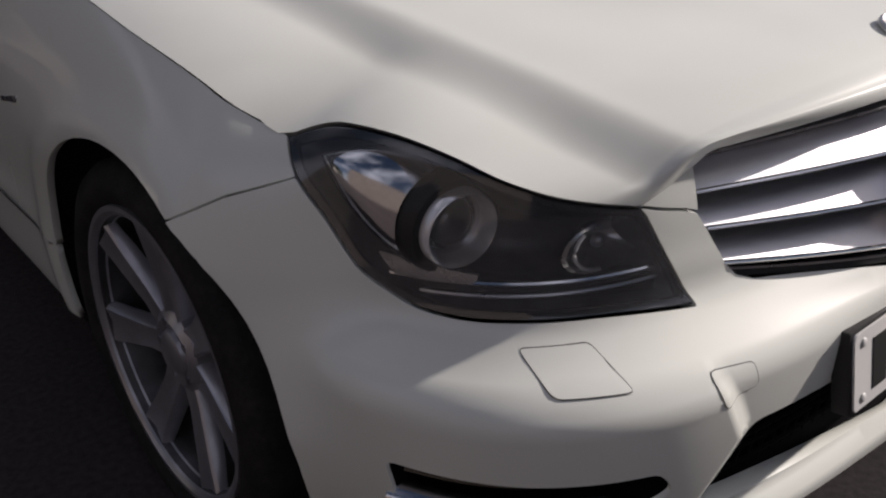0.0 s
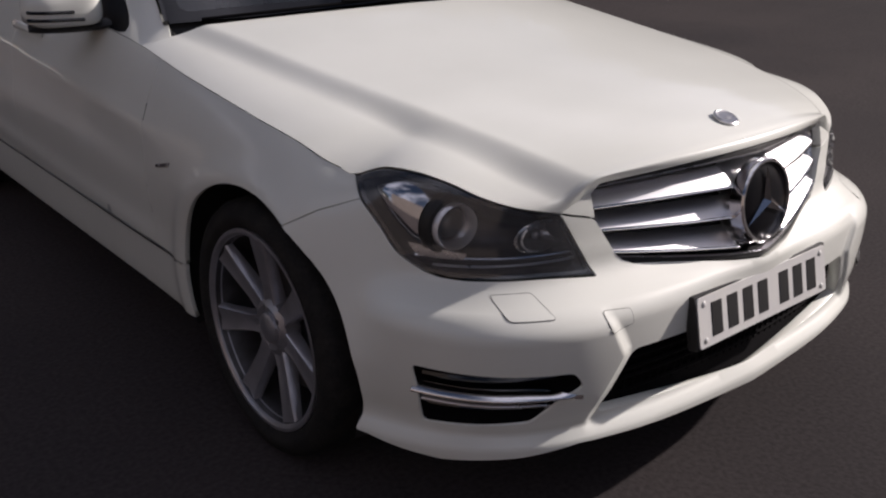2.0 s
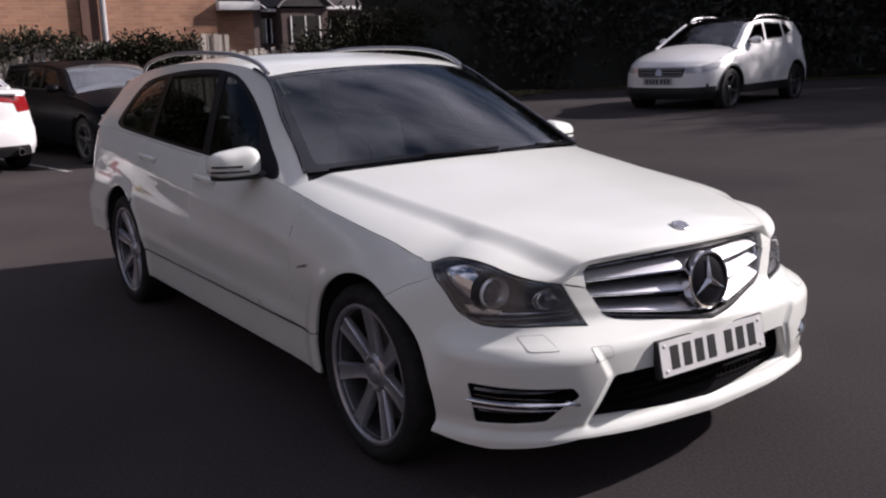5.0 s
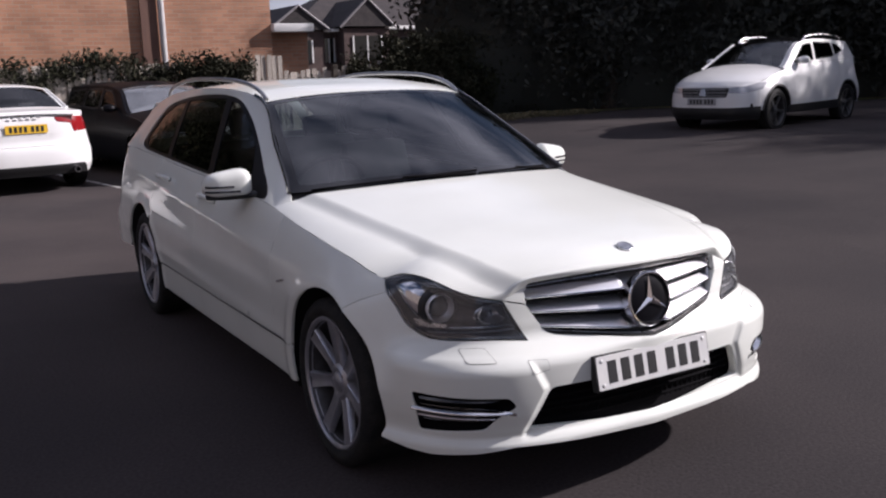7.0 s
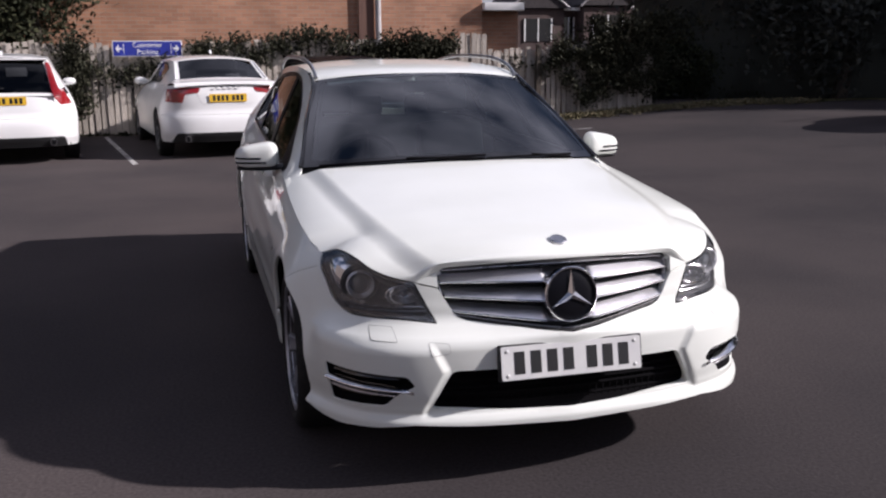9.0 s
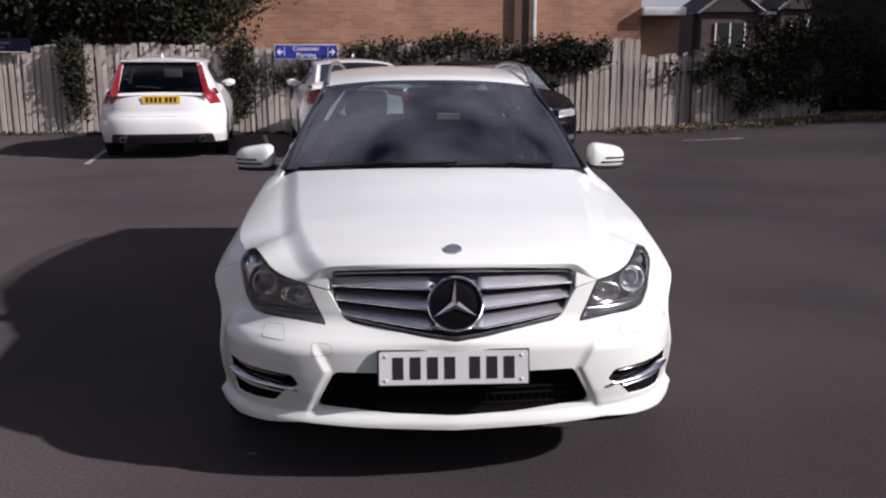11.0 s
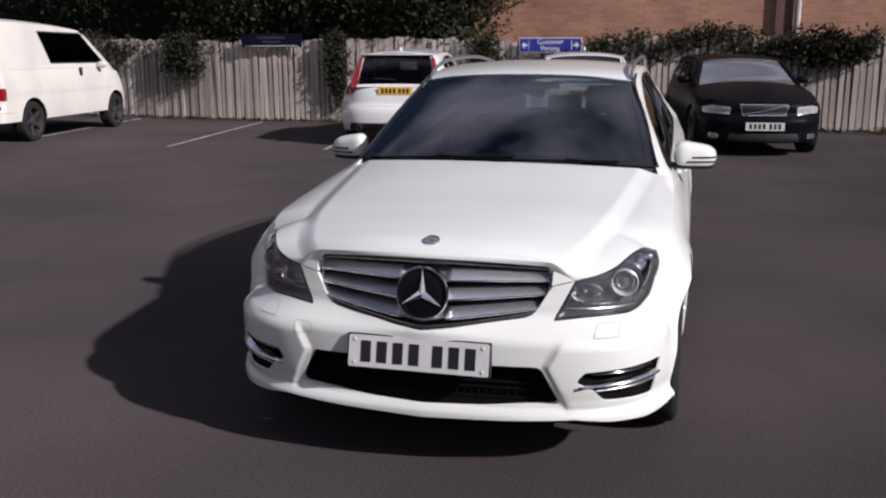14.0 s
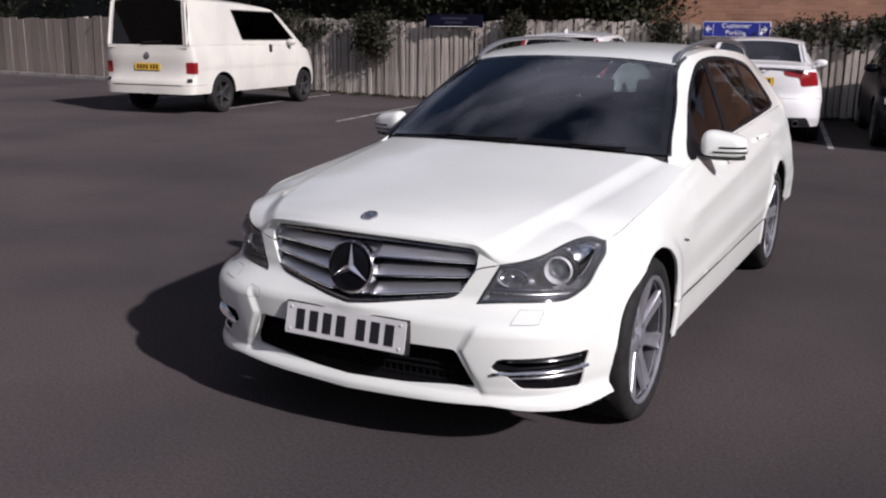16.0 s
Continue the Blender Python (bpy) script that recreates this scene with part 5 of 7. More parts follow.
    nose_rim = [(s, float(stations[0][3] + (stations[0][1] - stations[0][3]) * 0.0)) for s in np.linspace(ns, -ns, 12)]
    panel("front_bumper", sk, [(-ns, zl), (ns, zl)] + [(ns, float(sk.rim_z(-0.5)))] + nose_rim[1:-1] + [(-ns, float(sk.rim_z(-0.5)))], paint, car, step=0.05, gap=0.002)
    ts = float(S(sk.length - 0.42))
    hi = gate_top or float(sk.rim_z(sk.length - 0.42))
    panel("rear_bumper", sk, [(ts, zl), (2 * e - ts, zl), (2 * e - ts, bumper_top), (ts, bumper_top)], paint, car, step=0.06, gap=0.002)
    panel("tailgate", sk, [(ts, bumper_top + 0.002), (2 * e - ts, bumper_top + 0.002), (2 * e - ts, hi), (ts, hi)], paint, car, step=0.06, gap=0.002)
    bm = bmesh.new()
    w = sk.x.max() - 0.14
    box(bm, -w, w, -0.62, sk.length - 0.2, zl + 0.0, zl + 0.12, 0.03)
    box(bm, -w + 0.12, w - 0.12, -0.5, sk.length - 0.3, zl + 0.1, 0.60, 0.03)
    part("underbody", bm, LINER, car)
    bm = bmesh.new()
    box(bm, -w + 0.12, w - 0.12, doors[0] + 0.75, doors[0] + 0.9, 0.5, 1.05, 0.05)
    box(bm, -w + 0.12, w - 0.12, doors[0] + 1.7, doors[0] + 1.85, 0.5, 1.05, 0.05)
    for x in (-0.38, 0.38):
        for q in (0.88, 1.83):
            box(bm, x - 0.13, x + 0.13, doors[0] + q, doors[0] + q + 0.09, 1.05, 1.22, 0.03)
    part("seats", bm, CLOTH, car)
    proto = make_wheel(wheel, wheel - 0.095, 0.21, 5, "twin", rim_mat)
    track = sk.x.max() - 0.125
    fit_wheels(car, proto, [(x, y, wheel) for x in (-track, track) for y in (0.0, ya)])
    return car, Chart(top), side


PLATE_GREY = mat("plate_grey", (0.30, 0.30, 0.31), 0.5, tint=(0.34, 0.34, 0.34), scale=14)
SCREEN_2 = glass("far_windscreen", (0.30, 0.34, 0.35), ior=2.1)
# Pale haze mixed into this windscreen imitates a bright sky reflection.
SCREEN_3 = glass("bright_windscreen", (0.30, 0.34, 0.35), haze=0.17, ior=3.5)
FAR_LAMP = mat("far_headlamp", (0.55, 0.55, 0.56), 0.2, 0.3, coat=0.8, tint=(0.40, 0.40, 0.42), scale=18)
VAN_GLASS = glass("van_glass", (0.02, 0.022, 0.03), ior=1.3)
STEEL_WHEEL = mat("steel_wheel", (0.055, 0.053, 0.055), 0.6, 0.3, tint=(0.035, 0.033, 0.034), scale=14)
RIM_DARK = mat("alloy_grey", (0.16, 0.16, 0.165), 0.45, 0.7, tint=(0.10, 0.10, 0.10), scale=12)
SIDE_RIM = [(0.15, 0.06), (0.25, 0.02), (0.45, 0.008), (0.60, 0.0), (1.1, 0.0)]


def lamp_on(sk, e, poly, car, name="tail_lamp", mt=None, both=True, lift=0.006):
    """A lamp on the tail (s measured from the middle of the tail) or, with e = 0, on the nose."""
    poly = np.array(poly, float)
    for sg in ((1, -1) if both else (1,)):
        p = poly * (sg, 1) + (e, 0)
        panel(name, sk, rounded(p, 0.02), mt or RED_LAMP, car, step=0.04, lift=lift, lip=0.02, gap=0)


def plate_on(sk, s, z, mt, car, width=0.52, height=0.11):
    p, n = sk.at(np.array(s), np.array(z)), sk.normal(np.array(s), np.array(z))
    n[2] = 0
    turn = Vector(n).normalized().to_track_quat("-Y", "Z").to_matrix().to_4x4()
    number_plate("number_plate", width, height, Matrix.Translation(Vector(p) + Vector(n).normalized() * 0.02) @ turn, mt, car, (4, 3))


def swedish_skin(tail_len, rear, rim, b=0.88):
    return Skin(nose=(b, 3.2, 2.2, 0.03), tail=(tail_len, 0.50, 3.4), width=(0.925, 0.92, 0.90),
                front=[(0.15, 0.06), (0.25, 0.0), (0.5, 0.0), (0.6, 0.04), (0.75, 0.10), (0.9, 0.2)], rear=rear, rim=rim, tuck=SIDE_RIM, seam=(-0.7, -0.3))


def build_white_estate():
    sk = swedish_skin(3.70, [(0.15, 0.10), (0.26, 0.05), (0.36, 0.0), (0.56, 0.0), (0.66, 0.055), (0.75, 0.07), (0.90, 0.10), (1.05, 0.15)],
                      [(-0.6, 0.74, 0.10), (0.0, 0.86, 0.11), (0.7, 0.95, 0.12), (2.0, 1.0, 0.12), (3.0, 1.03, 0.13), (3.7, 1.0, 0.15)])
    st = [(-0.80, 0.78, 0.55, 0.72), (-0.2, 0.92, 0.78, 0.82), (0.55, 1.03, 0.76, 0.95), (1.35, 1.43, 0.60, 1.36), (2.1, 1.48, 0.60, 1.42), (3.0, 1.455, 0.58, 1.40), (3.30, 1.42, 0.56, 1.37),
          (3.42, 1.30, 0.585, 1.27), (3.575, 0.96, 0.66, 0.94), (3.60, 0.92, 0.70, 0.91)]
    win = [[(0.95, 0.99), (1.70, 1.03), (1.78, 1.36), (1.42, 1.33)], [(1.78, 1.035), (2.5, 1.06), (2.52, 1.36), (1.86, 1.37)], [(2.58, 1.065), (3.05, 1.10), (3.02, 1.27), (2.60, 1.35)]]
    car, top, _ = parked_car("estate_car", "white estate car with tall red tail lamps facing the fence", pose(-4.00, 13.58, 0, 0, 0, 188), sk, WHITE_2, st, (2, 3, 6, 8), 0.325, 2.776, (0.62, 1.72, 2.60), win, RIM_DARK, lower=0.24, pane=DARK_GLASS, gate_top=0.93)
    e = sk.end
    for sg in (1, -1):
        # tall lamps that climb beside the rear window and widen at the shoulder
        def tall(u, t, sg=sg):
            f = (t - 6.45) / 1.95
            inner, outer = 0.935 - 0.05 * f, 1.03 + 0.06 * f**2
            c = top.at(sg * (inner + (outer - inner) * u), t)
            return c + np.stack([0 * u, 0.022 + 0 * u, 0.012 * np.sin(math.pi * u)], -1)

        sheet("tail_lamp", tall, np.linspace(0, 1, 7), np.linspace(6.45, 8.4, 14), RED_LAMP, car)
    lamp_on(sk, e, [(0.56, 1.00), (0.90, 1.00), (1.02, 0.80), (0.74, 0.79), (0.66, 0.88)], car)
    plate_on(sk, e, 0.855, PLATE_YELLOW, car)
    lamp_on(sk, e, [(-0.80, 0.24), (0.80, 0.24), (0.70, 0.37), (-0.70, 0.37)], car, "diffuser", PLASTIC, False)
    for x in (-0.55, 0.55):
        bm = bmesh.new()
        lathe(bm, [(3.45, 0.04), (3.70, 0.045), (3.70, 0.036), (3.5, 0.034)], 16, "y", Matrix.Translation((x, 0, 0.30)))
        part("exhaust_tip", bm, CHROME, car)
    bm = bmesh.new()
    prism(bm, [(0, 0), (0.14, 0), (0.10, 0.05), (0.06, 0.06)], 0.03)
    bm.transform(pose(0.015, 2.95, 1.452, 0, 0, 90))
    part("roof_fin", bm, WHITE_2, car)
    bm = bmesh.new()
    box(bm, -0.56, 0.56, 3.24, 3.42, 1.385, 1.41, 0.01)
    part("roof_spoiler", bm, WHITE_2, car)
    bm = bmesh.new()
    tube(bm, [(0.0, 3.60, 1.02), (0.16, 3.58, 1.035), (0.34, 3.575, 1.04)], 0.010, 6)
    part("rear_wiper", bm, PLASTIC, car)
    bm = bmesh.new()
    box(bm, -0.30, -0.04, 3.36, 3.37, 1.17, 1.29, 0.004)
    part("window_sticker", bm, PLATE_WHITE, car)


def build_white_saloon():
    sk = swedish_skin(3.66, [(0.15, 0.10), (0.26, 0.05), (0.36, 0.0), (0.56, 0.0), (0.66, 0.04), (0.80, 0.05), (0.95, 0.07), (1.08, 0.12)],
                      [(-0.6, 0.74, 0.10), (0.0, 0.86, 0.11), (0.7, 0.95, 0.12), (2.0, 1.0, 0.12), (3.0, 1.02, 0.13), (3.66, 1.02, 0.15)])
    st = [(-0.80, 0.78, 0.55, 0.72), (-0.2, 0.92, 0.78, 0.82), (0.55, 1.03, 0.76, 0.95), (1.35, 1.39, 0.60, 1.32), (1.9, 1.43, 0.61, 1.375), (2.45, 1.41, 0.59, 1.355), (2.62, 1.38, 0.585, 1.33), (2.95, 1.24, 0.62, 1.205),
          (3.22, 1.12, 0.66, 1.09), (3.42, 1.085, 0.74, 1.06), (3.57, 1.07, 0.72, 1.05), (3.60, 1.03, 0.72, 1.0)]
    win = [[(0.95, 0.99), (1.70, 1.03), (1.78, 1.32), (1.42, 1.29)], [(1.78, 1.035), (2.5, 1.06), (2.62, 1.24), (2.3, 1.32), (1.86, 1.33)]]
    car, top, _ = parked_car("saloon_car", "white saloon car with wide red tail lamps facing the fence", pose(-1.12, 13.62, 0, 0, 0, 188), sk, WHITE_2, st, (2, 3, 6, 8), 0.325, 2.776, (0.62, 1.72, 2.55), win, RIM_DARK, lower=0.24, pane=DARK_GLASS)
    e = sk.end
    lamp_on(sk, e, [(0.38, 0.985), (0.62, 0.99), (0.95, 0.97), (0.98, 0.80), (0.64, 0.785), (0.60, 0.90), (0.40, 0.925)], car)
    plate_on(sk, e, 0.845, PLATE_YELLOW, car)
    lamp_on(sk, e, [(-0.36, 0.76), (0.36, 0.76), (0.44, 0.93), (-0.44, 0.93)], car, "plate_recess", WHITE_2, False, 0.002)
    lamp_on(sk, e, [(-0.86, 0.24), (0.86, 0.24), (0.72, 0.37), (-0.72, 0.37)], car, "diffuser", PLASTIC, False)
    for x in (-0.58, 0.58):
        bm = bmesh.new()
        lathe(bm, [(3.42, 0.04), (3.67, 0.045), (3.67, 0.036), (3.5, 0.034)], 16, "y", Matrix.Translation((x, 0, 0.29)))
        part("exhaust_tip", bm, CHROME, car)
    for i in range(5):
        bm = bmesh.new()
        x = -0.16 + i * 0.08
        box(bm, x - 0.02, x + 0.02, 3.605, 3.618, 0.985, 1.005, 0.002)
        part("badge_bar", bm, SATIN, car)
    bm = bmesh.new()
    box(bm, -0.30, -0.10, 2.98, 3.02, 1.13, 1.17, 0.004)
    part("window_sticker", bm, PLATE_WHITE, car)
    bm = bmesh.new()
    prism(bm, [(0, 0), (0.12, 0), (0.09, 0.04), (0.05, 0.05)], 0.03)
    bm.transform(pose(0.015, 2.28, 1.458, 0, 0, 90))
    part("roof_fin", bm, WHITE_2, car)


def build_black_estate():
    sk = Skin(nose=(0.86, 3.4, 2.3, 0.03), tail=(3.78, 0.45, 3.6), width=(0.905, 0.90, 0.88),
              front=[(0.15, 0.06), (0.22, 0.01), (0.36, 0.0), (0.52, 0.0), (0.56, 0.05), (0.70, 0.07), (0.78, 0.12), (0.9, 0.2)],
              rear=[(0.15, 0.08), (0.3, 0.0), (0.55, 0.0), (0.65, 0.05), (1.05, 0.10)],
              rim=[(-0.6, 0.73, 0.10), (0.0, 0.86, 0.09), (0.7, 0.94, 0.10), (2.0, 0.97, 0.10), (3.7, 1.0, 0.12)], tuck=SIDE_RIM, seam=(-0.7, -0.3))
    st = [(-0.76, 0.77, 0.58, 0.72), (-0.2, 0.91, 0.78, 0.82), (0.50, 1.0, 0.78, 0.93), (1.22, 1.335, 0.63, 1.28), (2.0, 1.40, 0.63, 1.35), (3.0, 1.39, 0.62, 1.34), (3.42, 1.36, 0.61, 1.32), (3.58, 1.02, 0.68, 1.0), (3.62, 0.95, 0.70, 0.93)]
    win = [[(0.90, 0.98), (1.62, 1.0), (1.68, 1.29), (1.34, 1.25)], [(1.70, 1.0), (2.45, 1.02), (2.45, 1.30), (1.76, 1.30)], [(2.52, 1.02), (3.35, 1.04), (3.28, 1.27), (2.54, 1.30)]]
    car, top, _ = parked_car("estate_car", "black estate car with chrome grille facing the open car park", pose(1.74, 10.80, 0, 0, 0, 8), sk, BLACK_PAINT, st, (2, 3, 6, 7), 0.316, 2.755, (0.58, 1.66, 2.50), win, RIM_DARK, screen=SCREEN_3)
    lamp_on(sk, 0.0, [(0.48, 0.585), (0.96, 0.60), (0.99, 0.68), (0.80, 0.705), (0.47, 0.685)], car, "headlamp", FAR_LAMP)
    lamp_on(sk, 0.0, [(-0.31, 0.57), (0.31, 0.57), (0.35, 0.725), (-0.35, 0.725)], car, "grille", CHROME, False)
    lamp_on(sk, 0.0, [(-0.285, 0.583), (0.285, 0.583), (0.325, 0.712), (-0.325, 0.712)], car, "grille_mesh", PLASTIC, False, 0.012)
    bm = bmesh.new()
    tube(bm, [sk.at(np.array(s), np.array(z)) + sk.normal(np.array(s), np.array(z)) * 0.02 for s, z in zip(np.linspace(-0.27, 0.30, 8), np.linspace(0.59, 0.705, 8))], 0.008, 6)
    part("grille_bar", bm, SATIN, car)
    plate_on(sk, 0.0, 0.43, PLATE_WHITE, car)
    lamp_on(sk, 0.0, [(-0.50, 0.22), (0.50, 0.22), (0.46, 0.33), (-0.46, 0.33)], car, "intake", PLASTIC, False)
    lamp_on(sk, 0.0, [(0.62, 0.25), (0.78, 0.26), (0.78, 0.33), (0.62, 0.32)], car, "fog_lamp", LAMP_DARK)


def build_crossover():
    sk = Skin(nose=(0.84, 3.2, 2.2, 0.03), tail=(3.45, 0.50, 3.2), width=(0.90, 0.89, 0.87),
              front=[(0.2, 0.08), (0.30, 0.01), (0.5, 0.0), (0.65, 0.02), (0.78, 0.05), (0.90, 0.10), (1.0, 0.2)],
              rear=[(0.2, 0.1), (0.4, 0.0), (0.65, 0.0), (0.8, 0.06), (1.2, 0.12)],
              rim=[(-0.6, 0.76, 0.10), (0.0, 0.92, 0.10), (0.7, 1.05, 0.12), (2.0, 1.10, 0.12), (3.45, 1.16, 0.15)], tuck=[(0.2, 0.04), (0.4, 0.01), (0.6, 0.0), (1.2, 0.0)], seam=(-0.7, -0.3))
    st = [(-0.72, 0.80, 0.58, 0.75), (-0.2, 0.97, 0.77, 0.89), (0.35, 1.09, 0.76, 1.01), (1.15, 1.49, 0.61, 1.42), (1.9, 1.55, 0.62, 1.49), (2.7, 1.52, 0.60, 1.46), (3.05, 1.48, 0.58, 1.42), (3.26, 1.20, 0.65, 1.17), (3.30, 1.12, 0.68, 1.1)]
    win = [[(0.75, 1.10), (1.45, 1.13), (1.55, 1.425), (1.25, 1.395)], [(1.53, 1.135), (2.28, 1.19), (2.30, 1.42), (1.62, 1.44)], [(2.36, 1.21), (2.72, 1.29), (2.62, 1.37), (2.38, 1.41)]]
    z = float(ground_z(10.8, 8.0))
    car, top, side = parked_car("crossover_car", "white crossover car with black sills and roof rails near the hedge", pose(10.19, 8.26, z - 0.045, 0, 0, -77), sk, WHITE_2, st, (2, 3, 6, 7), 0.345, 2.63, (0.55, 1.50, 2.32), win, RIM_DARK, lower=0.36, pane=DARK_GLASS)
    for ob in car.children:
        if ob.name.startswith("roof"):
            ob.data.materials[0] = GLOSS_BLACK
            ob["label"] = "dark glass roof panel"
    lamp_on(sk, 0.0, [(0.44, 0.64), (0.70, 0.645), (1.02, 0.70), (1.16, 0.80), (0.98, 0.80), (0.70, 0.745), (0.44, 0.715)], car, "headlamp", FAR_LAMP)
    lamp_on(sk, 0.0, [(-0.40, 0.575), (0.40, 0.575), (0.46, 0.725), (-0.46, 0.725)], car, "grille", PLASTIC, False)
    for z in (0.60, 0.65, 0.70):
        bm = bmesh.new()
        tube(bm, [sk.at(np.array(q), np.array(z)) + sk.normal(np.array(q), np.array(z)) * 0.012 for q in np.linspace(-0.40, 0.40, 12)], 0.006, 6)
        part("grille_bar", bm, PLATE_GREY, car)
    lamp_on(sk, 0.0, [(-0.07, 0.60), (0.07, 0.60), (0.03, 0.715), (-0.03, 0.715)], car, "grille_badge", SATIN, False, 0.016)
    # Black bumper, drawn lower to stand in for the shade beneath the nose.
    lamp_on(sk, 0.0, [(-0.98, 0.22), (0.98, 0.22), (0.98, 0.43), (0.5, 0.41), (-0.5, 0.41), (-0.98, 0.43)], car, "lower_bumper", PLASTIC, False)
    plate_on(sk, 0.0, 0.51, PLATE_GREY, car)
    for sg in (1, -1):
        S = sk.s_of_y
        panel("sill_cladding", sk, np.array([(S(0.36), 0.28), (S(2.26), 0.28), (S(2.24), 0.43), (S(0.38), 0.41)]) * (sg, 1), PLASTIC, car, step=0.08, lift=0.012, lip=0.03)
        bm = bmesh.new()
        tube(bm, [(sg * 0.60, y, z_) for y, z_ in catmull([(1.32, 1.46), (1.40, 1.515), (1.6, 1.55), (2.1, 1.565), (2.6, 1.535), (2.8, 1.495)], 4, False)], 0.016, 8)
        part("roof_rail", bm, SATIN, car)
        for ya in (0.0, 2.63):
            ring = arch(sk, ya, 0.425, 0.36, 185, -5, 18, 0.345) + arch(sk, ya, 0.395, 0.36, -5, 185, 18, 0.345)
            panel("arch_cladding", sk, np.array(ring) * (sg, 1), PLASTIC, car, step=0.05, lift=0.008, lip=0.03, gap=0)


def build_van():
    sk = Skin(nose=(0.80, 3.6, 2.4, 0.02), tail=(3.86, 0.16, 5.0), width=(0.925, 0.92, 0.91),
              front=[(0.2, 0.05), (0.4, 0.0), (0.7, 0.01), (0.9, 0.06), (1.1, 0.14)],
              rear=[(0.2, 0.02), (0.35, 0.0), (0.55, 0.0), (0.60, 0.03), (1.0, 0.04), (1.2, 0.045)],
              rim=[(-0.6, 0.98, 0.10), (0.0, 1.10, 0.05), (0.8, 1.14, 0.045), (2.0, 1.16, 0.045), (3.86, 1.16, 0.045)],
              tuck=[(0.2, 0.03), (0.4, 0.005), (0.6, 0.0), (0.75, 0.002), (0.79, -0.002), (1.2, 0.0)], belly=0.7, seam=(-0.6, -0.2), stern=(-0.16, -0.04))
    st = [(-0.66, 1.02, 0.60, 0.98), (-0.35, 1.12, 0.76, 1.06), (-0.10, 1.20, 0.80, 1.13), (0.78, 1.80, 0.72, 1.72), (1.2, 1.90, 0.735, 1.82), (2.4, 1.965, 0.74, 1.88), (3.60, 1.975, 0.735, 1.90), (3.72, 1.935, 0.74, 1.87), (3.80, 1.16, 0.80, 1.16), (3.81, 1.15, 0.80, 1.15)]
    win = [[(0.28, 1.24), (2.22, 1.25), (2.42, 1.76), (0.92, 1.75)]]
    car, top, side = parked_car("van", "white panel van with dark windows parked facing the fence", pose(-10.78, 12.20, 0, 0, 0, 188), sk, VAN_WHITE, st, (2, 3, 7, 8), 0.325, 2.92, (0.30, 1.40, 2.70), win, STEEL_WHEEL, lower=0.35, pane=VAN_GLASS, category="van", bumper_top=0.50)
    e = sk.end
    lamp_on(sk, e, [(0.76, 0.69), (1.0, 0.69), (1.0, 0.88), (0.76, 0.88)], car)
    lamp_on(sk, e, [(0.78, 0.55), (0.88, 0.55), (0.88, 0.61), (0.78, 0.61)], car, "bumper_vent", PLASTIC)
    plate_on(sk, e, 0.80, PLATE_YELLOW, car)
    lamp_on(sk, e, [(-0.70, 0.490), (0.70, 0.490), (0.72, 0.504), (-0.72, 0.504)], car, "tailgate_gap", PLASTIC, False, 0.004)
    bm = bmesh.new()
    disc(bm, 0.055, Matrix.Translation((0, 3.83, 0.985)) @ pose(0, 0, 0, 0, 0, 180), 20, 0.01)
    part("tail_badge", bm, SATIN, car)
    bm = bmesh.new()
    tube(bm, [(0.05, 3.85, 1.20), (-0.12, 3.845, 1.21), (-0.32, 3.84, 1.215)], 0.012, 6)
    part("rear_wiper", bm, PLASTIC, car)
    bm = bmesh.new()
    box(bm, 0.885, 0.93, 1.27, 1.33, 1.02, 1.16, 0.01)
    part("door_handle", bm, PLASTIC, car)
    bm = bmesh.new()
    box(bm, -0.93, -0.885, 1.27, 1.33, 1.02, 1.16, 0.01)
    part("door_handle", bm, PLASTIC, car)


for build in (build_white_estate, build_white_saloon, build_black_estate, build_crossover, build_van):
    build()


# ---- surroundings ----
def leaf_material(name, color, tint, rough=0.78):
    m = bpy.data.materials.new(name)
    m.use_nodes = True
    nt = m.node_tree
    p = nt.nodes["Principled BSDF"]
    p.inputs["Roughness"].default_value = rough
    p.inputs["Specular IOR Level"].default_value = 0.12
    g, mix = nt.nodes.new("ShaderNodeNewGeometry"), nt.nodes.new("ShaderNodeMix")
    mix.data_type = "RGBA"
    mix.inputs[6].default_value, mix.inputs[7].default_value = (*color, 1), (*tint, 1)
    nt.links.new(g.outputs["Random Per Island"], mix.inputs[0])
    nt.links.new(mix.outputs[2], p.inputs["Base Color"])
    m.diffuse_color = (*color, 1)
    return m


LEAF = leaf_material("dark_leaf", (0.020, 0.024, 0.014), (0.042, 0.044, 0.022))
CONIFER = leaf_material("conifer_leaf", (0.040, 0.043, 0.040), (0.065, 0.068, 0.056))
IVY = leaf_material("ivy_leaf", (0.020, 0.022, 0.014), (0.044, 0.042, 0.026))
DRY = leaf_material("dry_grass", (0.09, 0.085, 0.045), (0.20, 0.165, 0.10), 0.8)
BARK = mat("bark", (0.07, 0.055, 0.042), 0.9, tint=(0.04, 0.034, 0.028), scale=6, grain=0.3, bump=0.01, grain_scale=40)


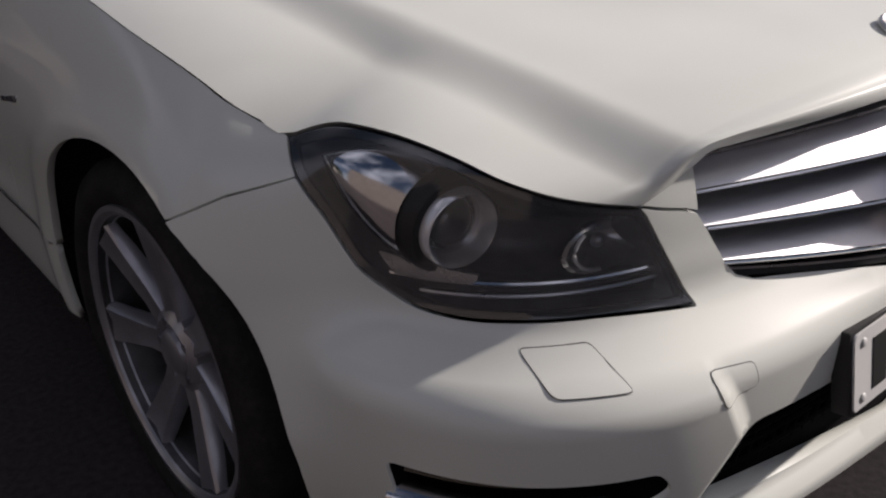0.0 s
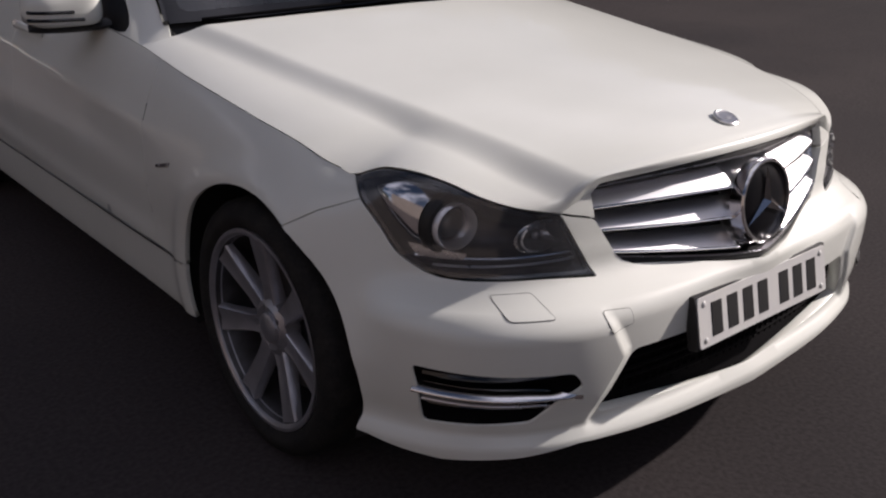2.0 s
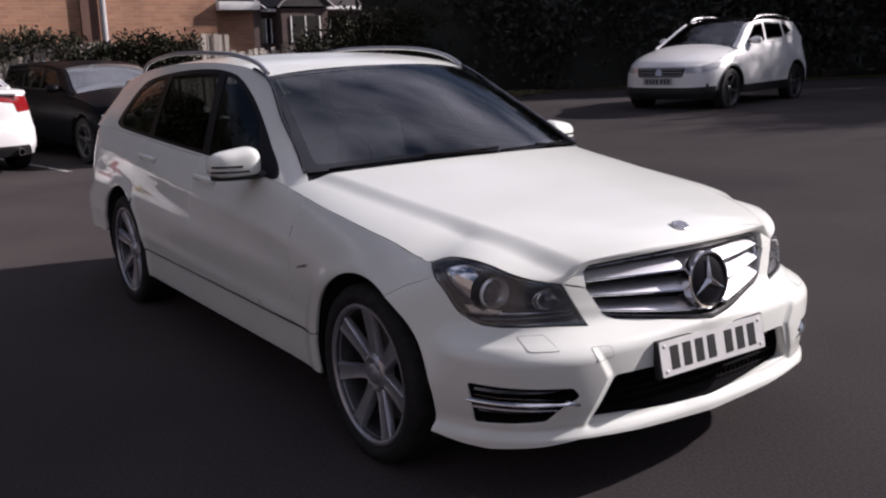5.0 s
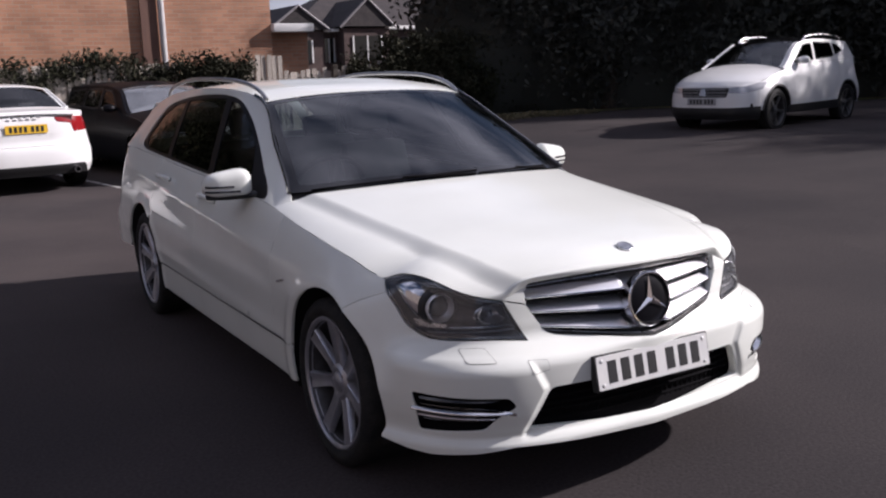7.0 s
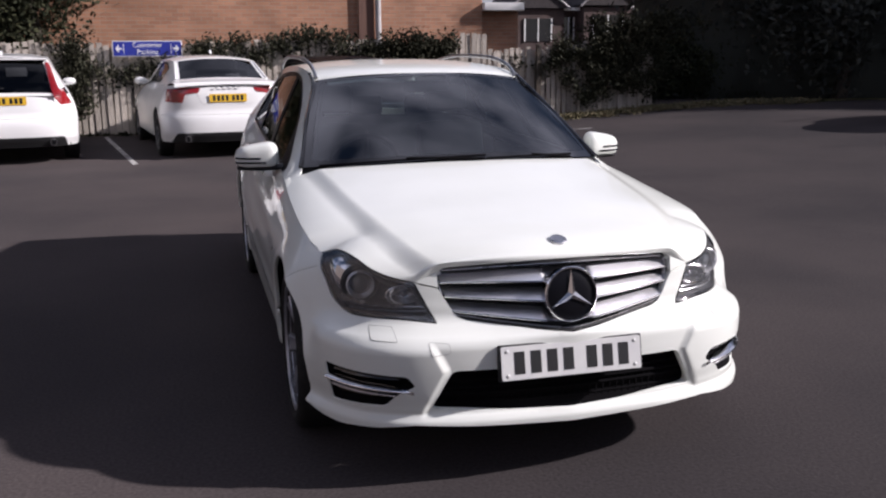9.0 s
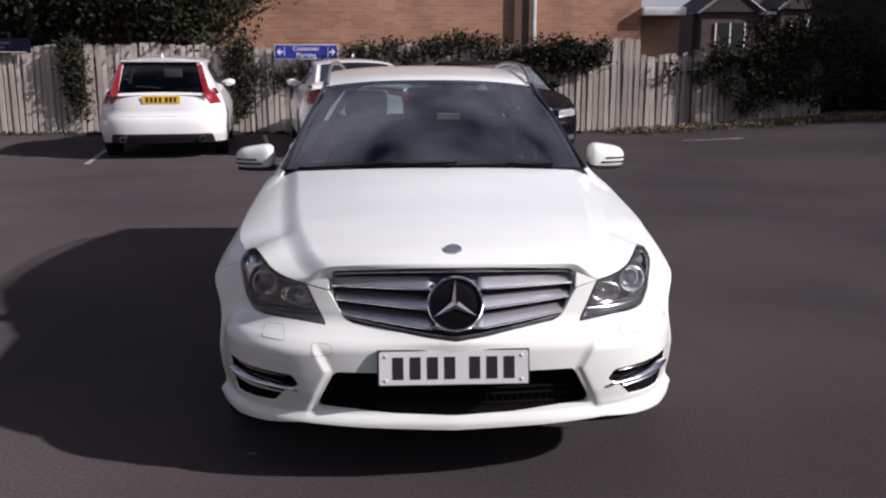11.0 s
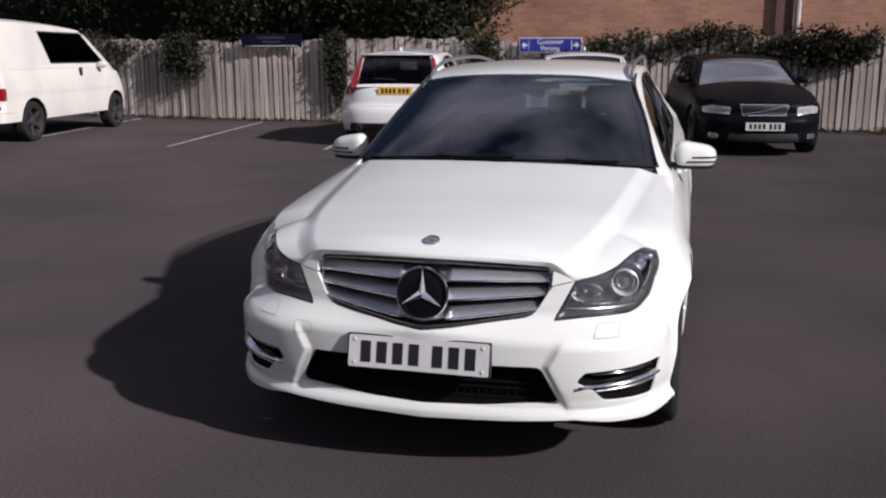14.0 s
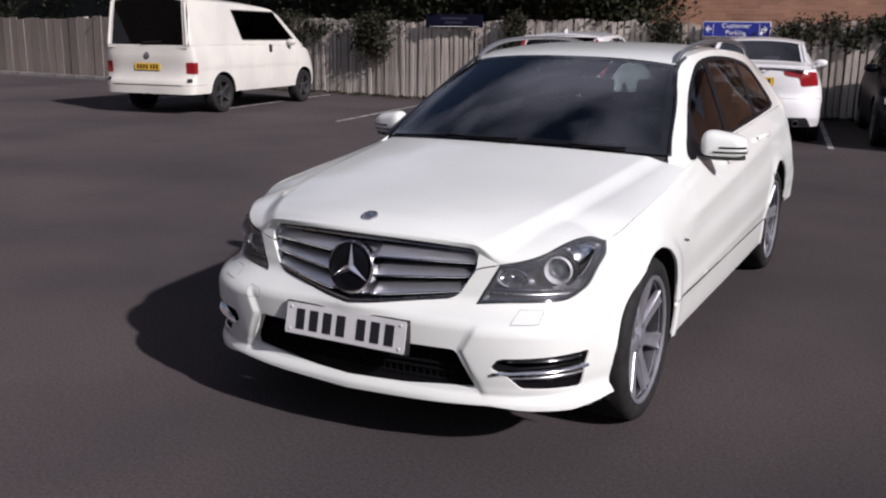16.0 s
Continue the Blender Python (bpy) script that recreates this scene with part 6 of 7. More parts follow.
def leaves(name, rng, centres, spread, count, size, material, parent=None, squash=(1, 1, 1)):
    """Many small bent leaves scattered round the given clump centres."""
    centres = np.asarray(centres, float)
    c = centres[rng.integers(0, len(centres), count)] + np.clip(rng.normal(0, 1, (count, 3)), -2.2, 2.2) * spread * np.array(squash)
    a, b = rng.normal(0, 1, (count, 3)), rng.normal(0, 1, (count, 3))
    a /= np.linalg.norm(a, axis=1, keepdims=True)
    b -= (b * a).sum(1, keepdims=True) * a
    b /= np.linalg.norm(b, axis=1, keepdims=True)
    s = size * rng.uniform(0.6, 1.3, (count, 1))
    n = np.cross(a, b)
    v = np.stack([c - a * s, c + b * s * 0.45 + n * s * 0.12, c + a * s, c - b * s * 0.45 + n * s * 0.12], 1).reshape(-1, 3)
    f = np.arange(count * 4).reshape(-1, 4)
    faces = np.concatenate([f[:, [0, 1, 2]], f[:, [0, 2, 3]]]).tolist()
    return put(name, mesh_of(name, v, faces, False), material, parent)


def make_tree(rng, x, y, height, spread, low, count, material, label, size=0.09, clumps=60):
    tree = empty("tree", Matrix.Translation((x, y, float(ground_z(x, y)))))
    tagged(tree, label, "tree", "trees round the car park")
    bm = bmesh.new()
    path = [Vector((0.10 * math.sin(h * 1.3), 0.08 * math.cos(h * 1.7), h)) for h in np.linspace(-0.1, height * 0.8, 10)]
    tube(bm, path, [0.20 * (1 - 0.08 * i) for i in range(10)], 10)
    for i in range(9):
        h = height * rng.uniform(0.25, 0.7)
        ang = rng.uniform(0, 6.28)
        end = Vector((math.cos(ang), math.sin(ang), 0.5)) * spread * rng.uniform(0.5, 0.85)
        tube(bm, [Vector((0, 0, h)), Vector((0, 0, h + 0.15)) + end * 0.5, Vector((0, 0, h)) + end], [0.07, 0.045, 0.015], 6)
    part("trunk", bm, BARK, tree)
    d = rng.normal(0, 1, (clumps, 3))
    d /= np.linalg.norm(d, axis=1, keepdims=True)
    r = rng.uniform(0.35, 1.0, (clumps, 1)) ** 0.6
    mid = (height + low) / 2
    c = d * r * np.array((spread, spread, (height - low) / 2)) + (0, 0, mid)
    leaves("crown", rng, c, 0.34, count, size, material, tree)
    return tree


def build_trees():
    rng = np.random.default_rng(4)
    for x, y, h, s, low in ((-3.9, 15.75, 5.5, 1.45, 1.5), (-5.4, 16.2, 6.5, 1.6, 1.35), (-7.4, 16.0, 7.0, 1.9, 1.3), (-9.6, 16.4, 7.0, 2.1, 1.3), (-12.4, 16.9, 6.5, 2.1, 1.6), (-15.4, 17.2, 7.0, 2.3, 1.5),
                            (-18.8, 17.6, 7.0, 2.3, 1.6), (-22.5, 18.2, 7.5, 2.6, 1.6), (-26.5, 18.6, 7.5, 2.6, 1.2)):
        make_tree(rng, x, y, h, s, low, 17000, LEAF, "dark leafy tree growing behind the timber fence", 0.062, 80)
    for i in range(1, 10):
        t = i / 9
        x, y = 9.6 + 17.5 * t + (0.8 if i == 1 else 0.0), 17.6 - 11.0 * t
        make_tree(rng, x, y, 7.4 + rng.uniform(-0.6, 1.2), 1.9, 0.1, 17000, CONIFER, "dense dark conifer in a shaded hedge row", 0.095, 95)
    make_tree(rng, 10.9, 17.5, 6.6, 1.45, 0.1, 13000, CONIFER, "dense dark conifer at the end of the hedge row", 0.095, 85)
    # Row out of view, added to throw shade on the crossover and its ground.
    for x, y, h in ((18.8, 6.3, 5.4), (19.0, 4.0, 5.9), (19.3, 1.7, 6.8), (20.3, -0.7, 6.7), (21.1, -2.9, 7.2), (21.9, -5.1, 7.0)):
        make_tree(rng, x, y, h, 1.7, 0.1, 7000, CONIFER, "dense dark conifer out of view, added to shade the car park", 0.12, 85)
    # the dark inside of the hedge row and of the trees behind the fence; the last two back the unseen shading row
    for nm, a, b, z0, z1, wide in (("hedge", (9.5, 17.9), (29.0, 6.4), 0.0, 6.2, 0.6), ("hedge", (-29.0, 18.6), (-4.0, 17.2), 0.8, 5.8, 0.4), ("hedge", (19.0, 2.6), (22.6, -6.0), 0.0, 5.6, 0.6), ("hedge", (18.5, 7.2), (19.1, 2.2), 0.0, 4.4, 0.4)):
        a, b = np.array(a), np.array(b)
        along = (b - a) / np.linalg.norm(b - a)
        out = np.array((-along[1], along[0]))

        def core(u, v, a=a, b=b, out=out, z0=z0, z1=z1, wide=wide):
            ph = v * 2 * math.pi
            bump = 0.25 * np.sin(u * 61) * np.sin(ph * 2 + u * 23) + 0.2 * np.sin(u * 27 + ph * 3)
            end = smooth01(-0.01, 0.10, u) * smooth01(1.01, 0.92, u)
            off = (wide + bump * 0.5) * np.cos(ph) * end
            z = z0 + (z1 - z0) / 2 * (0.45 + 0.55 * end) * (1 + np.sin(ph)) + bump * np.sin(ph)
            return np.stack([a[0] + (b - a)[0] * u + out[0] * off, a[1] + (b - a)[1] * u + out[1] * off, z], -1)

        ob = sheet(nm, core, np.linspace(0, 1, 90), np.linspace(0, 1, 17), CONIFER)
        tagged(ob, "dense dark green hedge behind the car park", "hedge", kind="stuff")


def build_fence():
    rng = random.Random(8)
    fence = empty("fence")
    tagged(fence, "weathered grey vertical board fence along the car park", "fence")
    wood = mat("weathered_board", (0.47, 0.42, 0.365), 0.85, tint=(0.30, 0.262, 0.225), scale=2.2, grain=0.35, grain_scale=60, bump=0.003, per_object=0.23, stretch=(5, 5, 0.8))
    brown = mat("brown_board_wide", (0.24, 0.20, 0.17), 0.85, tint=(0.17, 0.14, 0.12), scale=1.6, grain=0.25, grain_scale=50, bump=0.002, per_object=0.22, stretch=(3, 3, 0.7))
    shapes = []
    for k in range(6):
        bm = bmesh.new()
        w = 0.084 + 0.006 * (k % 3)
        d = 0.004 * math.sin(k * 2.1)
        lean = 0.012 * math.sin(k * 1.7)
        pts = [(-w / 2, 0), (w / 2, 0), (w / 2 + d + lean, 1 - 0.006 * (k % 4)), (-w / 2 + d + lean, 1 - 0.004 * ((k + 2) % 5))]
        prism(bm, pts, 0.02, bevel=0.003)
        me = bpy.data.meshes.new("board")
        bmesh.ops.recalc_face_normals(bm, faces=bm.faces)
        bm.to_mesh(me)
        bm.free()
        me.materials.append(wood)
        shapes.append(me)

    def line(x):
        return 14.6 + max(0.0, -8.0 - x) * 0.10

    def tall(x):
        if x > 4.65:
            return 1.45 + 0.02 * math.sin(x * 3)
        if x > 4.05:
            return 1.78
        if x > 2.6:
            return 1.46 + 0.10 * (x - 2.6) / 1.45
        return 1.66 + 0.03 * math.sin(x * 0.9)

    wide = []
    for k in range(3):
        bm = bmesh.new()
        prism(bm, [(-0.18, 0), (0.18, 0), (0.182, 1 - 0.004 * k), (-0.179, 0.995)], 0.03, bevel=0.004)
        me = bpy.data.meshes.new("board")
        bmesh.ops.recalc_face_normals(bm, faces=bm.faces)
        bm.to_mesh(me)
        bm.free()
        me.materials.append(brown)
        wide.append(me)
    x = 8.3
    while x > -27:
        step = 0.115 if x > -12.6 else 0.366
        z = float(ground_z(x, 14.6))
        ob = new("board", rng.choice(shapes if x > -12.6 else wide))
        ob.parent = fence
        ob.location = (x, line(x) + rng.uniform(-0.008, 0.008) + 0.012 * (round(x / 0.115) % 2), z + 0.02)
        ob.rotation_euler = (radians(rng.uniform(-0.6, 0.6)), radians(rng.uniform(-0.7, 0.7)), math.atan2(-0.1, 1) if x < -8 else 0)
        ob.scale = (step / 0.112 if x > -12.6 else 1.0, 1, tall(x) + rng.uniform(-0.035, 0.03))
        x -= step
    # the second row of boards, nailed behind the gaps of the first
    bm = bmesh.new()
    x = 8.24
    while x > -12.6:
        z = float(ground_z(x, 14.6))
        y = line(x) + 0.155
        box(bm, x - 0.05, x + 0.05, y, y + 0.018, z, z + tall(x) - 0.06)
        x -= 0.115
    tagged(part("board_backing", bm, wood, fence, smooth=False), kind="stuff")
    bm = bmesh.new()
    box(bm, -0.05, 0.05, -0.05, 0.05, 0, 1.0, 0.006)
    post = bpy.data.meshes.new("post")
    bm.to_mesh(post)
    bm.free()
    post.materials.append(wood)
    for i in range(14):
        x = 7.9 - 2.55 * i
        ob = new("post", post)
        ob.parent = fence
        ob.location, ob.scale = (x, line(x) + 0.09, float(ground_z(x, 14.6))), (1, 1, tall(x) + 0.03)
    # a dark front post near the end
    bm = bmesh.new()
    box(bm, 5.70, 5.80, 14.50, 14.58, 0.05, 1.60, 0.006)
    part("post", bm, BARK, fence, smooth=False)
    for z in (0.4, 1.25):
        bm = bmesh.new()
        box(bm, -8, 8.3, 14.66, 14.70, z, z + 0.09)
        part("rail", bm, wood, fence, smooth=False)


def build_ivy():
    rng = np.random.default_rng(12)
    # a ragged hedge along the top of the fence
    xs = np.arange(-2.4, 4.1, 0.10)
    c = [(x + rng.normal(0, 0.05), 14.66 + rng.normal(0, 0.10), 1.60 + 0.16 * math.sin(x * 1.9) * math.sin(x * 0.7 + 1) + rng.uniform(-0.16, 0.14) - 0.20 * max(0, math.sin(x * 2.3 + 0.4)) - (0.30 if -2.6 < x < -1.0 else 0)) for x in xs for _ in range(3)]
    ob = leaves("ivy", rng, c, 0.09, 12000, 0.042, IVY)
    tagged(ob, "ragged dark ivy growing over the fence top", "ivy", kind="stuff")
    # ivy columns and patches that hang down the boards
    # Those at x 6.9 and 8.0 stand in for tree shade on the boards.
    for x0, z0, z1, w, n in ((-6.15, 0.35, 1.75, 0.07, 2200), (-3.05, 0.4, 1.7, 0.16, 2200), (-9.75, 0.85, 1.7, 0.28, 2400), (-12.3, 1.0, 1.7, 0.55, 3000), (6.9, 0.2, 1.5, 0.6, 5500), (3.2, 1.25, 1.75, 0.35, 2600), (8.0, 0.2, 1.9, 0.6, 7500)):
        y = 14.50 + max(0.0, -8.0 - x0) * 0.10
        g = float(ground_z(x0, y))
        c = [(x0 + rng.normal(0, w), y + rng.normal(0, 0.05), g + z0 + (z1 - z0) * rng.uniform(0, 1) ** 0.7) for _ in range(60)]
        ob = leaves("ivy", rng, c, 0.10, n, 0.045, IVY, squash=(1, 0.6, 1))
        tagged(ob, "dark ivy hanging down the timber fence", "ivy", kind="stuff")
    # low shrubs between the fence end and the conifers
    c = [(x + rng.normal(0, 0.2), 16.9 + rng.normal(0, 0.35), float(ground_z(x, 17)) + rng.uniform(0.1, 1.25 + 0.35 * math.sin(x * 1.7) + 0.5 * float(smooth01(8.3, 9.6, x)))) for x in np.arange(6.5, 13.0, 0.10) for _ in range(4)]
    ob = leaves("shrub", rng, c, 0.16, 17000, 0.06, LEAF)
    tagged(ob, "low dark shrubs behind the end of the fence", "shrub", kind="stuff")
    # weeds and dry grass at the fence foot
    c = [(x + rng.normal(0, 0.1), 14.45 - 0.25 * abs(rng.normal()), float(ground_z(x, 14.4)) + 0.03) for x in np.arange(4.2, 12.0, 0.05) for _ in range(2)]
    ob = leaves("grass", rng, c, 0.06, 14000, 0.032, DRY, squash=(1.5, 2.2, 0.6))
    tagged(ob, "dry yellow grass tufts along the fence foot", "grass", kind="stuff")
    c = [(x + rng.normal(0, 0.1), 14.50 + max(0.0, -8.0 - x) * 0.10 - 0.10 * abs(rng.normal()), 0.02) for x in np.arange(-14.0, 4.2, 0.12)]
    ob = leaves("weeds", rng, c, 0.04, 2600, 0.04, IVY, squash=(1.5, 1.2, 0.5))
    tagged(ob, "low weeds at the foot of the fence", "weeds", kind="stuff")


def strip(name, pts, width, z, material, label, category):
    """A flat band along a line on the ground."""
    pts = np.array(pts, float)
    d = np.gradient(pts, axis=0)
    n = np.stack([-d[:, 1], d[:, 0]], 1)
    n /= np.linalg.norm(n, axis=1, keepdims=True)
    lo, hi = pts - n * width / 2, pts + n * width / 2
    v = [(x, y, float(ground_z(x, y)) + z) for x, y in np.concatenate([lo, hi])]
    k = len(pts)
    ob = put(name, mesh_of(name, v, [[i, i + 1, k + i + 1, k + i] for i in range(k - 1)]), material)
    return tagged(ob, label, category, kind="structure")


def build_markings():
    paint = worn_paint()
    for (xa, ya), (xb, yb) in (((-1.89, 9.58), (-2.60, 14.2)), ((0.47, 9.9), (-0.18, 14.2)), ((-6.93, 9.20), (-7.72, 14.2)), ((-9.93, 10.0), (-10.70, 14.4)), ((-4.42, 9.4), (-5.2, 14.2)), ((-12.6, 10.2), (-13.4, 14.6)), ((4.9, 12.35), (5.9, 12.15))):
        t = np.linspace(0, 1, 12)
        strip("parking_line", np.stack([xa + (xb - xa) * t, ya + (yb - ya) * t], 1), 0.075, 0.004, paint, "worn white painted parking bay line on asphalt", "parking line")
    t = np.linspace(0, 1, 30)
    strip("verge", np.stack([4.6 + 9.5 * t, 14.35 + 0.15 * np.sin(t * 9) + 0.4 * t], 1), 0.75, 0.012, GRASS, "strip of dry grass and soil beside the fence", "verge")
    strip("verge", np.stack([14.0 + 14 * t, 14.6 - 9.2 * t], 1), 0.9, 0.012, GRASS, "strip of dry grass below the hedge", "verge")
    soil = mat("soil", (0.07, 0.055, 0.045), 0.95, tint=(0.12, 0.095, 0.07), scale=5, grain=0.4, bump=0.01)
    strip("soil", np.stack([-27 + 31 * t, np.where(-27 + 31 * t < -8, 14.42 + (-8 + 27 - 31 * t) * 0.10, 14.42)], 1), 0.28, 0.010, soil, "narrow strip of soil under the fence", "soil")
    bm = bmesh.new()
    kerb = empty("kerb")
    tagged(kerb, "low pale concrete kerb in front of the fence", "kerb", kind="structure")
    conc = mat("concrete", (0.30, 0.28, 0.26), 0.9, tint=(0.20, 0.19, 0.17), scale=4, grain=0.25, bump=0.003, per_object=0.15)
    box(bm, -0.44, 0.44, -0.05, 0.05, -0.1, 0.09, 0.012)
    me = bpy.data.meshes.new("kerb_stone")
    bm.to_mesh(me)
    bm.free()
    me.materials.append(conc)
    for i in range(15):
        ob = new("kerb_stone", me)
        ob.parent = kerb
        x = -14.2 - 0.9 * i
        ob.location, ob.rotation_euler = (x, 14.15 + (-8 - x) * 0.10, 0), (0, 0, -0.0997)


def worn_paint():
    m = mat("road_paint", (0.46, 0.45, 0.43), 0.8, tint=(0.12, 0.115, 0.11), scale=7, grain=0.3, grain_scale=60)
    return m


def brick_material():
    m = mat("brickwork", (0.4, 0.2, 0.12), 0.9)
    nt = m.node_tree
    p = nt.nodes["Principled BSDF"]
    co, sep, com, br = (nt.nodes.new("ShaderNode" + k) for k in ("TexCoord", "SeparateXYZ", "CombineXYZ", "TexBrick"))
    nt.links.new(co.outputs["Object"], sep.inputs[0])
    add = nt.nodes.new("ShaderNodeMath")
    nt.links.new(sep.outputs["X"], add.inputs[0])
    nt.links.new(sep.outputs["Y"], add.inputs[1])
    nt.links.new(add.outputs[0], com.inputs["X"])
    nt.links.new(sep.outputs["Z"], com.inputs["Y"])
    nt.links.new(com.outputs[0], br.inputs["Vector"])
    for key, v in (("Scale", 1.0), ("Brick Width", 0.225), ("Row Height", 0.075), ("Mortar Size", 0.006), ("Mortar Smooth", 0.3), ("Bias", -0.1)):
        br.inputs[key].default_value = v
    br.inputs["Color1"].default_value, br.inputs["Color2"].default_value = (0.47, 0.245, 0.15, 1), (0.37, 0.185, 0.115, 1)
    br.inputs["Mortar"].default_value = (0.36, 0.29, 0.22, 1)
    no = nt.nodes.new("ShaderNodeTexNoise")
    no.inputs["Scale"].default_value, no.inputs["Detail"].default_value = 1.1, 6
    nt.links.new(com.outputs[0], no.inputs["Vector"])
    rng = nt.nodes.new("ShaderNodeMapRange")
    rng.inputs["From Min"].default_value, rng.inputs["From Max"].default_value = 0.3, 0.7
    rng.inputs["To Min"].default_value, rng.inputs["To Max"].default_value = 0.72, 1.12
    mul = nt.nodes.new("ShaderNodeMix")
    mul.data_type, mul.blend_type = "RGBA", "MULTIPLY"
    mul.inputs[0].default_value = 1
    nt.links.new(no.outputs["Fac"], rng.inputs["Value"])
    nt.links.new(br.outputs["Color"], mul.inputs[6])
    nt.links.new(rng.outputs["Result"], mul.inputs[7])
    nt.links.new(mul.outputs[2], p.inputs["Base Color"])
    b = nt.nodes.new("ShaderNodeBump")
    b.inputs["Strength"].default_value, b.inputs["Distance"].default_value = 0.7, 0.012
    b.invert = True
    nt.links.new(br.outputs["Fac"], b.inputs["Height"])
    nt.links.new(b.outputs["Normal"], p.inputs["Normal"])
    return m


def build_buildings():
    brick = brick_material()
    tile = mat("roof_tile", (0.036, 0.029, 0.029), 0.85, tint=(0.026, 0.021, 0.022), scale=1.5, grain=0.3, grain_scale=8)
    white = mat("white_board", (0.85, 0.84, 0.82), 0.6, tint=(0.76, 0.75, 0.72), scale=3)
    ob = empty("building")
    tagged(ob, "brick building with a pale drainpipe behind the fence", "building")
    bm = bmesh.new()
    box(bm, -6.5, 5.08, 16.2, 24.0, 0, 5.2)
    part("wall", bm, brick, ob, smooth=False)
    bm = bmesh.new()
    box(bm, 5.08, 5.95, 16.35, 22.0, 0, 2.32)
    part("low_wall", bm, brick, ob, smooth=False)
    bm = bmesh.new()
    box(bm, 5.083, 5.98, 16.02, 22.0, 2.322, 2.49, 0.01)
    part("fascia", bm, white, ob, "white fascia board")
    bm = bmesh.new()
    v = [bm.verts.new(c) for c in ((-6.9, 15.8, 5.15), (5.5, 15.8, 5.15), (5.5, 20.1, 8.0), (-6.9, 20.1, 8.0), (-6.9, 24.4, 5.15), (5.5, 24.4, 5.15))]
    for f in ((0, 1, 2, 3), (3, 2, 5, 4), (0, 3, 4), (1, 5, 2)):
        bm.faces.new([v[i] for i in f])
    part("roof", bm, tile, ob, smooth=False)
    bm = bmesh.new()
    lathe(bm, [(0.0, 0.062), (5.0, 0.062)], 16, "z", Matrix.Translation((2.78, 16.10, 0.2)))
    for z in (1.2, 3.1, 4.8):
        lathe(bm, [(0.0, 0.062), (0.0, 0.078), (0.09, 0.078), (0.09, 0.062)], 16, "z", Matrix.Translation((2.78, 16.10, z)))
    part("drainpipe", bm, mat("pipe_grey", (0.50, 0.49, 0.49), 0.45, tint=(0.40, 0.39, 0.39), scale=3), ob, "pale grey drainpipe")
    # Dark brown strip up the wall, left of the drainpipe.
    bm = bmesh.new()
    box(bm, 2.38, 2.70, 16.12, 16.20, 0, 5.2)
    part("pier", bm, mat("brown_strip", (0.16, 0.085, 0.06), 0.8, tint=(0.12, 0.065, 0.05), scale=2, stretch=(4, 4, 0.5)), ob, smooth=False)

    house = empty("house")
    tagged(house, "far dark brick bungalow with two tiled gables", "house")
    g = 0.5
    bm = bmesh.new()
    box(bm, 15.6, 34.0, 45.6, 54, 0, 3.7)
    box(bm, 15.9, 18.9, 45.0, 46, 0, 3.7)
    box(bm, 19.9, 22.7, 44.6, 46, 0, 3.8)
    part("wall", bm, mat("dark_brick", (0.085, 0.056, 0.050), 0.9, tint=(0.06, 0.042, 0.038), scale=2, grain=0.3, grain_scale=12), house, smooth=False)

    def gable(x0, x1, zt, ze, y0, y1):
        bm = bmesh.new()
        xm = (x0 + x1) / 2
        v = [bm.verts.new(c) for c in ((x0 - 0.3, y0, ze), (xm, y0, zt), (x1 + 0.3, y0, ze), (x0 - 0.3, y1, ze), (xm, y1, zt), (x1 + 0.3, y1, ze))]
        for f in ((0, 1, 4, 3), (1, 2, 5, 4), (0, 2, 1)):
            bm.faces.new([v[i] for i in f])
        part("roof", bm, tile, house, smooth=False)
        for a, b in (((x0 - 0.3, ze), (xm, zt)), ((xm, zt), (x1 + 0.3, ze))):
            bm = bmesh.new()
            tube(bm, [(a[0], y0 - 0.05, a[1] - 0.05), (b[0], y0 - 0.05, b[1] - 0.05)], 0.06, 4)
            part("bargeboard", bm, mat("barge_grey", (0.30, 0.28, 0.28), 0.7), house)

    gable(15.9, 18.9, 5.05, 3.75, 44.8, 50)
    gable(19.9, 22.7, 5.45, 3.9, 44.4, 50)
    bm = bmesh.new()
    v = [bm.verts.new(c) for c in ((17.0, 45.3, 3.72), (34.4, 45.3, 3.72), (32.0, 49.8, 6.1), (21.2, 49.8, 6.1), (34.4, 54.3, 3.72), (17.0, 54.3, 3.72))]
    for f in ((0, 1, 2, 3), (3, 2, 4, 5), (0, 3, 5), (1, 4, 2)):
        bm.faces.new([v[i] for i in f])
    part("roof", bm, tile, house, smooth=False)
    for x0, x1, z in ((18.95, 19.85, 3.74), (22.75, 26.4, 3.9)):
        bm = bmesh.new()
        box(bm, x0, x1, 45.05, 45.2, z - 0.1, z + 0.06)
        part("gutter", bm, white, house, smooth=False)
    for x0, x1, y, z0, z1 in ((16.6, 18.2, 44.98, 2.0, 3.2), (20.4, 22.2, 44.58, 2.0, 3.4), (19.05, 19.75, 45.58, 2.0, 3.3), (23.3, 25.5, 45.58, 2.2, 3.3)):
        win = empty("window")
        win.parent = house
        bm = bmesh.new()
        box(bm, x0, x1, y - 0.01, y + 0.02, z0, z1)
        part("pane", bm, GLOSS_BLACK, win, smooth=False)
        for a, b in ((x0, x0 + 0.07), (x1 - 0.07, x1), ((x0 + x1) / 2 - 0.03, (x0 + x1) / 2 + 0.03)):
            bm = bmesh.new()
            box(bm, a, b, y - 0.05, y - 0.012, z0, z1)
            part("frame", bm, white, win, smooth=False)


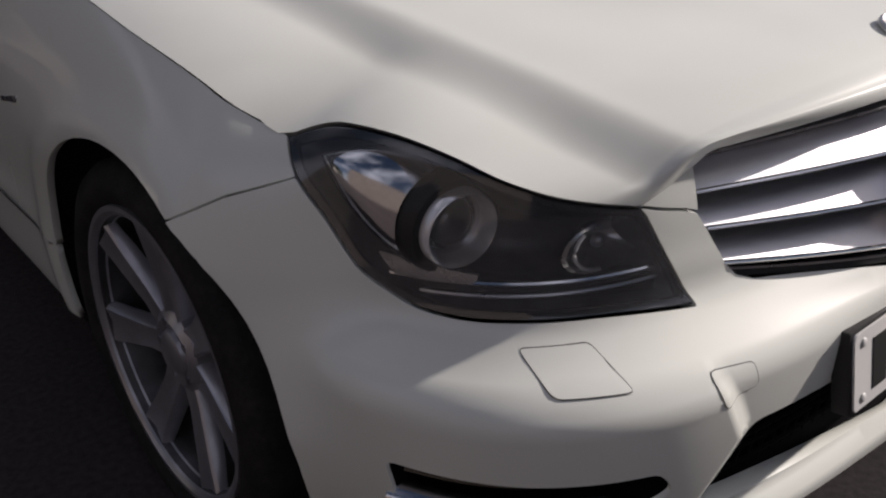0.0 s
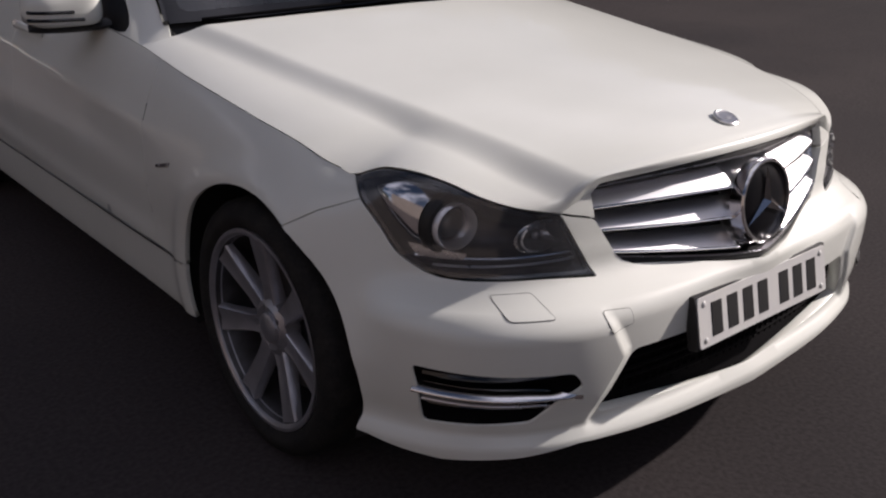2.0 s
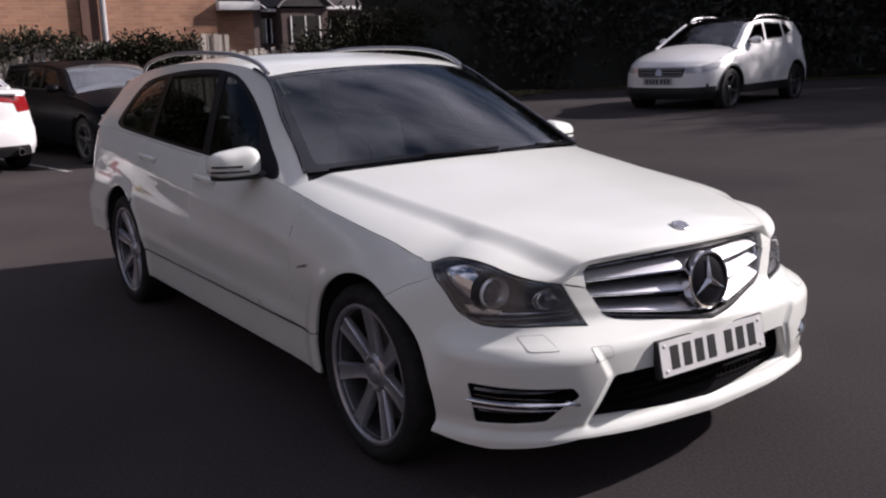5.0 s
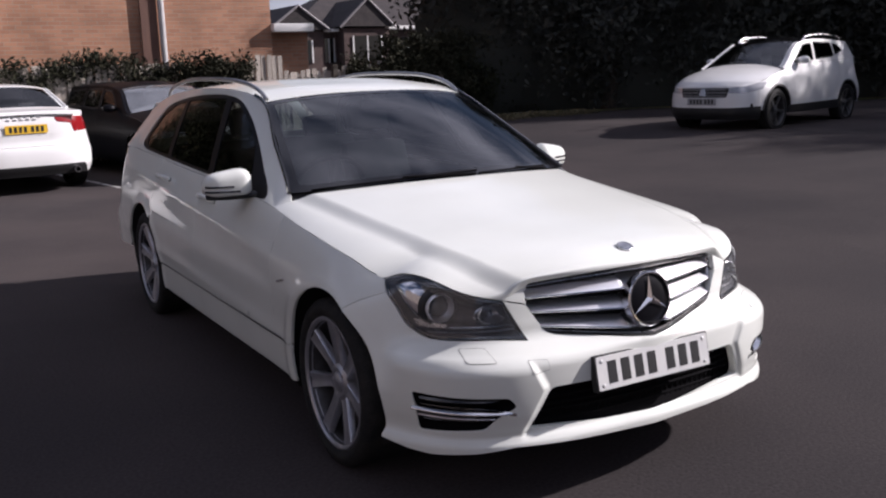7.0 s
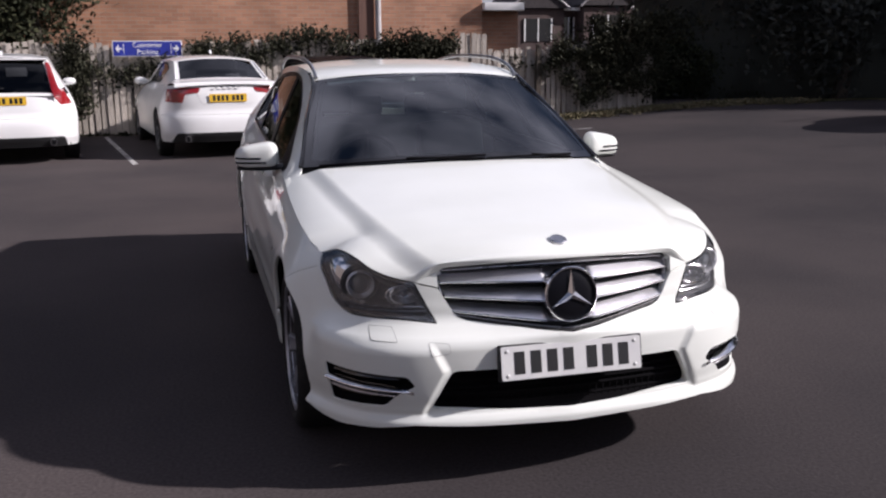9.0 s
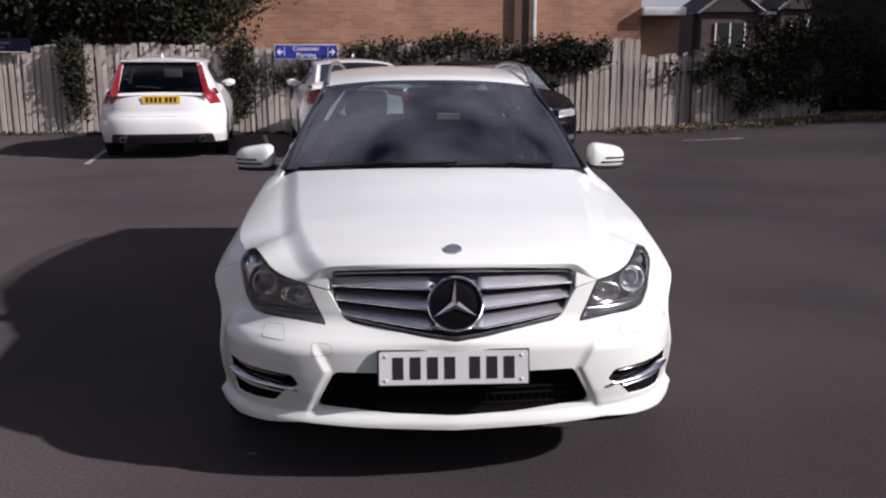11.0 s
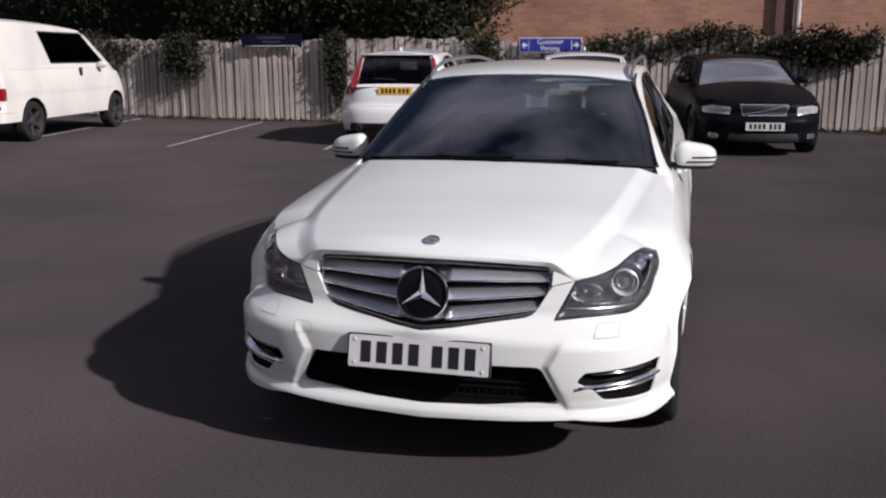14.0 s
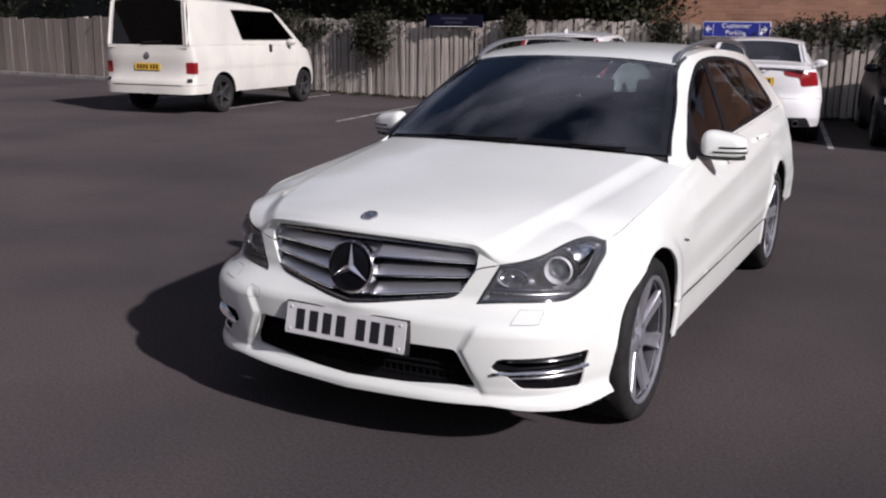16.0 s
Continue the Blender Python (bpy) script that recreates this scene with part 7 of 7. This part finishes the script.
def lettering(body, size, m, material, parent):
    cu = bpy.data.curves.new("text", "FONT")
    cu.body, cu.size, cu.align_x, cu.align_y, cu.extrude = body, size, "CENTER", "CENTER", 0.002
    tmp = bpy.data.objects.new("text", cu)
    scene.collection.objects.link(tmp)
    bpy.context.view_layer.update()
    me = bpy.data.meshes.new_from_object(tmp.evaluated_get(bpy.context.evaluated_depsgraph_get()))
    bpy.data.objects.remove(tmp)
    me.transform(m)
    me.materials.clear()
    return put("lettering", me, material, parent)


def build_signs():
    blue = mat("sign_blue", (0.022, 0.035, 0.30), 0.45, tint=(0.018, 0.028, 0.24), scale=4)
    # The second sign's blue is darkened to carry the tree shade over it.
    shaded_blue = mat("sign_blue_shaded", (0.008, 0.008, 0.024), 0.8, tint=(0.006, 0.006, 0.018), scale=4, spec=0.1)
    white = mat("sign_white", (0.78, 0.78, 0.78), 0.5)
    for x0, x1, z0, z1, y, readable in ((-2.40, -1.20, 1.415, 1.69, 14.50, True), (-8.27, -6.92, 1.52, 1.79, 14.50, False)):
        xm, zm, w, h = (x0 + x1) / 2, (z0 + z1) / 2, x1 - x0, z1 - z0
        sign = empty("sign", Matrix.Translation((xm, y, zm)))
        tagged(sign, "blue parking sign with white border, words and arrows on the fence" if readable else "blue sign with white lines on the fence, coloured as if in tree shade", "sign")
        bm = bmesh.new()
        box(bm, -w / 2, w / 2, -0.004, 0.012, -h / 2, h / 2, 0.002)
        part("panel", bm, white if readable else shaded_blue, sign)
        bm = bmesh.new()
        box(bm, -w / 2 + 0.012, w / 2 - 0.012, -0.0075, -0.0045, -h / 2 + 0.012, h / 2 - 0.012)
        part("face", bm, blue if readable else shaded_blue, sign, smooth=False)
        for sx in (-w * 0.33, w * 0.33):
            bm = bmesh.new()
            box(bm, sx - 0.012, sx + 0.012, 0.012, 0.10, -0.05, 0.05)
            part("bracket", bm, SATIN, sign, smooth=False)
        front = Matrix.Translation((0, -0.012, 0)) @ pose(0, 0, 0, 90)
        if readable:
            lettering("Customer", 0.125, Matrix.Translation((0, 0, 0.062)) @ front, white, sign)
            lettering("Parking", 0.125, Matrix.Translation((0, 0, -0.062)) @ front, white, sign)
            for sg in (1, -1):
                bm = bmesh.new()
                c = sg * (w / 2 - 0.105)
                for pts in ([(0.058, 0.0), (0.008, 0.058), (-0.018, 0.058), (0.016, 0.016), (-0.055, 0.016), (-0.055, -0.016), (0.016, -0.016), (-0.018, -0.058), (0.008, -0.058)],):
                    prism(bm, [(c + sg * x, z) for x, z in (pts if sg > 0 else pts[::-1])], 0.003, Matrix.Translation((0, -0.012, 0)))
                part("arrow", bm, white, sign, smooth=False)
                bm = bmesh.new()
                e = c - sg * 0.085
                box(bm, e - 0.004, e + 0.004, -0.011, -0.008, -0.09, 0.09)
                part("divider", bm, white, sign, smooth=False)
        else:
            # Bars are dimmed white: the same tree shade put into their colour.
            worn = mat("sign_bar_shaded", (0.045, 0.045, 0.075), 0.8, spec=0.1)
            for zz, ww, hh in ((0.055, 0.62, 0.022), (-0.030, 0.42, 0.022), (-0.112, 1.18, 0.006)):
                bm = bmesh.new()
                box(bm, -ww / 2, ww / 2, -0.011, -0.008, zz - hh, zz + hh)
                part("bar", bm, white if hh < 0.01 else worn, sign, smooth=False)


build_markings()
build_buildings()
build_signs()
build_trees()
build_ivy()
build_fence()
